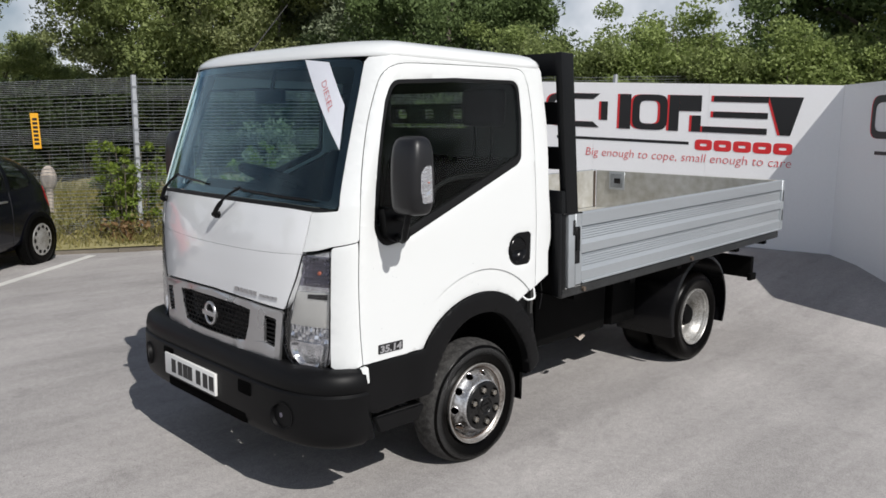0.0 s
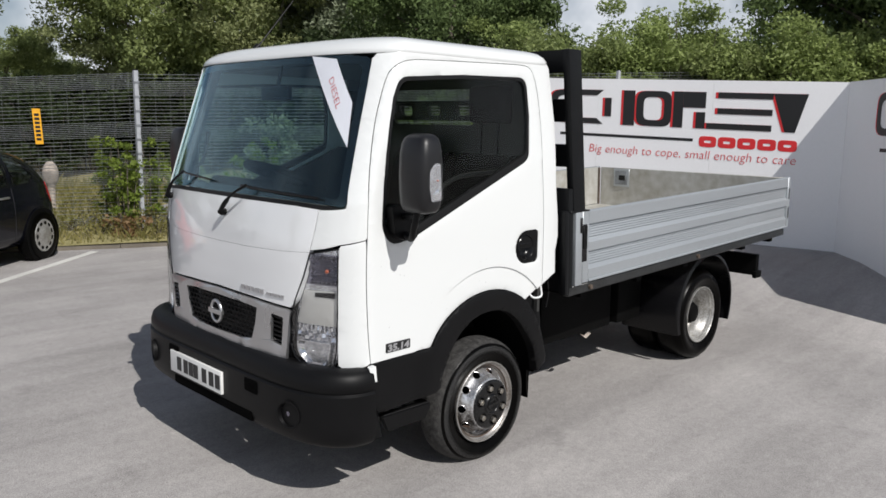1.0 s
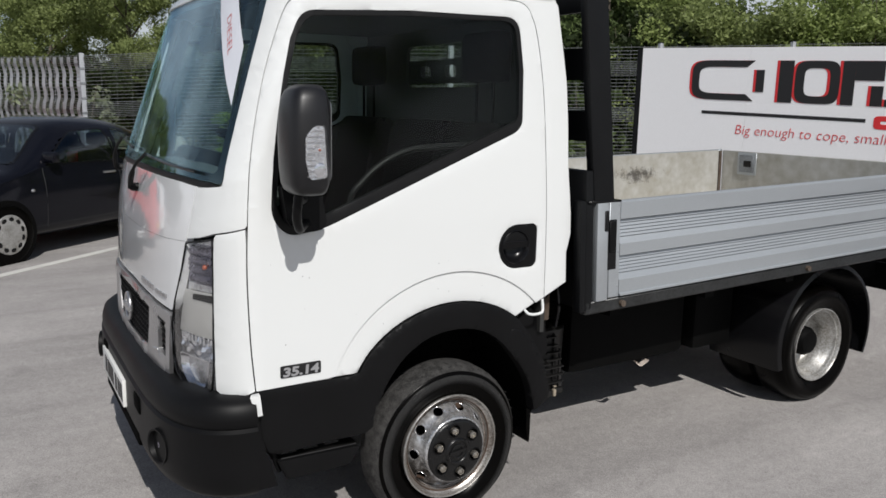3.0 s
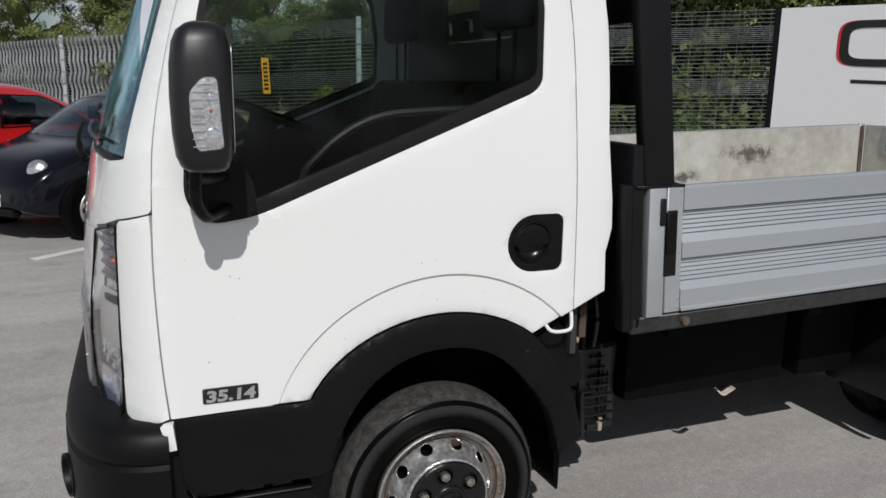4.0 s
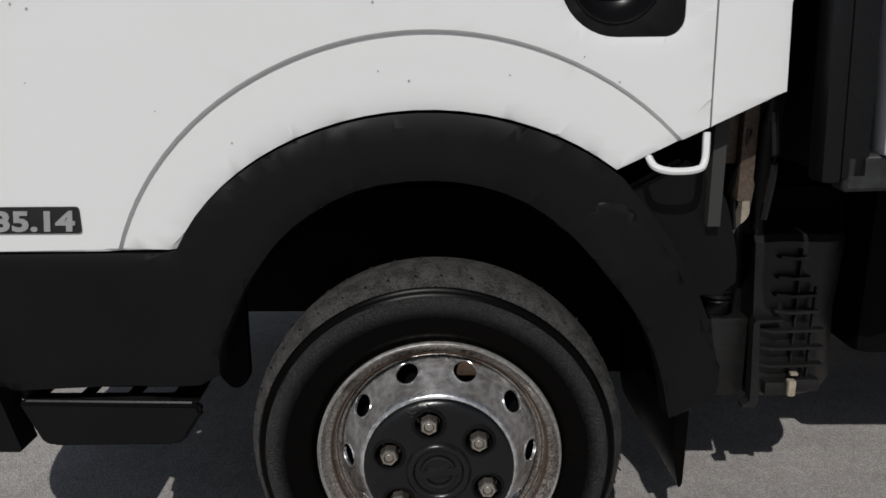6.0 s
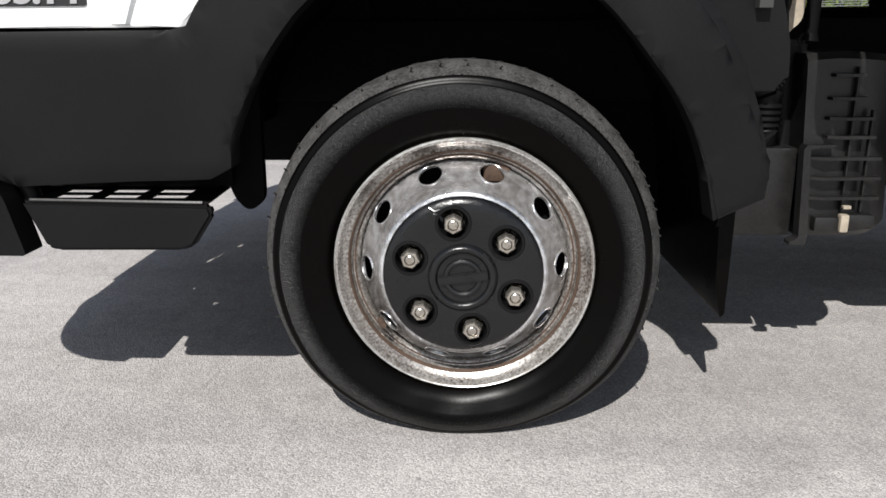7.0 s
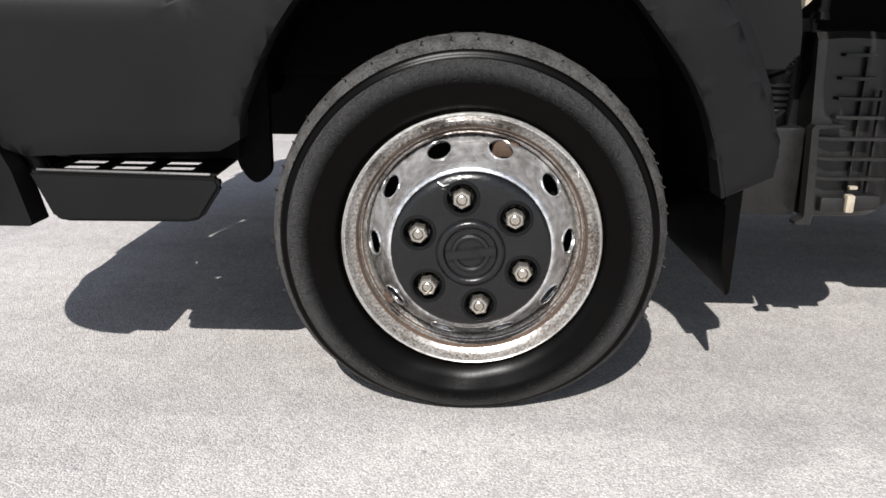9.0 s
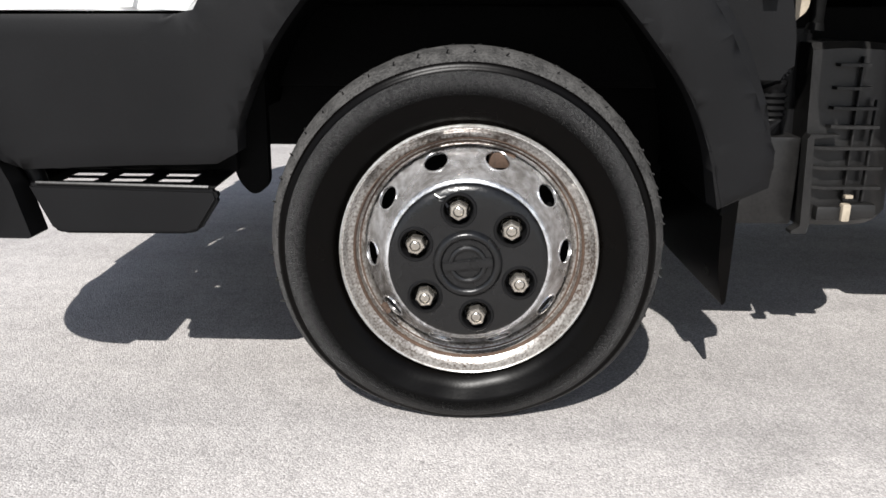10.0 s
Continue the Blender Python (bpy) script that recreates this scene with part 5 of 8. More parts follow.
# door mirror on the left, and its twin
def door_mirror(flip, parent):
    def at(x, y, z):
        return (x, 2 * YC - y - 0.11 * min(1.0, abs(y) / 0.1) if flip else y, z)

    bm = bmesh.new()
    sec = []
    for z, x0, x1, y0, y1 in ((1.394, -0.69, -0.64, -0.225, -0.145), (1.398, -0.708, -0.626, -0.248, -0.124), (1.408, -0.722, -0.617, -0.262, -0.114), (1.43, -0.731, -0.61, -0.271, -0.108), (1.48, -0.736, -0.607, -0.275, -0.106), (1.56, -0.738, -0.606, -0.276, -0.105), (1.63, -0.735, -0.607, -0.273, -0.107), (1.675, -0.728, -0.61, -0.267, -0.111), (1.70, -0.717, -0.616, -0.256, -0.12), (1.713, -0.70, -0.626, -0.238, -0.135), (1.718, -0.685, -0.64, -0.222, -0.15)):
        cx, cy, a, b = (x0 + x1) / 2, (y0 + y1) / 2, (x1 - x0) / 2, (y1 - y0) / 2
        rowv = []
        for k in range(24):
            th = 2 * math.pi * k / 24
            c, s = math.cos(th), math.sin(th)
            px = cx + a * math.copysign(abs(c) ** 0.55, c)
            py = cy + b * math.copysign(abs(s) ** 0.55, s)
            rowv.append(bm.verts.new(at(min(px, x1 - 0.002), py, z)))
        sec.append(rowv)
    for p, q in zip(sec, sec[1:]):
        for k in range(24):
            bm.faces.new((p[k], p[(k + 1) % 24], q[(k + 1) % 24], q[k]))
    bm.faces.new(sec[0][::-1])
    bm.faces.new(sec[-1])
    part("mirror", bm, MIRRORB, parent, "tall black door mirror with a clear side repeater", smooth=45)
    bm = bmesh.new()
    prism(bm, fillet([(-0.135, 1.435, 0.03), (-0.245, 1.435, 0.03), (-0.245, 1.675, 0.03), (-0.135, 1.675, 0.03)]), lambda u, v, w: at(-0.6085 + w, u, v), 0.0015)
    part("mirror_glass", bm, CHROME, parent, "mirror glass", smooth=0)
    bm = bmesh.new()
    lens_out = fillet([(-0.7, 1.57, 0.012), (-0.672, 1.602, 0.02), (-0.643, 1.6, 0.01), (-0.634, 1.452, 0.01), (-0.688, 1.446, 0.012), (-0.7, 1.5)])
    prism(bm, lens_out, lambda u, v, w: at(u, -0.2735 - w, v), 0.003)
    part("repeater", bm, SPARK, parent, "silver tray of the side repeater", smooth=30)
    bm = bmesh.new()
    prism(bm, [(-0.666 + (u + 0.666) * 1.04, 1.524 + (v - 1.524) * 1.03) for u, v in lens_out], lambda u, v, w: at(u, -0.284 - w, v), 0.003)
    pane_ = part("repeater_lens", bm, LENS, parent, "clear repeater lens", smooth=30)
    pane_.visible_shadow = False
    for k in range(9):
        b2 = bmesh.new()
        sweep(b2, [at(-0.697 + 0.02 * (k == 8), -0.279, 1.456 + k * 0.0165), at(-0.672 + 0.022 * (k > 5), -0.279, 1.456 + k * 0.0165)], 0.0018, 5)
        part("repeater_rib", b2, POLISHED, parent)
    b2 = bmesh.new()
    bmesh.ops.create_uvsphere(b2, u_segments=12, v_segments=8, radius=0.015, matrix=Matrix.Translation(at(-0.657, -0.2755, 1.475)) @ Matrix.Diagonal((1.3, 0.35, 1.5, 1)))
    part("repeater_bowl", b2, GLINT, parent)
    b2 = bmesh.new()
    bmesh.ops.create_uvsphere(b2, u_segments=10, v_segments=6, radius=0.004, matrix=Matrix.Translation(at(-0.658, -0.278, 1.532)))
    part("repeater_bulb", b2, AMBER, parent)
    bm = bmesh.new()
    sweep(bm, smooth_path([at(-0.688, -0.19, 1.412), at(-0.693, -0.185, 1.36), at(-0.69, -0.17, 1.318), at(-0.671, -0.14, 1.283), at(-0.645, -0.09, 1.28), at(-0.60, -0.02, 1.285)]), 0.0145, 10)
    sweep(bm, smooth_path([at(-0.69, -0.18, 1.378), at(-0.655, -0.12, 1.37), at(-0.61, -0.02, 1.362)]), 0.015, 10)
    part("mirror_arm", bm, BLACKP, parent, "black mirror arm")
    bm = bmesh.new()
    prism(bm, fillet([(-0.69, 1.41, 0.02), (-0.6, 1.41, 0.03), (-0.552, 1.37, 0.03), (-0.536, 1.264, 0.02), (-0.6, 1.25, 0.03), (-0.672, 1.28, 0.03)]), lambda u, v, w: at(u, side_y(u, v) + 0.004 - w, v), 0.045)
    bmesh.ops.bevel(bm, geom=[e for e in bm.edges if e.calc_length() < 0.2], offset=0.004, segments=2, affect="EDGES")
    part("mirror_base", bm, BLACKP, parent, "black mirror mount at the window corner", smooth=50)


door_mirror(False, left_door)
door_mirror(True, right_door)

# ---- cab inside ----
bm = bmesh.new()
box(bm, -0.8, 0.44, 0.12, 2 * YC - 0.12, 0.90, 0.93)
part("cab_floor", bm, CHASSIS, truck)
bm = bmesh.new()
prism(bm, fillet([(-0.86, 0.74), (-0.86, 1.37), (-0.78, 1.405, 0.02), (-0.62, 1.395, 0.04), (-0.5, 1.3, 0.04), (-0.52, 1.05, 0.05), (-0.62, 0.95), (-0.62, 0.74)]), lambda u, v, w: (u, 0.3 + w, v), 2 * YC - 0.6)
dash = part("dashboard", bm, DASH, truck, "dark dashboard below the windscreen")
bm = bmesh.new()
prism(bm, fillet([(-0.68, 1.38), (-0.64, 1.455, 0.03), (-0.52, 1.43, 0.03), (-0.49, 1.3)]), lambda u, v, w: (u, 1.15 + w, v), 0.42)
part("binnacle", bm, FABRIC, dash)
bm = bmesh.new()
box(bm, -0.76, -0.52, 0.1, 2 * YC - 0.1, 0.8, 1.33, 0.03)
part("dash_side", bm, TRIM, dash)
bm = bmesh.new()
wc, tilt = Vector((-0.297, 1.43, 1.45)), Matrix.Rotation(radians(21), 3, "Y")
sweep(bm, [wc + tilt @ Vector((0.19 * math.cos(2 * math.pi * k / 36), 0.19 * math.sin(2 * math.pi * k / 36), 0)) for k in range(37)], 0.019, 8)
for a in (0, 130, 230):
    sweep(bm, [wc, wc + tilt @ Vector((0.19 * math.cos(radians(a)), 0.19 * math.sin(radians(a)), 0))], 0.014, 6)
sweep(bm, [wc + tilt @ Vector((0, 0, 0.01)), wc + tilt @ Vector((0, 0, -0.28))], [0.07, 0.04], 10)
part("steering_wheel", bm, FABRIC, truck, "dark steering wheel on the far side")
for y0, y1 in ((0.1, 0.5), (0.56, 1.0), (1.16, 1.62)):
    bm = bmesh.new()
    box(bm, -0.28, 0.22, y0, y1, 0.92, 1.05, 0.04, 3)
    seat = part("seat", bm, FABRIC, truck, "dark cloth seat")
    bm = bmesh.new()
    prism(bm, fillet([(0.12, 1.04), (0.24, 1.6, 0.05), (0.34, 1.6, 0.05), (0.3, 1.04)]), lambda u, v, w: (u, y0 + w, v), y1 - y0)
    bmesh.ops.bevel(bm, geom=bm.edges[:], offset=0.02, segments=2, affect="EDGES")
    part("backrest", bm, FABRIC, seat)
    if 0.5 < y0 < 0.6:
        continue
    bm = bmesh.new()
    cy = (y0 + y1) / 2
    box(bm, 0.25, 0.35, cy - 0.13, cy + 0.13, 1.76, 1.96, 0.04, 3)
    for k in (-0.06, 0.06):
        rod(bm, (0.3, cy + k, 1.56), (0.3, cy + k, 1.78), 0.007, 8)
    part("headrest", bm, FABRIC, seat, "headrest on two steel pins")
bm = bmesh.new()
loopo = [(0.05, 0.75), (2 * YC - 0.05, 0.75), (2 * YC - 0.05, 2.05), (0.05, 2.05)]
rear_win = fillet([(0.53, 1.955, 0.05), (2 * YC - 0.53, 1.955, 0.05), (2 * YC - 0.53, 1.75, 0.05), (0.53, 1.75, 0.05)])
skin(bm, [loopo, rear_win], lambda y, z: (0.458, y, z), 0.3, 0.02, (5, YC, 1.4))
back = part("cab_back", bm, [GREYIN], truck, "cab back wall with a wide rear window", smooth=0)
bm = bmesh.new()
skin(bm, [rear_win], lambda y, z: (0.456, y, z), 0.5, 0.004, (5, YC, 1.4))
pane = part("rear_pane", bm, PANE, back, "rear window glass", smooth=0)
pane.visible_shadow = False
bm = bmesh.new()
box(bm, 0.462, 0.5, 0.04, 2 * YC - 0.04, 1.0, 1.6, 0.01)
part("cab_rear_panel", bm, DARKSTEEL, truck, "dark cab rear panel")
bm = bmesh.new()
box(bm, -0.52, 0.44, 0.09, 2 * YC - 0.09, 2.03, 2.05)
part("headlining", bm, GREYIN, truck, "grey headlining")
for yy in (0.07, 2 * YC - 0.07):
    bm = bmesh.new()
    sweep(bm, [(-0.80, yy + (0.03 if yy < 1 else -0.03), 1.38), (-0.56, yy + (0.06 if yy < 1 else -0.06), 2.04)], 0.03, 8)
    part("pillar_trim", bm, GREYIN, truck, "grey inner pillar trim with a grab handle")
    bm = bmesh.new()
    prism(bm, [(-0.74, 0.97), (-0.74, 1.21), (-0.66, 1.222), (-0.535, 1.238), (0.25, 1.553), (0.3, 1.58), (0.4, 1.58), (0.4, 0.97)], lambda u, v, w: (u, yy - 0.018 + w + (0.006 if yy < 1 else -0.006), v), 0.036)
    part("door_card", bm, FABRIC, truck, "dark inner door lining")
    s = 1 if yy < 1 else -1
    bm = bmesh.new()
    sweep(bm, smooth_path([(-0.72, yy + s * 0.06, 1.5), (-0.69, yy + s * 0.1, 1.53), (-0.655, yy + s * 0.1, 1.66), (-0.64, yy + s * 0.06, 1.7)]), 0.011, 8)
    part("grab_handle", bm, BLACKP, truck)
bm = bmesh.new()
sweep(bm, smooth_path([(-0.40, 0.095, 1.31), (-0.387, 0.09, 1.36), (-0.355, 0.087, 1.395), (-0.31, 0.085, 1.437), (-0.24, 0.085, 1.48), (-0.155, 0.085, 1.507), (-0.01, 0.085, 1.518), (0.15, 0.09, 1.522)]), 0.011, 8)
part("door_roll", bm, TRIM, truck, "curved grey-black tube just inside the side window")
bm = bmesh.new()
box(bm, -0.67, -0.64, YC - 0.12, YC + 0.12, 1.86, 1.93, 0.01)
rod(bm, (-0.65, YC, 1.9), (-0.62, YC, 2.03), 0.01)
part("inner_mirror", bm, BLACKP, truck, "black rear view mirror")

# ---- wheels ----
STEELR = material("silver_rim", (0.6, 0.6, 0.59), rough=0.42, metal=0.6, scale=9.0, fine=90.0, tint=(0.24, 0.225, 0.2))
SIPE = material("tread_sipe", (0.03, 0.029, 0.028), rough=0.9, dark=0.6, scale=30.0, fine=200.0)
STIPPLE = material("stippled_rubber", (0.026, 0.0255, 0.025), rough=0.34, spec=0.5, scale=230.0, fine=560.0, bump=0.0034, tint=(0.0025, 0.0024, 0.0023), rough_var=0.15, sharp=0.2)


def fade_inwards(m, x, z, r0, r1, inner):
    """The moulded stipple runs out into smooth rubber towards the wheel's axle at (x, z)."""
    n, l = m.node_tree.nodes, m.node_tree.links
    p = n["Principled BSDF"]
    tc, off_, flat, ln, mr, mix = (n.new(k) for k in ("ShaderNodeTexCoord", "ShaderNodeVectorMath", "ShaderNodeVectorMath", "ShaderNodeVectorMath", "ShaderNodeMapRange", "ShaderNodeMix"))
    off_.operation, flat.operation, ln.operation = "SUBTRACT", "MULTIPLY", "LENGTH"
    off_.inputs[1].default_value, flat.inputs[1].default_value = (x, 0, z), (1, 0, 1)
    l.new(tc.outputs["Object"], off_.inputs[0])
    l.new(off_.outputs[0], flat.inputs[0])
    l.new(flat.outputs[0], ln.inputs[0])
    mr.interpolation_type = "SMOOTHSTEP"
    mr.inputs["From Min"].default_value, mr.inputs["From Max"].default_value = r0, r1
    l.new(ln.outputs["Value"], mr.inputs["Value"])
    mix.data_type = "RGBA"
    mix.inputs[6].default_value = (*inner, 1)
    l.new(mr.outputs["Result"], mix.inputs[0])
    l.new(p.inputs["Base Color"].links[0].from_socket, mix.inputs[7])
    l.new(mix.outputs[2], p.inputs["Base Color"])
    gloss = n.new("ShaderNodeMapRange")
    gloss.inputs["To Min"].default_value, gloss.inputs["To Max"].default_value = 0.085, 0.5
    l.new(mr.outputs["Result"], gloss.inputs["Value"])
    l.new(gloss.outputs["Result"], p.inputs["Specular IOR Level"])


fade_inwards(STIPPLE, -0.002, 0.348, 0.257, 0.287, (0.0007, 0.0006, 0.0005))


def tyre(bm, cx, y0, cz, radius, width, bulge, sgn, seg=120):
    """A tyre that meets the ground in a flat patch; sgn -1: the outer side looks to -y."""
    prof = [(0.200, 0.03), (0.206, 0.012), (0.213, 0.002), (0.232, -0.006), (0.25, -0.010), (0.257, -0.0142), (0.275, -0.0145), (0.289, -0.0115), (0.2915, -0.0085), (0.297, -0.0055), (0.3, -0.0052), (0.305, 0.0), (0.312, 0.010), (0.319, 0.022), (0.3235, 0.036), (0.326, 0.055)]
    prof = [(r * radius / 0.326, y) for r, y in prof]
    full = prof + [(radius, width / 2)] + [(r, width - y) for r, y in reversed(prof)]
    rings = []
    squash = (cz - YARD) / radius
    for r, y in full:
        row = []
        k_r = smoothstep(0.2, 0.33, r)
        for k in range(seg):
            th = 2 * math.pi * k / seg
            c, s = math.cos(th), math.sin(th)
            low = max(0.0, -s) ** 2.2
            sz = 1 - (1 - squash) * k_r * 0.5 if s < 0 else 1.0
            belly = bulge * low * math.sin(math.pi * min(1.0, max(0.0, (r - 0.2) / (radius - 0.2))) ** 0.75)
            wave = 0.0012 * math.sin(7 * th) * k_r + 0.0007 * math.sin(17 * th + 60 * r) * low
            yy = y - belly - wave if y < width / 2 else y + belly + wave
            row.append(bm.verts.new((cx + r * c * (1 + 0.07 * low * k_r), y0 + (yy if sgn < 0 else -yy), max(YARD, cz + r * s * sz))))
        rings.append(row)
    for j, (a, b) in enumerate(zip(rings, rings[1:])):
        for k in range(seg):
            f = bm.faces.new((a[k], a[(k + 1) % seg], b[(k + 1) % seg], b[k]))
            f.material_index = 1 if 11 <= j <= 20 else 2 if j in (5, 6, 7) else 0
    return bm


def tread_blocks(bm, cx, y0, cz, radius, sgn, seg=46):
    """Worn zigzag sipes along the shoulder and across the tread."""
    rng = random.Random(3)
    for k in range(seg):
        base = 2 * math.pi * k / seg
        if math.sin(base) < -0.5:
            continue
        for yy, dr, ln, wd, lean, dth in ((0.003, -0.0245, 0.020, 0.0022, 0.95, 0.0), (0.003, -0.0245, 0.017, 0.002, -0.7, 0.05), (0.020, -0.008, 0.022, 0.0024, 0.35, 0.03), (0.05, -0.0005, 0.03, 0.0026, 0.25, 0.05), (0.095, 0.0002, 0.03, 0.0026, -0.3, 0.02)):
            if rng.random() < 0.16:
                continue
            th = base + dth + rng.uniform(-0.012, 0.012)
            r = radius + dr
            m = Matrix.Translation((cx + r * math.cos(th), y0 + (yy if sgn < 0 else -yy), cz + r * math.sin(th))) @ Matrix.Rotation(-th, 4, "Y")
            tip = {0.003: 0.95, 0.020: 0.6}.get(yy, 0.0)
            bmesh.ops.create_cube(bm, size=1.0, matrix=m @ Matrix.Rotation(tip if sgn < 0 else -tip, 4, "Z") @ Matrix.Rotation(lean, 4, "X") @ Matrix.Diagonal((0.0016, ln * rng.uniform(0.55, 1.1), wd, 1)))
    return bm


DISC = [(0.0, -0.038), (0.124, -0.038), (0.131, -0.0365), (0.1345, -0.031), (0.138, -0.022), (0.143, -0.011), (0.150, 0.001), (0.1585, 0.0115), (0.165, 0.02), (0.1695, 0.031), (0.1725, 0.042), (0.174, 0.052)]
COVER_FACE = [(0.0, -0.0505), (0.036, -0.0505), (0.05, -0.0505), (0.085, -0.0498), (0.105, -0.0484), (0.116, -0.0464), (0.1225, -0.0432), (0.126, -0.039), (0.1275, -0.034)]


def circle(x, z, r, n, r2=None, turn=0.0):
    """A closed outline: an ellipse with its long axis turned by that angle."""
    out = []
    for k in range(n):
        a = 2 * math.pi * k / n
        u, v = r * math.cos(a), (r if r2 is None else r2) * math.sin(a)
        out.append((x + u * math.cos(turn) - v * math.sin(turn), z + u * math.sin(turn) + v * math.cos(turn)))
    return out


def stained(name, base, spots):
    """The base metal with dark patches in its colour, for scrapes and for grime with shade: spots are (x, z, half
    width, half height).
    """
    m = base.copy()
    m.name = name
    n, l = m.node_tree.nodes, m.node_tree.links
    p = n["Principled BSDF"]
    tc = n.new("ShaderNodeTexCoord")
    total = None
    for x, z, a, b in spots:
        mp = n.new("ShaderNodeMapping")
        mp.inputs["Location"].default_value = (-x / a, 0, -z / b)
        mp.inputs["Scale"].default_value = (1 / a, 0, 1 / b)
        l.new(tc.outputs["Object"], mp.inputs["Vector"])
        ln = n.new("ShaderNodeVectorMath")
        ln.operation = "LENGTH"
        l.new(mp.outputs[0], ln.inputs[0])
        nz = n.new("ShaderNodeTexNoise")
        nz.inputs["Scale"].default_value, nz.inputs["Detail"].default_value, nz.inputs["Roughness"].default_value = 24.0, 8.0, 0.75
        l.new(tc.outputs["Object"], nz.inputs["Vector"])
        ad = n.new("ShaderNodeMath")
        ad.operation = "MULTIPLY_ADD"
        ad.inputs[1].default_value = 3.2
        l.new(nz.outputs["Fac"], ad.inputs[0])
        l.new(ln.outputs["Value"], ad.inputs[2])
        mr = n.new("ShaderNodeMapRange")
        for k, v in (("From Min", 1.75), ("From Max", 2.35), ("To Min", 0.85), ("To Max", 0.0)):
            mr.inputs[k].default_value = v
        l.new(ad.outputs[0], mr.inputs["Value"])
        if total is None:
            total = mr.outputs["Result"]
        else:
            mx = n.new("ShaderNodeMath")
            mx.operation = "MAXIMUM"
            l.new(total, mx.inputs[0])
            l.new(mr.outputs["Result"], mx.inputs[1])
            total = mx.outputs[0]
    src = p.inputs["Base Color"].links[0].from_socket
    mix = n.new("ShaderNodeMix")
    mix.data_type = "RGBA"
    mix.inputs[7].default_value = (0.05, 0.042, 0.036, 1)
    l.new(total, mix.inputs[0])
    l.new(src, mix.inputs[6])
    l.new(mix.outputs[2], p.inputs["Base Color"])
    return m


CZ = 0.351
# lower disc darkened: grime, plus the shade below the cover put into the colour
GRIMY_SHADED = stained("grimy_disc", STEEL, [(0.012, CZ - 0.19, 0.32, 0.2), (-0.135, CZ - 0.1, 0.12, 0.13)])


def front_wheel(y0, sgn, cz):
    """The lip of the rim lies at y0; depths count inwards from it."""
    def face(d):
        return y0 + (d if sgn < 0 else -d)

    s = 1 if sgn < 0 else -1
    cx = 0.003
    outer = (cx, -9.0 * s, cz)
    w = thing_part("wheel", truck, "front wheel on a dirty steel rim, its tyre gone flat")
    bm = bmesh.new()
    tyre(bm, cx - 0.005, face(0.004), cz - 0.003, 0.3288, 0.152, 0.014, sgn)
    part("tyre", bm, [RUBBER, TREAD, STIPPLE], w, "worn black tyre with a dusty tread, sagging at the bottom", smooth=45)
    bm = bmesh.new()
    tread_blocks(bm, cx - 0.005, face(0.004), cz - 0.003, 0.329, sgn)
    part("tread", bm, SIPE, w, "dark sipes in the dusty tread", kind="stuff", smooth=0)
    bm = bmesh.new()
    lathe(bm, [(0.203, 0.06 * s), (0.2075, 0.012 * s), (0.2095, 0.002 * s), (0.2085, -0.0035 * s), (0.2045, -0.004 * s), (0.2005, 0.002 * s), (0.197, 0.010 * s), (0.1885, 0.0125 * s), (0.1845, 0.0185 * s), (0.183, 0.027 * s), (0.177, 0.0285 * s), (0.173, 0.034 * s), (0.171, 0.055 * s)], (cx, y0, cz), 96)
    part("rim", bm, RIM, w, "steel rim channel with rust and brake dust", smooth=60)
    bm = bmesh.new()
    lathe(bm, [(0.2065, -0.0042 * s), (0.2084, -0.0056 * s), (0.2102, -0.0042 * s), (0.2106, 0.002 * s)], (cx, y0, cz), 96)
    part("rim_lip", bm, STEELR, w, "bright worn lip of the rim", smooth=60)
    bm = bmesh.new()
    lathe(bm, [(0.1895, 0.0118 * s), (0.1885, 0.0112 * s), (0.1862, 0.0135 * s), (0.1852, 0.0165 * s)], (cx, y0, cz), 96)
    lathe(bm, [(0.1815, 0.0272 * s), (0.1805, 0.0266 * s), (0.1785, 0.0272 * s)], (cx, y0, cz), 96)
    part("rim_groove", bm, RUSTB, w, "dark dirt lines in the rim channel", smooth=60)
    # domed disc with ten hand holes
    def on_disc(x, z):
        return (cx + x, face(lerp_table(math.hypot(x, z), DISC)), cz + z)

    holes = [circle(0.1578 * math.cos(radians(1.6 + 36 * k)), 0.1578 * math.sin(radians(1.6 + 36 * k)), 0.0212, 18, 0.0118, radians(91.6 + 36 * k)) for k in range(10)]
    bm = bmesh.new()
    skin(bm, [circle(0, 0, 0.1738, 96), circle(0, 0, 0.11, 48)] + holes, on_disc, 0.009, 0.004, outer, 0.0, [c + c[:1] for c in (circle(0, 0, r, 72) for r in (0.1245, 0.1315, 0.1345, 0.1395))])
    part("wheel_disc", bm, GRIMY_SHADED, w, "domed bright steel wheel disc with oval hand holes", smooth=50)
    bm = bmesh.new()
    for h in holes:
        lp = [Vector(on_disc(x, z)) for x, z in h]
        sweep(bm, lp + lp[:1], 0.0016, 5)
    part("hole_rims", bm, STEEL, w, "pressed rims of the hand holes", kind="stuff", smooth=60)
    bm = bmesh.new()
    lathe(bm, [(0.17, 0.062 * s), (0.0, 0.062 * s)], (cx, y0, cz), 32)
    part("brake_drum", bm, CHASSIS, w)
    bm = bmesh.new()
    box(bm, cx + 0.03, cx + 0.075, min(face(0.03), face(0.05)), max(face(0.03), face(0.05)), cz + 0.135, cz + 0.165, 0.006)
    part("calliper", bm, RUSTB, w, "rust brown brake part behind a hand hole")
    bm = bmesh.new()
    v0 = Vector((cx - 0.139, face(0.014), cz - 0.098))
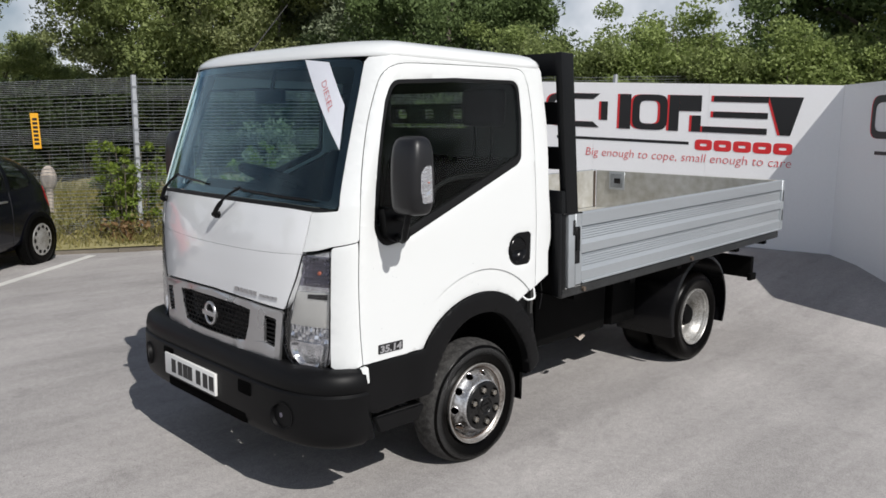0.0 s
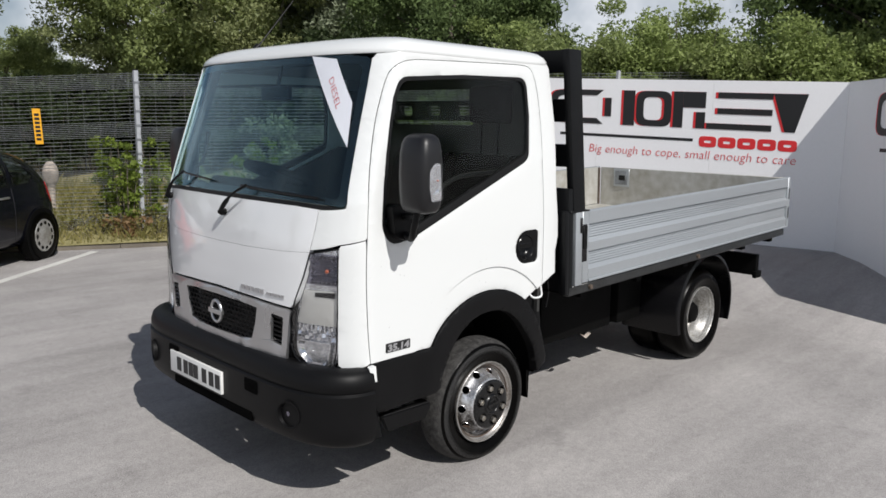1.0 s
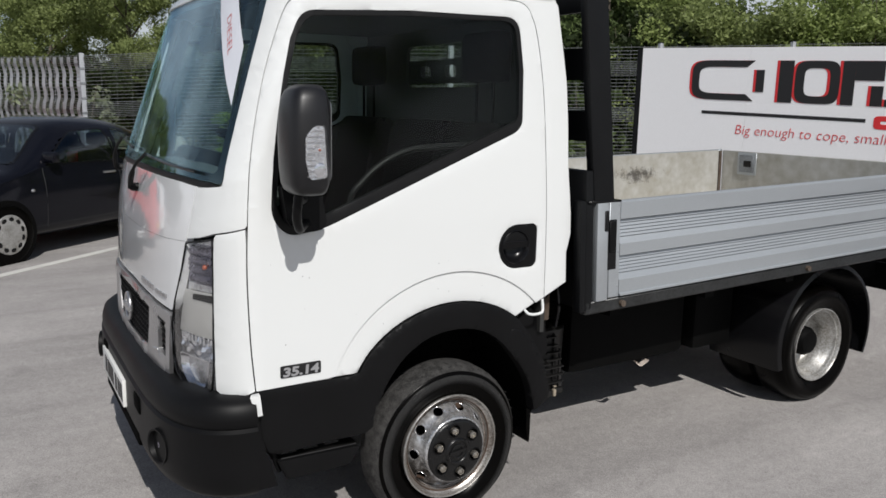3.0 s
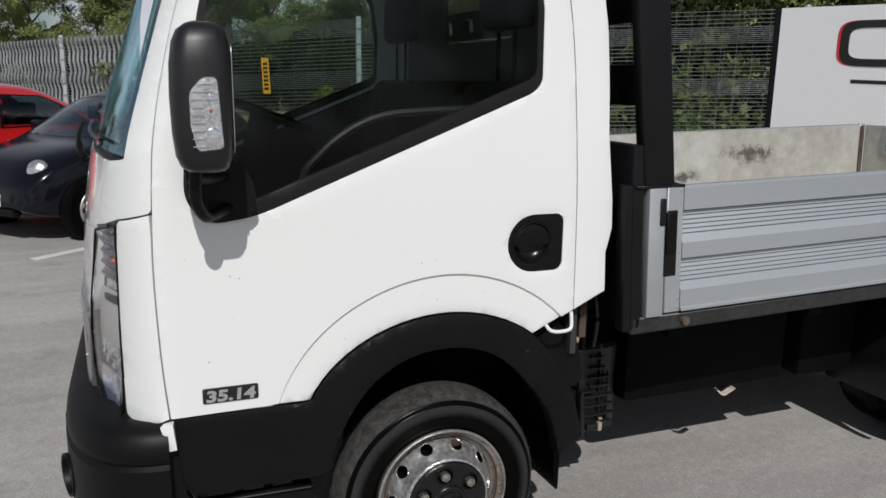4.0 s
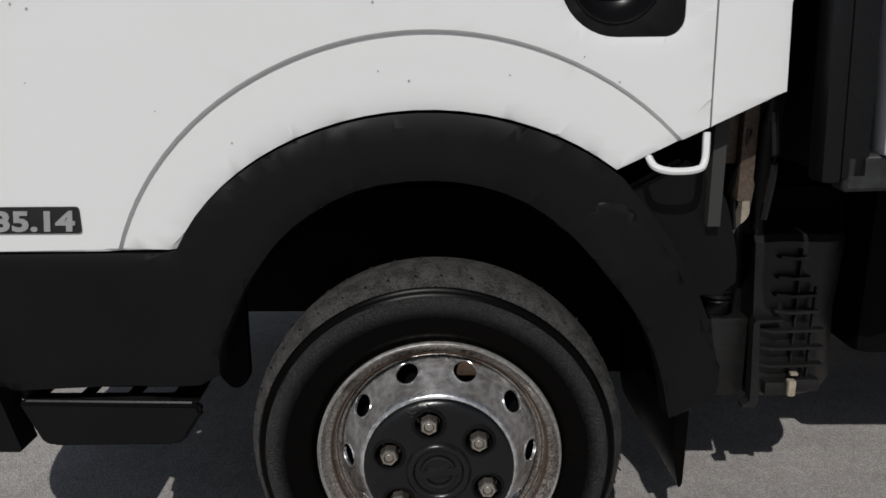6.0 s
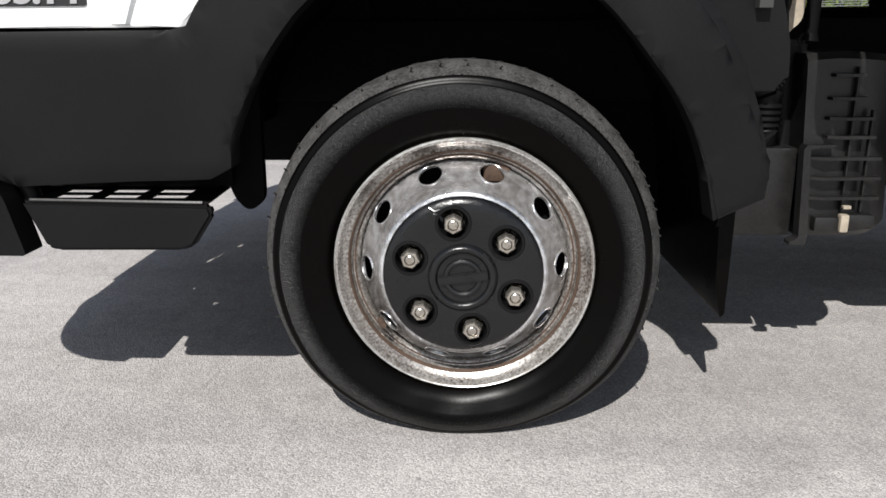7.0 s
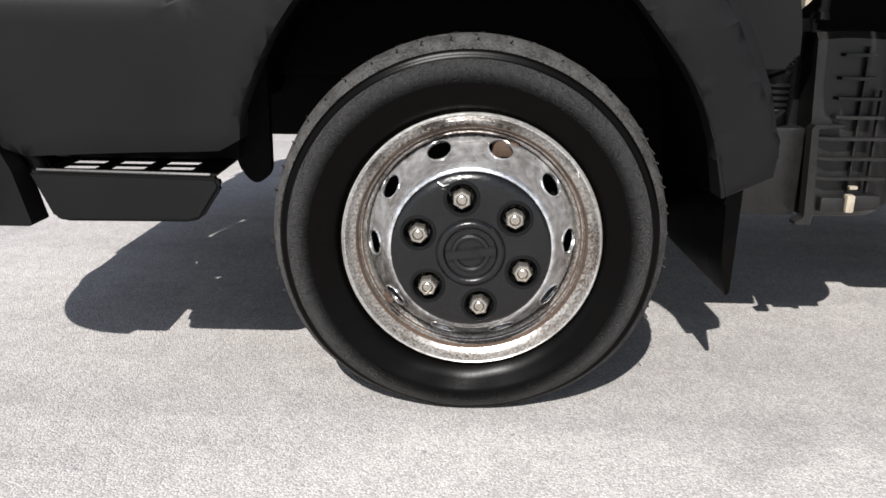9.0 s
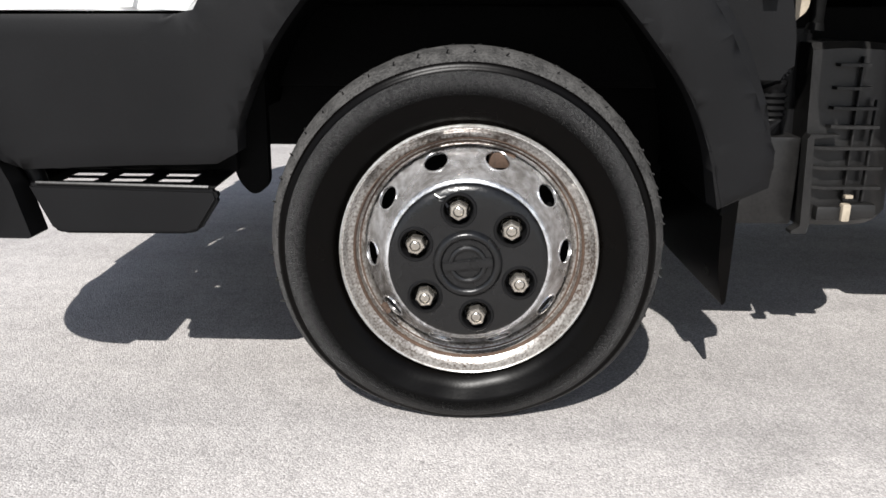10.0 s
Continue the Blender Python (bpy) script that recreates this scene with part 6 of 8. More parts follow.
    sweep(bm, [v0, v0 + Vector((0.006, -0.018 * s, 0.002)), v0 + Vector((0.009, -0.03 * s, 0.003))], [0.0065, 0.0055, 0.0045], 10)
    part("valve", bm, RUSTB, w, "brown rubber valve stem")
    # black nut cover
    def on_cover(x, z):
        return (cx + x, face(lerp_table(math.hypot(x, z), COVER_FACE)), cz + z)

    spots = [(0.0868 * math.cos(radians(99.7 - 60 * k)), 0.0868 * math.sin(radians(99.7 - 60 * k))) for k in range(6)]
    bm = bmesh.new()
    skin(bm, [circle(0, 0, 0.1275, 96)] + [circle(x, z, 0.0228, 28) for x, z in spots], on_cover, 0.012, 0.004, outer, 0.0, [c + c[:1] for c in (circle(0, 0, r, 72) for r in (0.116, 0.1225, 0.1255))])
    cover = part("wheel_cover", bm, COVER, w, "black plastic wheel nut cover", smooth=50)
    bm = bmesh.new()
    lathe(bm, [(0.127, -0.0345 * s), (0.1287, -0.035 * s), (0.1305, -0.0365 * s), (0.1312, -0.0345 * s)], (cx, y0, cz), 72)
    part("cover_skirt", bm, BLACKP, cover, "rounded skirt of the cover", smooth=60)
    bm = bmesh.new()
    lathe(bm, [(0.0555, -0.0495 * s), (0.053, -0.0525 * s), (0.0505, -0.0565 * s), (0.047, -0.0585 * s), (0.043, -0.0575 * s), (0.0405, -0.053 * s), (0.0395, -0.0515 * s), (0.0, -0.0515 * s)], (cx, y0, cz), 56)
    part("cover_ring", bm, COVER, cover, "raised ring in the middle of the cover", smooth=50)
    turn = Matrix.Translation((cx, face(-0.0525), cz)) @ Matrix.Rotation(radians(-7 if s > 0 else 7), 4, "Y")
    bm = bmesh.new()
    ring_ = [turn @ Vector((0.0265 * math.cos(2 * math.pi * k / 32), 0, 0.0265 * math.sin(2 * math.pi * k / 32))) for k in range(33)]
    sweep(bm, ring_, 0.0044, 8)
    box2 = bmesh.ops.create_cube(bm, size=1.0, matrix=turn @ Matrix.Translation((0, -0.0012 * s, 0)) @ Matrix.Diagonal((0.078, 0.009, 0.0145, 1)))
    bmesh.ops.bevel(bm, geom=list({e for v in box2["verts"] for e in v.link_edges}), offset=0.0018, segments=2, affect="EDGES")
    part("cover_bar", bm, COVER, cover, "moulded ring and bar in the middle of the cover")
    bm = bmesh.new()
    for pts in (((-0.052, 0.109), (-0.043, 0.104), (-0.034, 0.107)), ((-0.045, 0.1), (-0.036, 0.098), (-0.031, 0.09))):
        sweep(bm, [Vector(on_cover(x, z)) + Vector((0, -0.0006 * s, 0)) for x, z in pts], 0.0022, 6)
    part("chip", bm, GLOSSB, cover, "chipped edge of the cover")
    for x, z in spots:
        bm = bmesh.new()
        d = lerp_table(0.0868, COVER_FACE)
        lathe(bm, [(0.0285, (d + 0.0005) * s), (0.0268, (d - 0.0022) * s), (0.0242, (d - 0.0022) * s), (0.0226, (d + 0.001) * s), (0.0218, -0.022 * s), (0.0, -0.022 * s)], (cx + x, y0, cz + z), 28)
        part("nut_recess", bm, BLACKP, cover, smooth=50)
        bm = bmesh.new()
        lathe(bm, [(0.0178, -0.0225 * s), (0.0172, -0.031 * s), (0.0152, -0.033 * s)], (cx + x, y0, cz + z), 24)
        lathe(bm, [(0.0152, -0.032 * s), (0.0152, -0.0575 * s), (0.0132, -0.0605 * s), (0.0098, -0.061 * s), (0.0092, -0.0585 * s)], (cx + x, y0, cz + z), 6)
        lathe(bm, [(0.0098, -0.0605 * s), (0.0086, -0.0605 * s), (0.0082, -0.056 * s)], (cx + x, y0, cz + z), 16)
        lathe(bm, [(0.0076, -0.05 * s), (0.0072, -0.0595 * s), (0.0055, -0.0605 * s), (0.0, -0.0605 * s)], (cx + x, y0, cz + z), 14)
        nut = part("wheel_nut", bm, NUT, cover, "pale zinc wheel nut", smooth=25)
        for v in nut.data.vertices:
            a = radians(17 * (x * 90 + 3))
            dx, dz = v.co.x - cx - x, v.co.z - cz - z
            v.co.x, v.co.z = cx + x + dx * math.cos(a) - dz * math.sin(a), cz + z + dx * math.sin(a) + dz * math.cos(a)
    return w


RUSTB = material("rust_brown", (0.085, 0.05, 0.032), rough=0.8, dark=0.45, scale=30.0, fine=200.0, bump=0.0006)
NUT = material("zinc_nut", (0.55, 0.51, 0.45), rough=0.26, metal=0.85, dark=0.6, scale=40.0, fine=200.0)


def thing_part(name, parent, label):
    ob = new(name)
    ob.empty_display_size = 0.05
    ob.parent = parent
    return tagged(ob, label)


front_wheel(0.03, -1, CZ)
front_wheel(2 * YC - 0.03, 1, CZ)


def rear_wheel(y0, sgn):
    s = 1 if sgn < 0 else -1
    cx, cz = 2.47, 0.385
    w = thing_part("wheel", truck, "twin rear wheel with a deep dished silver rim")
    for k in range(2):
        bm = bmesh.new()
        tyre(bm, cx, y0 + s * 0.235 * k, cz, 0.336, 0.195, 0.008, sgn, 72)
        part("tyre", bm, [RUBBER, RUBBER, RUBBER], w, "black tyre", smooth=45)
    bm = bmesh.new()
    lathe(bm, [(0.2, 0.05 * s), (0.209, 0.006 * s), (0.209, -0.004 * s), (0.2045, -0.005 * s), (0.2, 0.0 * s), (0.1975, 0.012 * s), (0.188, 0.015 * s), (0.1865, 0.036 * s), (0.179, 0.04 * s), (0.1775, 0.07 * s), (0.171, 0.074 * s), (0.169, 0.12 * s), (0.158, 0.15 * s), (0.135, 0.163 * s), (0.125, 0.168 * s), (0.072, 0.168 * s), (0.07, 0.178 * s)], (cx, y0, cz), 48)
    part("rim", bm, STEELR, w, "silver dished rim", smooth=60)
    bm = bmesh.new()
    lathe(bm, [(0.084, 0.167 * s), (0.082, 0.075 * s), (0.07, 0.062 * s), (0.064, 0.05 * s), (0.04, 0.046 * s), (0.0, 0.046 * s)], (cx, y0, cz), 24)
    part("hub", bm, CHASSIS, w, "black axle hub in the dish of the rim", smooth=50)
    for k in range(6):
        th = radians(20 + 60 * k)
        bm = bmesh.new()
        rod(bm, (cx + 0.108 * math.cos(th), y0 + s * 0.168, cz + 0.108 * math.sin(th)), (cx + 0.108 * math.cos(th), y0 + s * 0.128, cz + 0.108 * math.sin(th)), 0.016, 6)
        part("wheel_nut", bm, GLOSSB, w)
    for k in range(8):
        th = radians(45 * k + 8)
        bm = bmesh.new()
        c = Vector((cx + 0.148 * math.cos(th), y0 + s * 0.156, cz + 0.148 * math.sin(th)))
        bmesh.ops.create_uvsphere(bm, u_segments=10, v_segments=6, radius=0.014, matrix=Matrix.Translation(c) @ Matrix.Diagonal((1, 0.25, 1, 1)))
        part("hand_hole", bm, GLOSSB, w)
    bm = bmesh.new()
    prof = []
    for a in range(200, -24, -6):
        prof.append((cx + 0.03 + 0.43 * math.cos(radians(a)), cz + 0.05 + 0.42 * math.sin(radians(a))))
    lo, hi = (y0 - 0.03, y0 + 0.43) if s > 0 else (y0 - 0.43, y0 + 0.03)
    edge = y0 - 0.03 * s
    rows = []
    for off_y, dr in ((hi if s > 0 else lo, 0.0), (edge + 0.03 * s, 0.0), (edge + 0.008 * s, -0.008), (edge, -0.03), (edge + 0.006 * s, -0.034), (edge + 0.02 * s, -0.016), (hi if s > 0 else lo, -0.012)):
        rows.append([bm.verts.new((cx + 0.03 + (x - cx - 0.03) * (1 + dr / 0.43), off_y, cz + 0.05 + (z - cz - 0.05) * (1 + dr / 0.42))) for x, z in prof])
    for a, b in zip(rows, rows[1:] + rows[:1]):
        for i in range(len(prof) - 1):
            bm.faces.new((a[i], a[i + 1], b[i + 1], b[i]))
    part("mudguard", bm, GLOSSB, truck, "black plastic mudguard over the twin wheels", smooth=50)
    return w


rear_wheel(0.10, -1)
rear_wheel(2 * YC - 0.10, 1)

# ---- chassis ----
for y0 in (0.45, 2 * YC - 0.52):
    bm = bmesh.new()
    box(bm, -0.7, 3.45, y0, y0 + 0.07, 0.58, 0.74, 0.006)
    part("chassis_rail", bm, CHASSIS, truck, "black chassis rail")
for x, z in ((0.62, 0.62), (1.3, 0.62), (2.0, 0.62), (2.9, 0.62), (3.4, 0.62)):
    bm = bmesh.new()
    box(bm, x - 0.04, x + 0.04, 0.52, 2 * YC - 0.52, z - 0.03, z + 0.05, 0.006)
    part("cross_member", bm, CHASSIS, truck)
for x, r in ((0.0, 0.04), (2.47, 0.06)):
    bm = bmesh.new()
    rod(bm, (x, 0.2, 0.36), (x, 2 * YC - 0.2, 0.36), r, 12)
    if x > 1:
        bmesh.ops.create_uvsphere(bm, u_segments=16, v_segments=10, radius=0.16, matrix=Matrix.Translation((x, YC, 0.34)))
    part("axle", bm, CHASSIS, truck)
bm = bmesh.new()
box(bm, -0.7, -0.2, 0.55, 2 * YC - 0.55, 0.52, 0.74, 0.04)
box(bm, -0.2, 0.6, 0.55, 2 * YC - 0.55, 0.36, 0.72, 0.05)
part("engine", bm, CHASSIS, truck, "dark engine and gearbox under the cab")
bm = bmesh.new()
rod(bm, (0.6, YC, 0.45), (2.5, YC, 0.36), 0.045, 12)
part("propshaft", bm, CHASSIS, truck)
bm = bmesh.new()
box(bm, 0.86, 1.64, 0.34, 0.64, 0.4, 0.80, 0.03)
part("tool_locker", bm, CHASSIS, truck, "black box hung below the bed")
bm = bmesh.new()
box(bm, 1.72, 2.02, 0.34, 0.6, 0.40, 0.76, 0.02)
part("bracket_box", bm, CHASSIS, truck)
# unseen far-side tank, lengthened to keep sky light off the ground below
bm = bmesh.new()
box(bm, 0.9, 1.98, 2 * YC - 0.5, 2 * YC - 0.15, 0.3, 0.78, 0.04)
part("fuel_tank", bm, CHASSIS, truck)
bm = bmesh.new()
sweep(bm, smooth_path([(0.8, 0.66, 0.46), (1.1, 0.62, 0.44), (1.28, 0.52, 0.425), (1.335, 0.42, 0.415), (1.34, 0.36, 0.41)]), 0.03, 12)
exhaust = part("exhaust", bm, CHASSIS, truck, "dark exhaust pipe")
bm = bmesh.new()
ends = []
for y, r, dz in ((0.35, 0.032, 0.0), (0.328, 0.034, -0.003), (0.33, 0.029, -0.003), (0.35, 0.028, 0.0)):
    ends.append([bm.verts.new((1.34 + 1.3 * r * math.cos(radians(t)), y - 0.006 * math.cos(radians(3 * t)), 0.41 + dz + r * math.sin(radians(t)))) for t in range(195, 346, 10)])
for p, q in zip(ends, ends[1:] + ends[:1]):
    for k in range(len(p) - 1):
        bm.faces.new((p[k], p[k + 1], q[k + 1], q[k]))
part("exhaust_tip", bm, STONE, exhaust, "pale torn exhaust lip", smooth=50)
bm = bmesh.new()
box(bm, 3.58, 3.64, 0.18, 2 * YC - 0.18, 0.52, 0.70, 0.01)
box(bm, 3.56, 3.67, 0.165, 0.2, 0.5, 0.56, 0.008)
box(bm, 3.3, 3.6, 0.45, 0.5, 0.6, 0.74, 0.006)
box(bm, 3.3, 3.6, 2 * YC - 0.5, 2 * YC - 0.45, 0.6, 0.74, 0.006)
part("rear_beam", bm, CHASSIS, truck, "black rear underrun beam")

# air filter box behind the wheel
bm = bmesh.new()
tiers = []
for x, dy, top, low in ((0.621, 0.0, 0.677, 0.345), (0.656, 0.0, 0.681, 0.345), (0.69, 0.0, 0.68, 0.345), (0.72, 0.004, 0.678, 0.345), (0.75, 0.015, 0.675, 0.345), (0.78, 0.036, 0.671, 0.348), (0.805, 0.065, 0.667, 0.352), (0.822, 0.1, 0.663, 0.358), (0.83, 0.14, 0.66, 0.362)):
    y = 0.262 + dy
    tiers.append([bm.verts.new(p) for p in ((x, y + 0.012, low), (x, y, low + 0.012), (x - 0.009, y, 0.515), (x - 0.018 * (x < 0.64), y, top - 0.012), (x - 0.018 * (x < 0.64), y + 0.012, top), (x - 0.018 * (x < 0.64), 0.45, top), (x, 0.45, low))])
for p, q in zip(tiers, tiers[1:]):
    for k in range(7):
        bm.faces.new((p[k], p[(k + 1) % 7], q[(k + 1) % 7], q[k]))
bm.faces.new(tiers[0])
bm.faces.new(tiers[-1][::-1])
airbox = part("air_filter_box", bm, DUSTY, truck, "black ribbed air filter box", smooth=30)
for x0, x1, z in ((0.645, 0.70, 0.641), (0.644, 0.708, 0.601), (0.643, 0.724, 0.566), (0.643, 0.73, 0.533), (0.617, 0.745, 0.495), (0.617, 0.748, 0.459), (0.617, 0.75, 0.423)):
    bm = bmesh.new()
    prism(bm, [(x0, 0.2625), (x0 + 0.004, 0.249), (x0 + 0.03, 0.238), (x1, 0.244), (x1, 0.2625)], lambda u, v, w: (u, v, z - 0.003 + w), 0.0055)
    part("rib", bm, DUSTY, airbox, smooth=0)
for x, z0, z1 in ((0.688, 0.395, 0.655), (0.722, 0.395, 0.58)):
    bm = bmesh.new()
    box(bm, x, x + 0.0045, 0.252, 0.2625, z0, z1, 0.001, 1)
    part("rib", bm, DUSTY, airbox)
bm = bmesh.new()
prism(bm, fillet([(0.604, 0.512), (0.609, 0.52), (0.66, 0.5205), (0.66, 0.5165), (0.616, 0.513), (0.628, 0.352, 0.006), (0.625, 0.337), (0.597, 0.3365), (0.597, 0.342), (0.612, 0.35, 0.006)]), lambda u, v, w: (u, 0.236 + w, v), 0.026)
part("flange", bm, DUSTY, airbox, "joint flange of the filter box", smooth=30)
bm = bmesh.new()
box(bm, 0.64, 0.688, 0.24, 0.262, 0.36, 0.388, 0.005)
box(bm, 0.694, 0.752, 0.247, 0.275, 0.362, 0.392, 0.01)
part("lid_rim", bm, DUSTY, airbox)
bm = bmesh.new()
box(bm, 0.6825, 0.698, 0.232, 0.25, 0.361, 0.394, 0.004)
box(bm, 0.686, 0.7, 0.236, 0.246, 0.404, 0.41, 0.001)
part("clip", bm, CREAM, airbox, "cream spring clip")
bm = bmesh.new()
box(bm, 0.44, 0.6105, 0.274, 0.44, 0.343, 0.5105, 0.008)
part("intake_box", bm, DUSTY, airbox, "plain black intake box")
bm = bmesh.new()
sweep(bm, [(0.557, 0.31, 0.512), (0.557, 0.31, 0.538)] + [(0.556, 0.31, 0.541 + 0.0058 * k) for k in range(10)] + [(0.552, 0.315, 0.6), (0.535, 0.33, 0.66), (0.51, 0.34, 0.7), (0.48, 0.36, 0.74)], [0.026, 0.026] + [0.03 if k % 2 else 0.024 for k in range(10)] + [0.028, 0.05, 0.06, 0.06], 14)
part("air_hose", bm, BLACKP, truck, "black bellows hose", smooth=25)
bm = bmesh.new()
rod(bm, (0.605, 0.36, 0.5), (0.598, 0.36, 0.7), 0.032, 14)
rod(bm, (0.6, 0.36, 0.668), (0.599, 0.36, 0.69), 0.036, 14)
part("canister", bm, BLACKP, truck, "black canister behind the filter box")
bm = bmesh.new()
rod(bm, (0.575, 0.2, 0.71), (0.58, 0.2, 0.9), 0.012, 10, 0.011)
rod(bm, (0.574, 0.2, 0.7), (0.575, 0.2, 0.712), 0.0165, 10, 0.013)
rod(bm, (0.58, 0.2, 0.9), (0.585, 0.2, 0.97), 0.007, 8)
part("damper", bm, CHASSIS, truck, "dark cab damper")
bm = bmesh.new()
prism(bm, fillet([(0.512, 0.69), (0.53, 0.69), (0.536, 0.715, 0.02), (0.556, 0.73, 0.02), (0.562, 0.79), (0.545, 0.86), (0.53, 0.86), (0.54, 0.79), (0.535, 0.745, 0.02), (0.516, 0.728, 0.02)]), lambda u, v, w: (u, 0.19 + w, v), 0.02)
part("cab_bracket", bm, CREAM, truck, "brown stained cab mounting bracket")
bm = bmesh.new()
box(bm, 0.47, 0.5, 0.12, 0.2, 0.84, 0.96, 0.004)
box(bm, 0.5, 0.525, 0.1, 0.16, 0.78, 0.95, 0.004)
part("cab_mount", bm, RUSTY, truck, "stained steel cab mount")
bm = bmesh.new()
sweep(bm, smooth_path([(0.328, 0.015, 0.868), (0.336, 0.0, 0.855), (0.36, -0.004, 0.849), (0.395, -0.004, 0.851), (0.409, 0.0, 0.862), (0.413, 0.012, 0.905)]), 0.0058, 8)
part("lock_hoop", bm, WHITE, truck, "white wire hoop under the door edge")
bm = bmesh.new()
prism(bm, fillet([(0.29, 0.80), (0.4, 0.86), (0.47, 0.80, 0.03), (0.497, 0.70, 0.03), (0.5, 0.63, 0.02), (0.42, 0.62)]), lambda u, v, w: (u, 0.07 + w, v), 0.2)
bmesh.ops.bevel(bm, geom=bm.edges[:], offset=0.008, segments=2, affect="EDGES")
part("arch_extension", bm, BLACKP, truck, "black rear part of the wheel arch", smooth=50)
for pts, r in (([(0.53, 0.06, 0.93), (0.535, 0.05, 0.85), (0.53, 0.06, 0.76)], 0.006), ([(0.51, 0.1, 0.9), (0.5, 0.12, 0.8), (0.52, 0.16, 0.72)], 0.005)):
    bm = bmesh.new()
    sweep(bm, smooth_path(pts), r, 6)
    part("pipe", bm, GLOSSB, truck, "thin dark pipe behind the cab")

# ---- load bed ----
def bed_mesh(bm):
    for v in bm.verts:
        v.co.z += 0.0255 * (v.co.x - 0.66)
    return bm


LINING = stained("stained_lining", ALUIN, [(2.68, 1.19, 0.3, 0.075), (2.2, 1.06, 0.2, 0.05), (1.5, 1.1, 0.12, 0.05)])
X0, X1, YB = 0.668, 3.63, 1.844
before_bed = set(bpy.data.objects)
RIBS = [(0.0, 0.896), (0.0, 0.953), (0.0085, 0.978)]
for k in range(5):
    z = 0.9795 + 0.0145 * k
    RIBS += [(0.0082, z), (0.0135, z + 0.0004), (0.0135, z + 0.003), (0.0058, z + 0.0034), (0.0082, z + 0.0141)]
RIBS += [(0.011, 1.053), (0.011, 1.0565), (0.0, 1.058), (0.0, 1.108), (0.0085, 1.133)]
lower = [(-0.004, 0.885), (-0.004, 0.892)] + RIBS
upper = [(o, z + 0.155) for o, z in RIBS[2:-2]]
TOPP = [(0.0, 1.282), (0.004, 1.29), (0.021, 1.29), (0.025, 1.284)]
PROFILE = lower + upper[1:] + TOPP


def dropside(y_out, s, name, label):
    """s = 1: the outer face looks to -y."""
    bm = bmesh.new()
    pts = [(y_out + s * min(o * 1.9, 0.024), z) for o, z in PROFILE] + [(y_out + s * 0.025, 0.885)]
    prism(bm, pts, lambda u, v, w: (0.80 + w, u, v), X1 - 0.045 - 0.80)
    side = part(name, bed_mesh(bm), ALU, truck, label, smooth=20)
    for xa, xb in ((X0 + 0.068, 0.797), (X1 - 0.043, X1)):
        bm = bmesh.new()
        box(bm, xa, xb, min(y_out - s * 0.003, y_out + s * 0.026), max(y_out - s * 0.003, y_out + s * 0.026), 0.883, 1.29, 0.003, 1)
        part("end_cap", bed_mesh(bm), ALU, side, "plain aluminium end piece")
    bm = bmesh.new()
    box(bm, X0, X0 + 0.064, min(y_out - s * 0.006, y_out + s * 0.05), max(y_out - s * 0.006, y_out + s * 0.05), 0.875, 1.288, 0.008, 2)
    part("corner_post", bed_mesh(bm), ALU, side, "rounded aluminium corner post")
    bm = bmesh.new()
    box(bm, 0.725, 0.775, min(y_out - s * 0.007, y_out), max(y_out - s * 0.007, y_out), 1.005, 1.215, 0.003, 1)
    part("latch", bed_mesh(bm), GLOSSB, side, "black recessed latch handle")
    bm = bmesh.new()
    box(bm, 0.731, 0.769, min(y_out - s * 0.013, y_out - s * 0.006), max(y_out - s * 0.013, y_out - s * 0.006), 1.08, 1.21, 0.003, 1)
    part("latch_lever", bed_mesh(bm), BLACKP, side)
    bm = bmesh.new()
    box(bm, 0.707, 0.727, min(y_out - s * 0.012, y_out), max(y_out - s * 0.012, y_out), 1.17, 1.255, 0.003, 1)
    part("latch_hook", bed_mesh(bm), TRIM, side)
    for x, z in ((0.787, 1.275), (0.787, 1.24), (0.787, 1.08), (0.787, 0.93), (0.787, 0.9)):
        bm = bmesh.new()
        rod(bm, (x, y_out - s * 0.002, z), (x, y_out - s * 0.006, z), 0.004, 8)
        part("rivet", bed_mesh(bm), ALU, side)
    for z in (1.165, 1.01):
        bm = bmesh.new()
        box(bm, X1 - 0.028, X1 - 0.014, min(y_out - s * 0.006, y_out), max(y_out - s * 0.006, y_out), z - 0.05, z + 0.04, 0.002, 1)
        part("rear_slot", bed_mesh(bm), GLOSSB, side)
    return side


dropside(0.0, 1, "dropside", "ribbed aluminium dropside along the load bed")
dropside(YB, -1, "dropside", "ribbed aluminium dropside, dull and stained inside")
bm = bmesh.new()
box(bm, X1 - 0.028, X1 - 0.002, 0.05, YB - 0.05, 0.89, 1.285, 0.003, 1)
tail = part("tailgate", bed_mesh(bm), ALUIN, truck, "dull stained aluminium tailgate")
bm = bmesh.new()
box(bm, X1 - 0.034, X1 - 0.0285, 1.475, 1.645, 1.11, 1.28, 0.002, 1)
lp = part("latch_plate", bed_mesh(bm), ALU, tail, "square latch plate on the tailgate")
for a, b, mat, d in ((1.495, 1.625, GALV, 0.04), (1.515, 1.585, GLOSSB, 0.043)):
    bm = bmesh.new()
    box(bm, X1 - d, X1 - 0.034, a, b, 1.17 if mat is GLOSSB else 1.13, 1.22 if mat is GLOSSB else 1.26, 0.004, 1)
    part("latch_plate", bed_mesh(bm), mat, tail)
bm = bmesh.new()
box(bm, 0.85, X1 - 0.05, YB - 0.033, YB - 0.0262, 0.93, 1.284, 0.002, 1)
part("inner_lining", bed_mesh(bm), LINING, truck, "scuffed aluminium lining with dark scrape marks")
bm = bmesh.new()
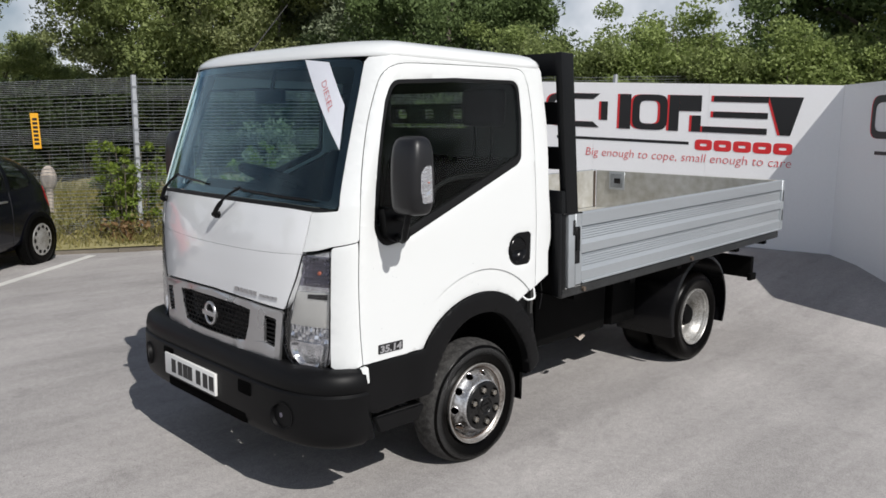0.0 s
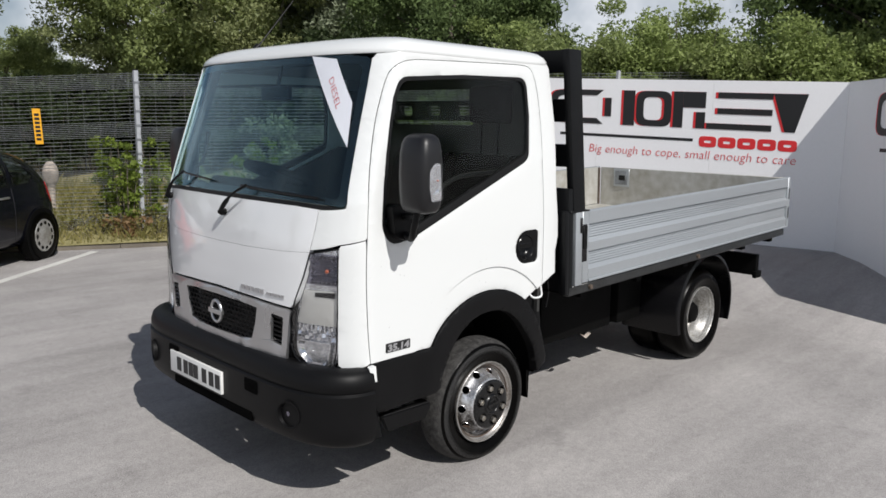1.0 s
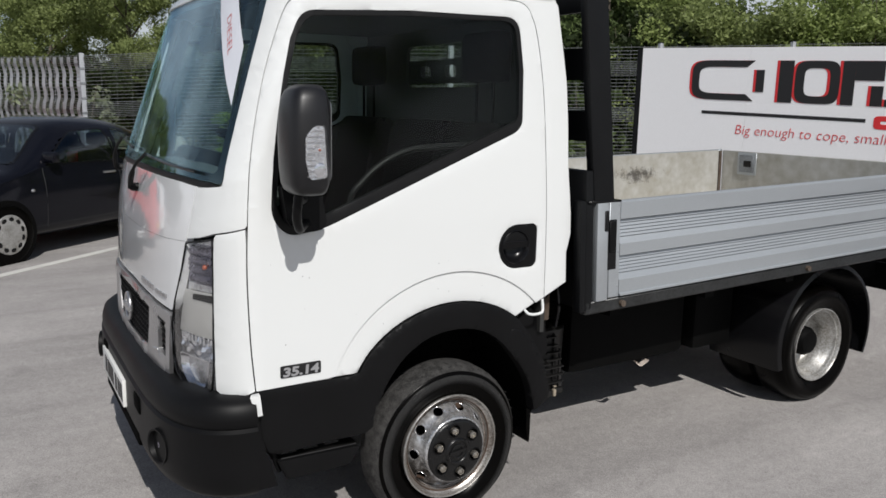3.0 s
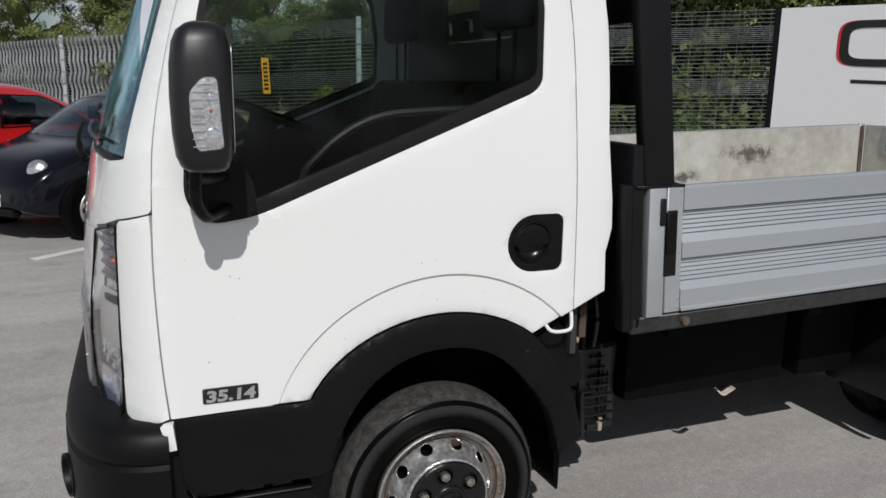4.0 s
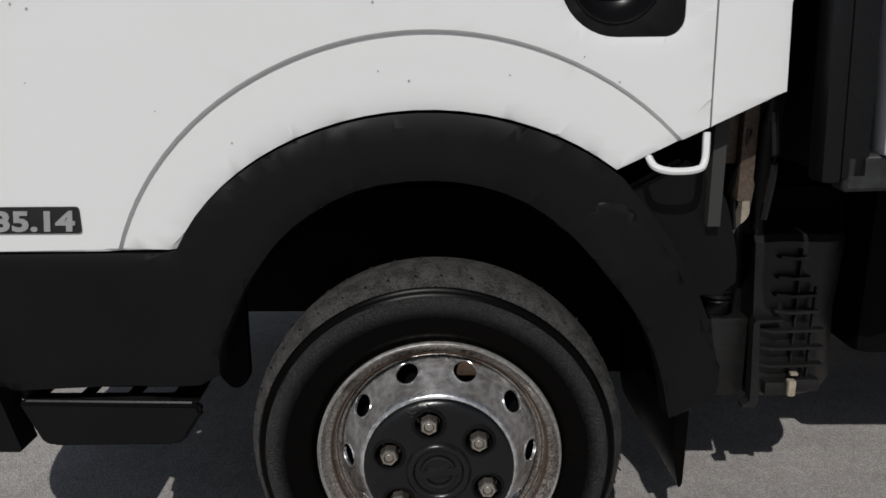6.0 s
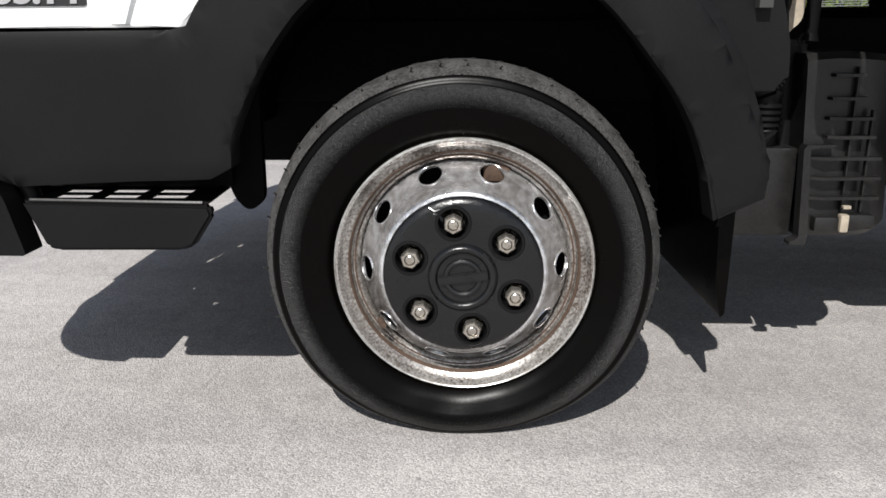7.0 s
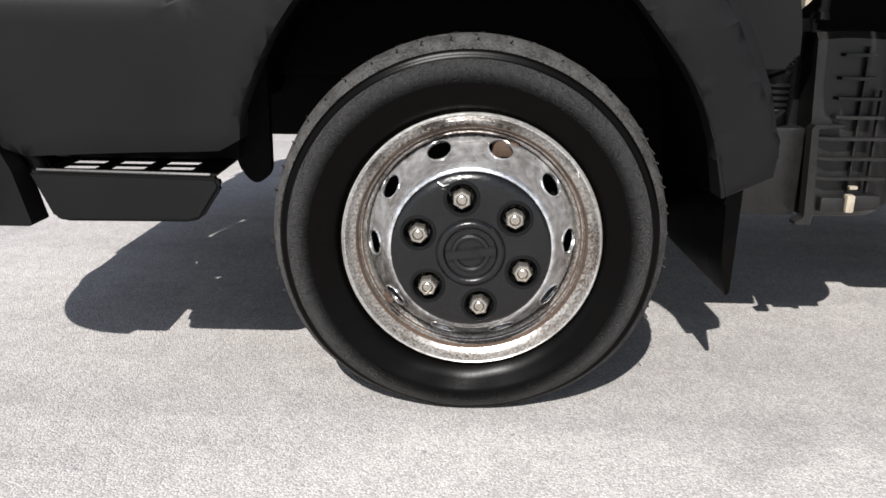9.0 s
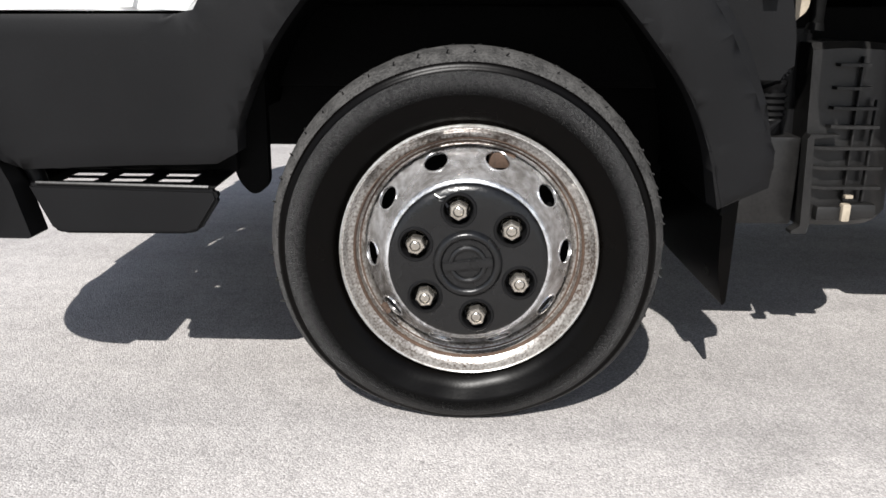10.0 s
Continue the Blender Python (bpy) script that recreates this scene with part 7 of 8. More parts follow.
sweep(bm, [(X1 - 0.04, YB - 0.04, 0.93), (X1 - 0.04, YB - 0.04, 1.28)], 0.011, 6)
part("hinge_strip", bed_mesh(bm), RUSTY, truck, "rusty edge strip in the bed corner")
nplank = 9
for k in range(nplank):
    bm = bmesh.new()
    y0 = 0.03 + (YB - 0.06) * k / nplank
    box(bm, 0.68, X1 - 0.03, y0 + 0.002, y0 + (YB - 0.06) / nplank - 0.002, 0.90, 0.926)
    part("deck_plank", bed_mesh(bm), ALUIN, truck, smooth=0)
for y0, y1 in ((0.004, 0.05), (YB - 0.05, YB - 0.004)):
    bm = bmesh.new()
    box(bm, 0.62, X1 - 0.06, y0, y1, 0.822, 0.878, 0.006, 1)
    part("side_rail", bed_mesh(bm), RAIL, truck, "dark weathered steel side rail below the dropside")
for x in (0.8, 1.4, 2.0, 2.9, 3.4):
    bm = bmesh.new()
    box(bm, x, x + 0.06, 0.05, YB - 0.05, 0.78, 0.895)
    part("bed_bearer", bed_mesh(bm), CHASSIS, truck)
for x, y in ((0.82, 0.0), (2.1, 0.0)):
    bm = bmesh.new()
    rod(bm, (x, 0.006, 0.85), (x, -0.012, 0.85), 0.014, 10)
    part("rope_hook", bed_mesh(bm), RUSTY, truck, "rusty rope hook")
# headboard
for y0, y1 in ((0.0, 0.044), (YB - 0.044, YB)):
    bm = bmesh.new()
    box(bm, 0.655, 0.764, y0, y1, 1.292, 2.15, 0.007, 2)
    for v in bm.verts:
        v.co.x -= 0.075 * (v.co.z - 1.292)
    post = part("headboard_post", bm, DARKSTEEL, truck, "dark grey steel headboard post")
    bm = bmesh.new()
    box(bm, 0.62, 0.80, y0 - 0.004, y1 + 0.02, 1.288, 1.298, 0.002, 1)
    part("post_foot", bm, GLOSSB, post)
for z0, z1, holes in ((2.03, 2.148, 0), (1.775, 1.895, 1), (1.535, 1.655, 0)):
    bm = bmesh.new()
    loops = [[(0.045, z0), (YB - 0.045, z0), (YB - 0.045, z1), (0.045, z1)]]
    if holes:
        for k in range(6):
            c = 0.3 + (YB - 0.6) * k / 5
            loops.append(fillet([(c - 0.055, z0 + 0.03, 0.028), (c + 0.055, z0 + 0.03, 0.028), (c + 0.055, z1 - 0.03, 0.028), (c - 0.055, z1 - 0.03, 0.028)]))
    skin(bm, loops, lambda y, z: (0.665 - 0.075 * (z - 1.292), y, z), 0.6, 0.03, (-5, 1, 1.5))
    part("headboard_bar", bm, DARKSTEEL, truck, "dark steel headboard crossbar", smooth=0)
bm = bmesh.new()
box(bm, 0.615, 0.655, 0.004, YB - 0.004, 0.84, 1.42, 0.006)
part("bulkhead", bm, DARKSTEEL, truck, "dark steel bulkhead at the front of the bed")
bm = bmesh.new()
box(bm, 0.585, 0.614, 0.0, 0.05, 0.835, 1.3, 0.008)
part("bulkhead_edge", bm, DARKSTEEL, truck, "folded dark steel edge")
bm = bmesh.new()
box(bm, 0.585, 0.614, YB - 0.05, YB, 0.835, 1.3, 0.008)
part("bulkhead_edge", bm, DARKSTEEL, truck, "folded dark steel edge")

# the bed stands a little wider than the cab, and leans forward on the flat tyre
for ob in sorted(set(bpy.data.objects) - before_bed, key=lambda o: o.name):
    for v in ob.data.vertices:
        v.co.x -= 0.044 * (v.co.z - 0.9)
    if ob.parent is truck:
        ob.location = (-0.02, -0.042, 0.0)

# ---- plants ----
def leaf_cloud(rng, centres, radii, per, size, droop=0.0, fine=False):
    """Verts and faces of small leaves gathered round clump centres; fine: pointed triangles, for crowns seen from afar."""
    c = np.repeat(np.asarray(centres), per, axis=0)
    r = np.repeat(np.asarray(radii), per)[:, None]
    n = len(c)
    d = rng.normal(size=(n, 3))
    d /= np.linalg.norm(d, axis=1)[:, None]
    p = c + d * r * (rng.random((n, 1)) ** 0.45) * np.array([1, 1, 0.75])
    a = rng.normal(size=(n, 3))
    a[:, 2] -= droop
    a /= np.linalg.norm(a, axis=1)[:, None]
    b = np.cross(a, rng.normal(size=(n, 3)))
    b /= np.linalg.norm(b, axis=1)[:, None]
    s = size * (0.6 + 0.8 * rng.random((n, 1)))
    if fine:
        v = np.stack([p - a * s * 0.7 - b * s * 0.55, p - a * s * 0.5 + b * s * 0.6, p + a * s], axis=1).reshape(-1, 3)
        return v, np.arange(3 * n).reshape(-1, 3)
    v = np.stack([p - a * s, p + b * s * 0.55, p + a * s, p - b * s * 0.55], axis=1).reshape(-1, 3)
    return v, np.arange(4 * n).reshape(-1, 4)


def leaf_mesh(name, v, f, mat):
    me = bpy.data.meshes.new(name)
    me.from_pydata(v.tolist(), [], f.tolist())
    me.materials.append(mat)
    return me


def tree(seed, height, spread, mat, bark, label, leaf=0.09, clumps=110, per=95, bare=0.22, group="trees beyond the fence", trunk_r=0.11, droop=0.3):
    rng = np.random.default_rng(seed)
    ob = thing("tree", label, "tree", group)
    bm = bmesh.new()
    lean = rng.normal(size=2) * 0.05 * height
    top = Vector((lean[0], lean[1], height * 0.9))
    stem = smooth_path([(0, 0, -0.2), (lean[0] * 0.2, lean[1] * 0.1, height * 0.3), (lean[0] * 0.5, lean[1] * 0.7, height * 0.6), top], 5)
    sweep(bm, stem, [trunk_r * (1 - 0.85 * k / (len(stem) - 1)) for k in range(len(stem))], 8)
    tips = []
    for k in range(11):
        z = height * (bare + (0.88 - bare) * (k + rng.random()) / 11)
        th = k * 2.4 + rng.random()
        reach = spread * (0.45 + 0.65 * math.sin(math.pi * min(1, max(0.12, (z / height - bare * 0.6) / (1.0 - bare * 0.6))))) * (0.75 + 0.4 * rng.random())
        base = Vector((lean[0] * z / height, lean[1] * z / height, z))
        tip = base + Vector((math.cos(th) * reach, math.sin(th) * reach, reach * (0.35 + 0.3 * rng.random())))
        limb = smooth_path([base, (base + tip) / 2 + Vector((0, 0, 0.12 * reach)), tip], 4)
        sweep(bm, limb, [trunk_r * 0.42 * (1 - 0.85 * i / (len(limb) - 1)) for i in range(len(limb))], 5)
        tips.append((base, tip))
    part("trunk", bm, bark, ob, smooth=60)
    centres, radii = [], []
    for i in range(clumps):
        base, tip = tips[int(rng.integers(len(tips)))]
        k = 0.35 + 0.8 * rng.random()
        q = base + (tip - base) * k + Vector(rng.normal(size=3) * 0.16 * spread)
        q.z = min(q.z, height)
        centres.append(tuple(q))
        radii.append(spread * (0.13 + 0.16 * rng.random()))
    v, f = leaf_cloud(rng, centres, radii, per, leaf, droop, True)
    part("crown", leaf_mesh("crown", v, f, mat), None, ob)
    return ob


def bush(seed, height, width, mat, label, leaf=0.05, clumps=30, per=60, group="bushes along the fence", stems=9):
    rng = np.random.default_rng(seed)
    ob = thing("bush", label, "bush", group)
    bm = bmesh.new()
    centres, radii = [], []
    for k in range(stems):
        th = rng.random() * 6.283
        r = width * 0.5 * math.sqrt(rng.random())
        tip = Vector((math.cos(th) * r, math.sin(th) * r, height * (0.55 + 0.45 * rng.random() if height < 2.5 else 0.84 + 0.16 * rng.random())))
        foot = Vector((tip.x * 0.3, tip.y * 0.3, -0.1))
        path_ = smooth_path([foot, (foot + tip) / 2 + Vector((0, 0, height * 0.05)), tip], 4)
        sweep(bm, path_, [0.012 * (1 - 0.7 * i / (len(path_) - 1)) for i in range(len(path_))], 4)
        for i in range(max(1, clumps // stems)):
            q = foot + (tip - foot) * (0.25 + 0.78 * rng.random()) + Vector(rng.normal(size=3) * width * 0.07)
            q.z = max(q.z, 0.03)
            centres.append(tuple(q))
            radii.append(width * (0.09 + 0.1 * rng.random()))
    part("stem", bm, BARK, ob, kind="stuff")
    v, f = leaf_cloud(rng, centres, radii, per, leaf, 0.2, height > 2.5)
    part("leaves", leaf_mesh("leaves", v, f, mat), None, ob, kind="stuff")
    return ob


def polar(az, dist, eye=(-2.84, -2.54)):
    return (eye[0] + dist * math.sin(radians(az)), eye[1] + dist * math.cos(radians(az)))


GROUND_FAR = 0.2
kinds = [
    tree(11, 8.6, 2.5, LEAF_C, BIRCH, "tall birch with fine pale green leaves", 0.062, 150, 260),
    tree(12, 8.0, 2.7, LEAF_A, BARK, "broad green tree beyond the fence", 0.066, 150, 260),
    tree(13, 6.4, 2.3, LEAF_A, BARK, "low broad green tree", 0.066, 130, 240),
    tree(14, 8.2, 2.4, LEAF_D, BARK, "tree with silvery pale leaves", 0.062, 130, 240),
    tree(15, 7.4, 2.9, LEAF_B, BARK, "dense dark green tree", 0.075, 150, 280, bare=0.12, trunk_r=0.16),
    tree(16, 8.0, 3.2, LEAF_A, BARK, "broad green tree across the car park", 0.16, 90, 60, group="trees round the car park", trunk_r=0.16),
]
spots = [  # kind, azimuth and distance as seen from the start, scale
    (2, 15.2, 30, 0.66), (2, 16.9, 32, 0.6), (2, 19.0, 33, 0.6), (0, 23.6, 27, 1.0), (1, 24.2, 25, 1.0), (0, 26.4, 28, 1.05), (1, 28.6, 24, 1.0), (0, 30.6, 26, 1.0),
    (0, 32.6, 23, 0.95), (1, 34.6, 26, 1.05), (0, 36.4, 24, 1.0), (3, 38.2, 25, 1.0), (0, 39.6, 28, 1.1), (3, 41.4, 23, 1.0), (1, 43.0, 27, 1.05), (3, 44.6, 24, 0.95), (4, 44.8, 17.5, 0.74), (4, 47.2, 18.5, 0.68),
    (2, 12.0, 36, 1.05), (1, 9.0, 40, 0.9), (2, 6.0, 38, 1.0), (2, 3.0, 42, 1.0), (1, 0.0, 44, 0.85), (2, -3.5, 45, 1.05), (1, -7.0, 46, 0.85), (2, -11.0, 46, 1.0), (2, -15, 48, 1.0), (1, -20, 50, 0.9), (2, -26, 50, 1.0),
    (4, 73.8, 17.0, 0.78), (1, 76.5, 19.0, 0.95), (4, 78.0, 18.0, 0.95), (1, 82.0, 20.0, 0.9),
    (5, -50, 46, 1.0), (5, -75, 44, 1.1), (5, -100, 42, 1.1), (5, -125, 40, 1.0), (5, -150, 38, 1.1), (5, -165, 36, 1.1), (5, 180, 34, 0.95), (5, 165, 36, 1.0), (5, 150, 38, 1.1), (5, 132, 38, 1.1), (5, 115, 36, 1.0), (5, 100, 34, 1.2),
]
used = set()
for i, (k, az, dist, sc) in enumerate(spots):
    x, y = polar(az, dist)
    m = pose(x, y, GROUND_FAR if -30 < az < 90 else YARD, 0, 0, (i * 77) % 360)
    if k in used:
        ob = copy_thing(kinds[k], m)
    else:
        ob = kinds[k]
        ob.matrix_basis = m
        used.add(k)
    ob.scale = (sc, sc, sc)

# the hedge behind the hoarding: a run of tall thick bushes
hedge = [bush(31 + k, 3.9 - 0.3 * k, 2.6, LEAF_H if k != 1 else LEAF_A, "tall thick green hedge bush behind the hoarding", 0.045, 130, 300, "hedge behind the hoarding", 22) for k in range(3)]
hedge.append(bush(35, 3.4, 2.6, LEAF_F, "undergrowth beneath the trees, its shade put into a dark leaf colour", 0.085, 90, 110, "undergrowth beyond the fence", 18))
line = [(8.9, 7.7), (9.8, 6.8), (10.6, 5.9), (11.3, 4.9), (11.9, 3.9), (12.4, 2.8), (12.8, 1.7), (13.1, 0.5), (13.3, -0.7), (13.5, -2.0), (7.6, 10.2), (9.4, 9.0), (10.9, 7.4), (12.2, 5.2), (13.2, 3.2), (13.9, 1.0), (6.2, 9.9), (7.4, 9.2), (8.5, 8.4), (9.4, 7.5), (10.3, 6.5), (11.0, 5.5), (11.6, 4.5), (12.2, 3.4), (12.7, 2.3), (13.0, 1.2), (5.6, 10.0), (6.8, 9.3), (7.9, 8.5)]
for i, (x, y) in enumerate(line):
    m = pose(x, y, 0.2, 0, 0, i * 53)
    # copies beyond y 6.6 take the bush with shade in its leaf colour
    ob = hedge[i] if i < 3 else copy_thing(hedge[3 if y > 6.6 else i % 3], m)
    ob.matrix_basis = m
    s = (0.82, 0.9, 0.85, 0.93)[i % 4]
    ob.scale = (s * 1.1, s * 1.1, s)

# undergrowth below the far trees, the shade painted into its leaves
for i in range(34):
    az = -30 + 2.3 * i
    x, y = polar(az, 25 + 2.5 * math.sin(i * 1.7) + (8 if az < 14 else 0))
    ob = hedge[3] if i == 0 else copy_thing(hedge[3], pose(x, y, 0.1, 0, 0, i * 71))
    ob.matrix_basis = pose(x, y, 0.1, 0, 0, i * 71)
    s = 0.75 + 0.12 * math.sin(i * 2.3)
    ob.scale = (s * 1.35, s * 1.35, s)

# weeds and shrubs at the fence
weeds = [
    bush(51, 1.35, 0.7, LEAF_E, "tall leafy weeds growing through the fence foot", 0.027, 40, 60),
    bush(52, 1.0, 1.0, LEAF_E, "bright green shrub at the fence", 0.05, 36, 45),
    bush(53, 0.3, 0.9, GRASS, "dry yellow grass tussock at the fence", 0.026, 26, 24),
    bush(54, 2.1, 1.3, LEAF_B, "dense dark green shrub with large lobed leaves behind the fence", 0.08, 40, 26),
    bush(56, 0.22, 0.7, LEAF_O, "dry brown leaves and stalks at the fence foot", 0.035, 26, 22),
    bush(55, 1.9, 1.4, LEAF_D, "pale silvery shrub behind the fence", 0.045, 44, 60),
]
at_fence = [(4, 2.2, 0.5), (1, 0.45, -0.35), (2, 1.35, -0.3), (2, 1.7, 0.35), (0, 1.95, -0.3), (2, 2.7, -0.3), (2, 3.1, 0.35), (2, 3.5, -0.5), (2, 0.2, 0.3), (0, 4.2, -0.4), (3, 6.3, -0.6), (3, 7.2, -0.5), (2, 0.9, 0.4), (2, 2.5, 0.42), (1, 3.9, 0.25), (2, -0.1, -0.5), (2, 1.6, -2.4), (1, 2.9, -3.0), (2, 0.4, -1.8), (5, 4.4, -1.6), (2, 1.0, -2.8), (2, 2.2, -3.4), (2, 3.5, -3.0), (0, 2.15, 0.1), (0, 2.45, -0.2)]
done = set()
for i, (k, along, back) in enumerate(at_fence):
    q = FB + FD * along + FN * back
    m = pose(q.x, q.y, YARD + 0.1, 0, 0, i * 61)
    if k in done:
        ob = copy_thing(weeds[k], m)
    else:
        ob = weeds[k]
        ob.matrix_basis = m
        done.add(k)
for i, (k, along, back) in enumerate([(5, 1.4, -0.6), (5, 2.8, -0.5), (0, 4.0, -0.5), (2, 0.8, -0.4), (2, 5.5, -0.5), (0, 7.0, -0.6), (5, 9.0, -0.6), (2, 11.0, -0.6), (2, 2.2, 0.4)]):
    q = FB + LD * along + LN * back
    if k in done:
        copy_thing(weeds[k], pose(q.x, q.y, YARD + 0.1, 0, 0, i * 47 + 20))
    else:
        weeds[k].matrix_basis = pose(q.x, q.y, YARD + 0.1, 0, 0, i * 47 + 20)
        done.add(k)


def grass():
    rng = np.random.default_rng(8)
    v, f = [], []
    for i in range(15000):
        u = rng.random() ** 1.3
        if i % 3:
            q = FB + FD * (-0.3 + 9.0 * rng.random()) + FN * (0.88 - 7.5 * u)
        else:
            q = FB + LD * (14 * rng.random()) + LN * (0.88 - 7.0 * u)
        h = 0.08 + 0.3 * rng.random() * (0.4 + u)
        th = rng.random() * 6.283
        d = Vector((math.cos(th), math.sin(th))) * (0.006 + 0.006 * rng.random())
        b = Vector(rng.normal(size=2)) * h * 0.3
        z = YARD + 0.06
        n = len(v)
        v += [(q.x - d.x, q.y - d.y, z), (q.x + d.x, q.y + d.y, z), (q.x + b.x * 0.5 + d.x * 0.6, q.y + b.y * 0.5 + d.y * 0.6, z + h * 0.7), (q.x + b.x, q.y + b.y, z + h)]
        f += [(n, n + 1, n + 2, n + 3)]
    me = bpy.data.meshes.new("grass")
    me.from_pydata(v, [], f)
    me.materials.append(GRASS)
    return tagged(part("grass", me, None), "dry uncut grass on the verge", "grass", kind="stuff")


grass()

# ---- sign, stump and litter at the fence ----
sg = thing("warning_sign", "narrow yellow upright sign with dark unreadable lines on the fence", "sign")
c0 = FB + FD * 1.08 + FN * 0.05
bm = bmesh.new()


def on_sign(u, v, w):
    q = c0 + FD * (u - v * 0.04) + FN * w
    return (q.x, q.y, 1.395 + v)


slab(bm, on_sign, -0.05, 0.05, 0.0, 0.48, 0.0, 0.006)
part("plate", bm, YELLOW, sg, smooth=0)
for k in range(7):
    bm = bmesh.new()
    slab(bm, on_sign, -0.03, 0.03, 0.05 + k * 0.055, 0.085 + k * 0.055, 0.006, 0.0075)
    part("bar", bm, INK, sg, smooth=0)
sg2 = thing("notice_plate", "small white notice plate on the mesh fence", "sign")
bm = bmesh.new()
q2 = FB + LD * 7.2 + LN * 0.06
prism(bm, [(-0.16, 0.0), (0.16, 0.0), (0.16, 0.12), (-0.16, 0.12)], lambda u, v, w: (*(q2 + LD * u + LN * w), 1.75 + v), 0.004)
part("plate", bm, PLATEW, sg2, smooth=0)
st = thing("pale_post", "weathered pale rounded marker post behind the fence", "post")
bm = bmesh.new()
px, py = polar(18.1, 12.9)
sweep(bm, [(px, py, 0.1), (px, py, 0.8)], [0.04, 0.06], 10)
bmesh.ops.create_uvsphere(bm, u_segments=14, v_segments=10, radius=0.115, matrix=Matrix.Translation((px, py, 0.93)) @ Matrix.Diagonal((1.0, 0.8, 1.7, 1)))
part("post", bm, STONE, st, smooth=60)
cup = thing("paper_cup", "crushed white paper cup lying by the kerb", "litter")
bm = bmesh.new()
rod(bm, (0.28, 7.72, YARD + 0.04), (0.38, 7.76, YARD + 0.045), 0.03, 12, 0.04)
part("cup", bm, PLATEW, cup)


# ---- parked cars ----
CAR_TOP = smooth2([(0.0, 0.5), (0.006, 0.66), (0.03, 0.86), (0.065, 1.03), (0.11, 1.2), (0.165, 1.345), (0.24, 1.44), (0.34, 1.485), (0.45, 1.48), (0.53, 1.43), (0.6, 1.31), (0.68, 1.12), (0.735, 1.0), (0.77, 0.955), (0.83, 0.915), (0.9, 0.84), (0.95, 0.745), (0.985, 0.61), (1.0, 0.44)], 5)
CAR_BELT = smooth2([(0.0, 0.4), (0.02, 0.62), (0.07, 0.8), (0.16, 0.9), (0.35, 0.925), (0.6, 0.905), (0.72, 0.88), (0.8, 0.82), (0.9, 0.7), (0.97, 0.52), (1.0, 0.36)], 5)


def hatchback(name, label, paint, place, length, width, height, round_lamps):
    """A small hatchback, nose towards +x of its own frame, ground at z = 0."""
    car = thing(name, label, "car")
    hw, L, hk = width / 2, length, height / 1.49

    def along(x):
        return min(1.0, max(0.0, x / L + 0.5))

    def waist(x):
        u = abs(2 * along(x) - 1)
        return hw * (1 - 0.05 * u ** 2 - 0.13 * u ** 5 - 0.24 * u ** 22)

    def belt(x):
        return lerp_table(along(x), CAR_BELT) * hk

    def crown(x):
        return max(lerp_table(along(x), CAR_TOP) * hk, belt(x) + 0.02)

    def flank(x, z):
        """The half width of the body at that height."""
        w, zb = waist(x), belt(x)
        if z >= zb:
            q = min(1.0, (z - zb) / (crown(x) - zb)) ** 1.25
            return 0.955 * w * max(0.0, 1 - q * q) ** 0.285
        return w * lerp_table((z - 0.2) / max(0.05, zb - 0.2), [(-0.2, 0.9), (0.0, 0.93), (0.1, 0.965), (0.25, 0.985), (0.5, 1.0), (0.75, 0.995), (0.92, 0.975), (1.0, 0.955)])

    def roofline(x, y):
        q = min(1.0, abs(y) / (0.955 * waist(x))) ** 1.754
        return belt(x) + (crown(x) - belt(x)) * max(0.0, 1 - q * q) ** 0.4

    side_win = fillet([(0.155 * L, 0.985 * hk, 0.03), (0.075 * L, 1.2 * hk, 0.05), (0.01 * L, 1.335 * hk, 0.06), (-0.14 * L, 1.36 * hk, 0.05), (-0.155 * L, 0.965 * hk, 0.03)])
    quarter = fillet([(-0.175 * L, 0.97 * hk, 0.03), (-0.165 * L, 1.35 * hk, 0.04), (-0.24 * L, 1.31 * hk, 0.08), (-0.305 * L, 1.08 * hk, 0.06), (-0.285 * L, 0.985 * hk, 0.04)])
    screen = fillet([(0.052 * L, -0.5 * hw, 0.06), (0.052 * L, 0.5 * hw, 0.06), (0.225 * L, 0.74 * hw, 0.06), (0.238 * L, 0.4 * hw), (0.243 * L, 0), (0.238 * L, -0.4 * hw), (0.225 * L, -0.74 * hw, 0.06)])
    hatch = fillet([(-0.335 * L, -0.48 * hw, 0.06), (-0.335 * L, 0.48 * hw, 0.06), (-0.425 * L, 0.62 * hw, 0.06), (-0.43 * L, 0), (-0.425 * L, -0.62 * hw, 0.06)])

    def smaller(loop, k):
        a, b = sum(p[0] for p in loop) / len(loop), sum(p[1] for p in loop) / len(loop)
        return [(a + (u - a) * k, b + (v - b) * k) for u, v in loop]

    bm = bmesh.new()
    rows = []
    stations = [-L / 2 * math.cos(math.pi * i / 72) for i in range(73)]
    for x in stations:
        zb, zt = belt(x), crown(x)
        lo = 0.2 + 0.14 * abs(2 * along(x) - 1) ** 10
        sec = [(flank(x, lo) * 0.9, lo)] + [(flank(x, lo + (zb - lo) * k / 9), lo + (zb - lo) * k / 9) for k in range(1, 10)]
        for k in range(1, 19):
            a = math.pi / 2 * k / 18
            sec.append((0.955 * waist(x) * max(0.0, math.cos(a)) ** 0.57, zb + (zt - zb) * math.sin(a) ** 0.8))
        sec[-1] = (0.0, zt)
        rows.append([bm.verts.new((x, y, z)) for y, z in sec] + [bm.verts.new((x, -y, z)) for y, z in reversed(sec[:-1])])
    for a, b in zip(rows, rows[1:]):
        for j in range(len(a) - 1):
            bm.faces.new((a[j], a[j + 1], b[j + 1], b[j]))
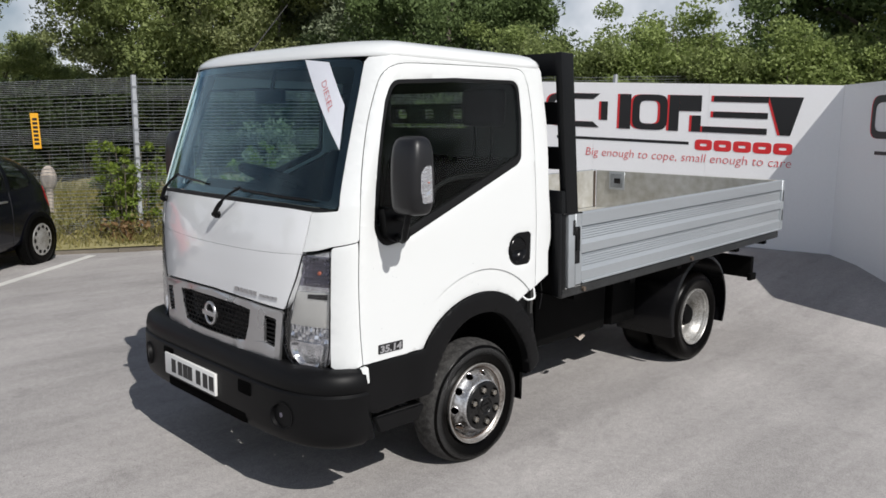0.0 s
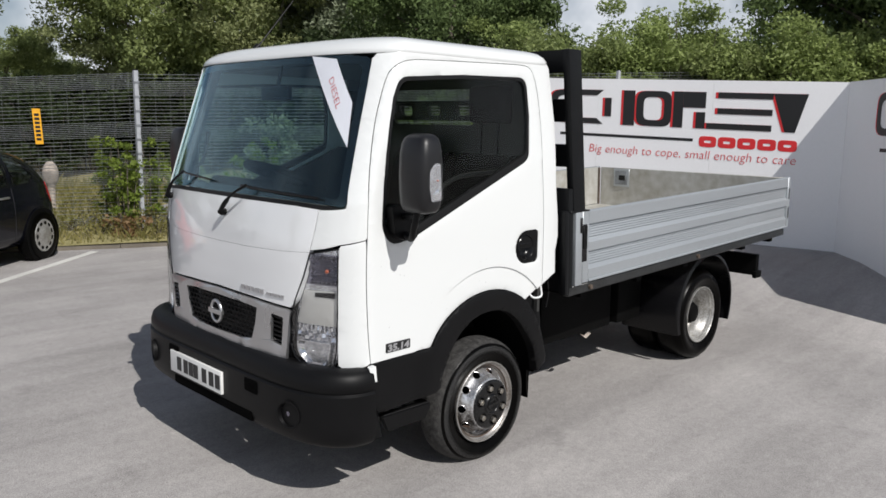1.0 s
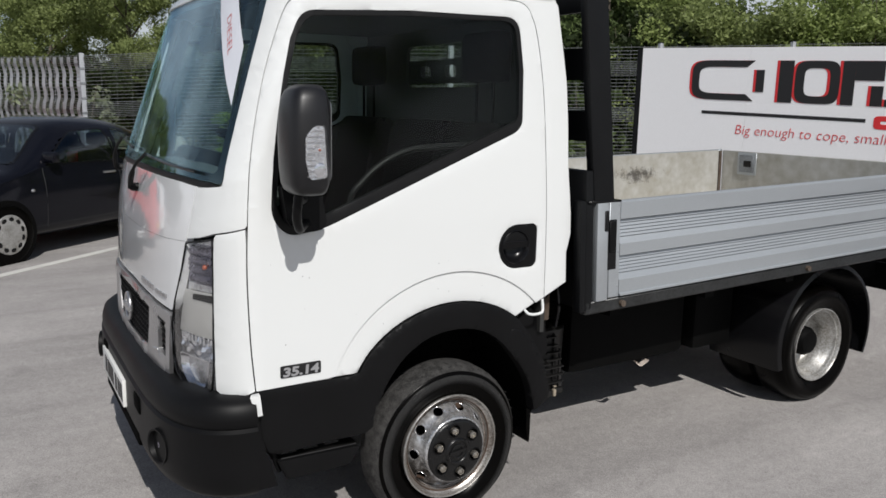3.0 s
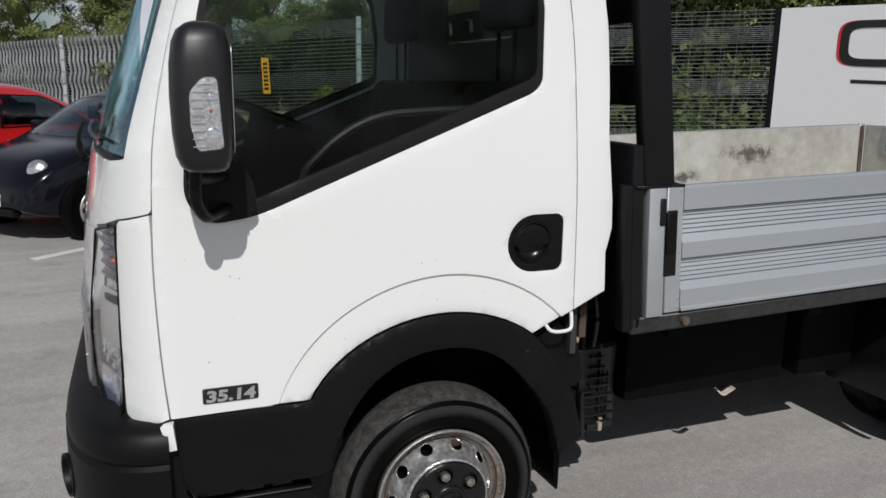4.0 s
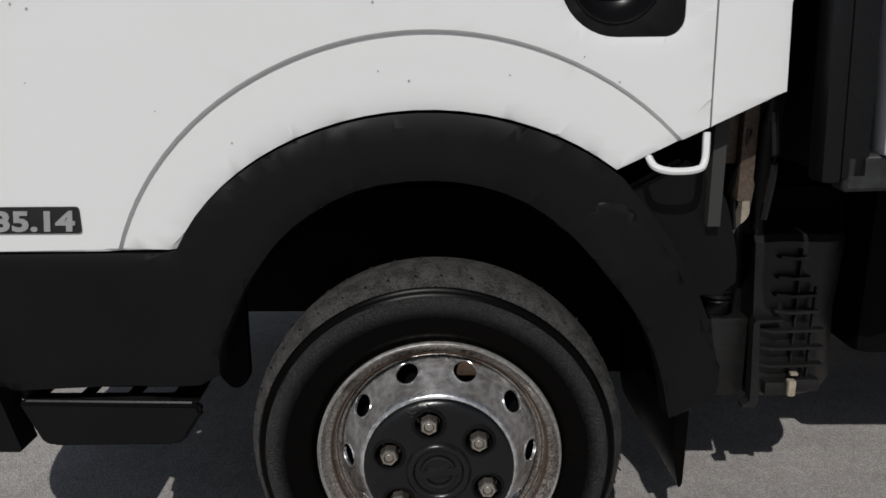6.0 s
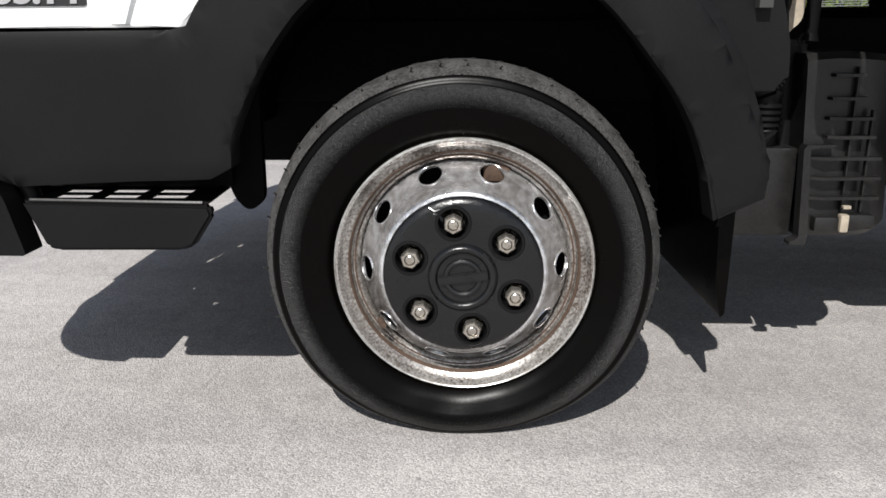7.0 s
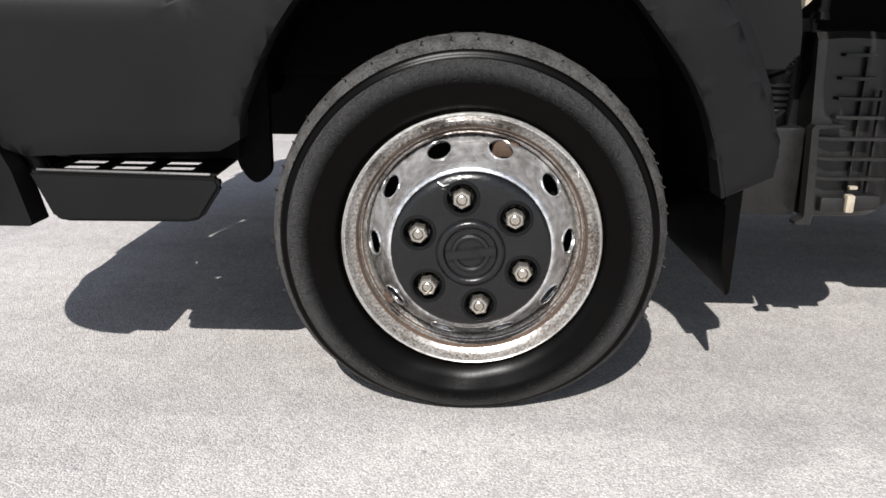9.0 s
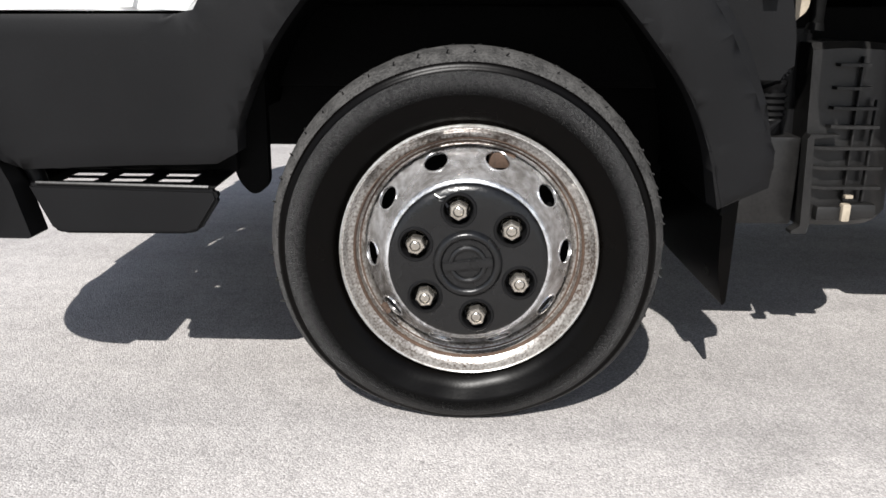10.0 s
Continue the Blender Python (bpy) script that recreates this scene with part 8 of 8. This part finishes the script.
        bm.faces.new((a[-1], a[0], b[0], b[-1]))
    bm.faces.new(rows[0])
    bm.faces.new(rows[-1][::-1])
    holes = [smaller(lp, 0.97) for lp in (side_win, quarter, screen, hatch)]
    gone = []
    for f in bm.faces:
        c = f.calc_center_median()
        if c.z > belt(c.x) + 0.02 and (any(inside(c.x, c.z, lp) for lp in holes[:2]) and abs(c.y) > 0.3 or any(inside(c.x, c.y, lp) for lp in holes[2:])):
            gone.append(f)
    bmesh.ops.delete(bm, geom=gone, context="FACES_ONLY")
    part("body", bm, paint, car, "glossy rounded body", smooth=60)
    for sy in (-1, 1):
        for nm, lp in (("side_window", side_win), ("quarter_window", quarter)):
            def at(u, v, sy=sy):
                return (u, sy * (flank(u, v) + 0.003), v)

            bm = bmesh.new()
            skin(bm, [lp], at, 0.09, 0.004, (0, sy * 9, 1.2))
            win = part(nm, bm, CARGLASS, car, "tinted glass", smooth=60)
            bm = bmesh.new()
            skin(bm, [lp, smaller(lp, 0.93)], at, 0.09, 0.006, (0, sy * 9, 1.2))
            part("window_seal", bm, GLOSSB, win, smooth=60)
    for nm, lp in (("windscreen", screen), ("rear_window", hatch)):
        def over(u, v):
            return (u, v, roofline(u, v) + 0.004)

        bm = bmesh.new()
        skin(bm, [lp], over, 0.08, 0.004, (0, 0, 40))
        win = part(nm, bm, CARGLASS, car, "tinted curved glass", smooth=60)
        bm = bmesh.new()
        skin(bm, [lp, smaller(lp, 0.94)], over, 0.08, 0.006, (0, 0, 40))
        part("window_seal", bm, GLOSSB, win, smooth=60)
    bm = bmesh.new()
    box(bm, -0.38 * L, 0.2 * L, -hw * 0.76, hw * 0.76, 0.4, 0.8 * hk, 0.03)
    for xx in (-0.2 * L, 0.02 * L):
        for yy in (-0.36, 0.36):
            box(bm, xx - 0.08, xx + 0.06, yy - 0.22, yy + 0.22, 0.6, 1.05, 0.05)
            box(bm, xx - 0.07, xx + 0.03, yy - 0.11, yy + 0.11, 1.07, 1.22, 0.04)
    part("interior", bm, FABRIC, car)
    for sx in (-0.318, 0.318):
        for sy in (-1, 1):
            c = (sx * L, sy * (hw - 0.085), 0.29)
            bm = bmesh.new()
            lathe(bm, [(0.335, 0.0), (0.335, 0.1 * sy)], (c[0], c[1] - 0.012 * sy, c[2]), 28)
            lathe(bm, [(0.335, 0.1 * sy), (0.0, 0.1 * sy)], (c[0], c[1] - 0.012 * sy, c[2]), 28)
            part("wheel_well", bm, CHASSIS, car)
            wh = thing_part("wheel", car, "car wheel with a silver trim")
            bm = bmesh.new()
            lathe(bm, [(0.19, 0.09 * sy), (0.2, 0.1 * sy), (0.26, 0.105 * sy), (0.283, 0.095 * sy), (0.29, 0.06 * sy), (0.29, -0.08 * sy)], c, 32)
            part("tyre", bm, RUBBER, wh)
            bm = bmesh.new()
            lathe(bm, [(0.198, 0.096 * sy), (0.19, 0.104 * sy), (0.17, 0.1 * sy), (0.1, 0.112 * sy), (0.05, 0.116 * sy), (0.0, 0.116 * sy)], c, 32)
            part("wheel_trim", bm, STEELR, wh, "silver wheel trim")
            for k in range(11):
                th = 2 * math.pi * k / 11
                bm = bmesh.new()
                p = Vector((c[0] + 0.152 * math.cos(th), c[1] + 0.1045 * sy, c[2] + 0.152 * math.sin(th)))
                bmesh.ops.create_uvsphere(bm, u_segments=8, v_segments=5, radius=0.03, matrix=Matrix.Translation(p) @ Matrix.Rotation(-th, 4, "Y") @ Matrix.Diagonal((0.75, 0.15, 1, 1)))
                part("trim_hole", bm, GLOSSB, wh)
    for sy in (-1, 1):
        lamps = ((0.455, 0.68, 0.1), (0.478, 0.5, 0.065)) if round_lamps else ((0.455, 0.68, 0.1),)
        for fx, z, r in lamps:
            p = Vector(((fx - 0.018) * L, sy * (flank((fx - 0.018) * L, z) - 0.065), z))
            bm = bmesh.new()
            bmesh.ops.create_uvsphere(bm, u_segments=20, v_segments=12, radius=r, matrix=Matrix.Translation(p) @ Matrix.Rotation(radians(38 * sy), 4, "Z") @ Matrix.Rotation(radians(-18), 4, "Y") @ Matrix.Diagonal((0.4, 1, 1, 1)))
            part("headlamp", bm, REFLECT, car, "clear round headlamp" if round_lamps else "clear headlamp", smooth=60)
        bm = bmesh.new()
        skin(bm, [fillet([(-0.478 * L, 0.68 * hk, 0.02), (-0.43 * L, 0.7 * hk, 0.03), (-0.40 * L, 0.96 * hk, 0.04), (-0.435 * L, 0.99 * hk, 0.03), (-0.468 * L, 0.84 * hk, 0.02)])], lambda u, v: (u, sy * (flank(u, v) + 0.006), v), 0.05, 0.012, (-0.3 * L, sy * 9, 0.9))
        part("tail_lamp", bm, TAILRED, car, "red tail lamp")
        bm = bmesh.new()
        box(bm, 0.125 * L, 0.125 * L + 0.1, sy * (hw - 0.01) - 0.08, sy * (hw - 0.01) + 0.08, 0.95, 1.06, 0.035, 3)
        part("door_mirror", bm, paint, car)
        bm = bmesh.new()
        xr = 0.215 * L
        bmesh.ops.create_uvsphere(bm, u_segments=10, v_segments=6, radius=0.02, matrix=Matrix.Translation((xr, sy * flank(xr, 0.69), 0.69)) @ Matrix.Diagonal((1.3, 0.4, 0.8, 1)))
        part("side_repeater", bm, REFLECT, car, "small clear side repeater")
        bm = bmesh.new()
        hy = sy * (flank(-0.11 * L, 0.8) + 0.006)
        box(bm, -0.14 * L, -0.085 * L, hy - 0.014, hy + 0.014, 0.79, 0.812, 0.006)
        part("door_handle", bm, CHROME, car)
        bm = bmesh.new()
        for xx in (0.165, -0.165):
            sweep(bm, [(xx * L, sy * flank(xx * L, 0.3 + 0.06 * k), 0.3 + 0.06 * k) for k in range(11)], 0.004, 4)
        part("door_gap", bm, INK, car)
    bm = bmesh.new()
    box(bm, 0.492 * L, 0.502 * L, -0.26, 0.26, 0.34, 0.45, 0.002)
    part("number_plate", bm, PLATEW, car, "white number plate with dark bars")
    for k in range(6):
        bm = bmesh.new()
        box(bm, 0.502 * L, 0.5035 * L, -0.22 + k * 0.075, -0.17 + k * 0.075, 0.365, 0.425)
        part("plate_bar", bm, INK, car)
    bm = bmesh.new()
    box(bm, -0.506 * L, -0.494 * L, -0.26, 0.26, 0.5, 0.61, 0.002)
    part("rear_plate", bm, YELLOW, car, "yellow rear number plate")
    bm = bmesh.new()
    box(bm, 0.47 * L, 0.497 * L, -hw * 0.5, hw * 0.5, 0.24, 0.32, 0.02)
    part("lower_grille", bm, BLACKP, car)
    bm = bmesh.new()
    box(bm, -0.5 * L, -0.47 * L, -hw * 0.7, hw * 0.7, 0.25, 0.36, 0.02)
    part("rear_bumper_insert", bm, BLACKP, car)
    car.matrix_basis = place
    return car


heading = math.degrees(math.atan2(-0.659, -0.752))
mid = (Vector((0.26, 7.57)) + Vector((-1.31, 6.2))) / 2 + ACROSS * 0.74
hatchback("black_hatchback", "small black rounded hatchback parked in a bay", CARBLACK, pose(mid.x, mid.y, YARD, 0, 0, heading), 3.32, 1.63, 1.41, True)
rw = Vector((-2.85, 7.75)) + BAY * 1.25 + ACROSS * 0.75
hatchback("red_hatchback", "bright red hatchback parked nose to the fence", CARRED, pose(rw.x, rw.y, YARD, 0, 0, heading + 180), 3.95, 1.72, 1.46, False)
far_car = mid + ACROSS * (2.42 * 2.1) + BAY * 0.2
hatchback("white_hatchback", "white hatchback parked beyond the red one", WHITE, pose(far_car.x, far_car.y, YARD, 0, 0, heading + 180), 4.0, 1.74, 1.48, False)
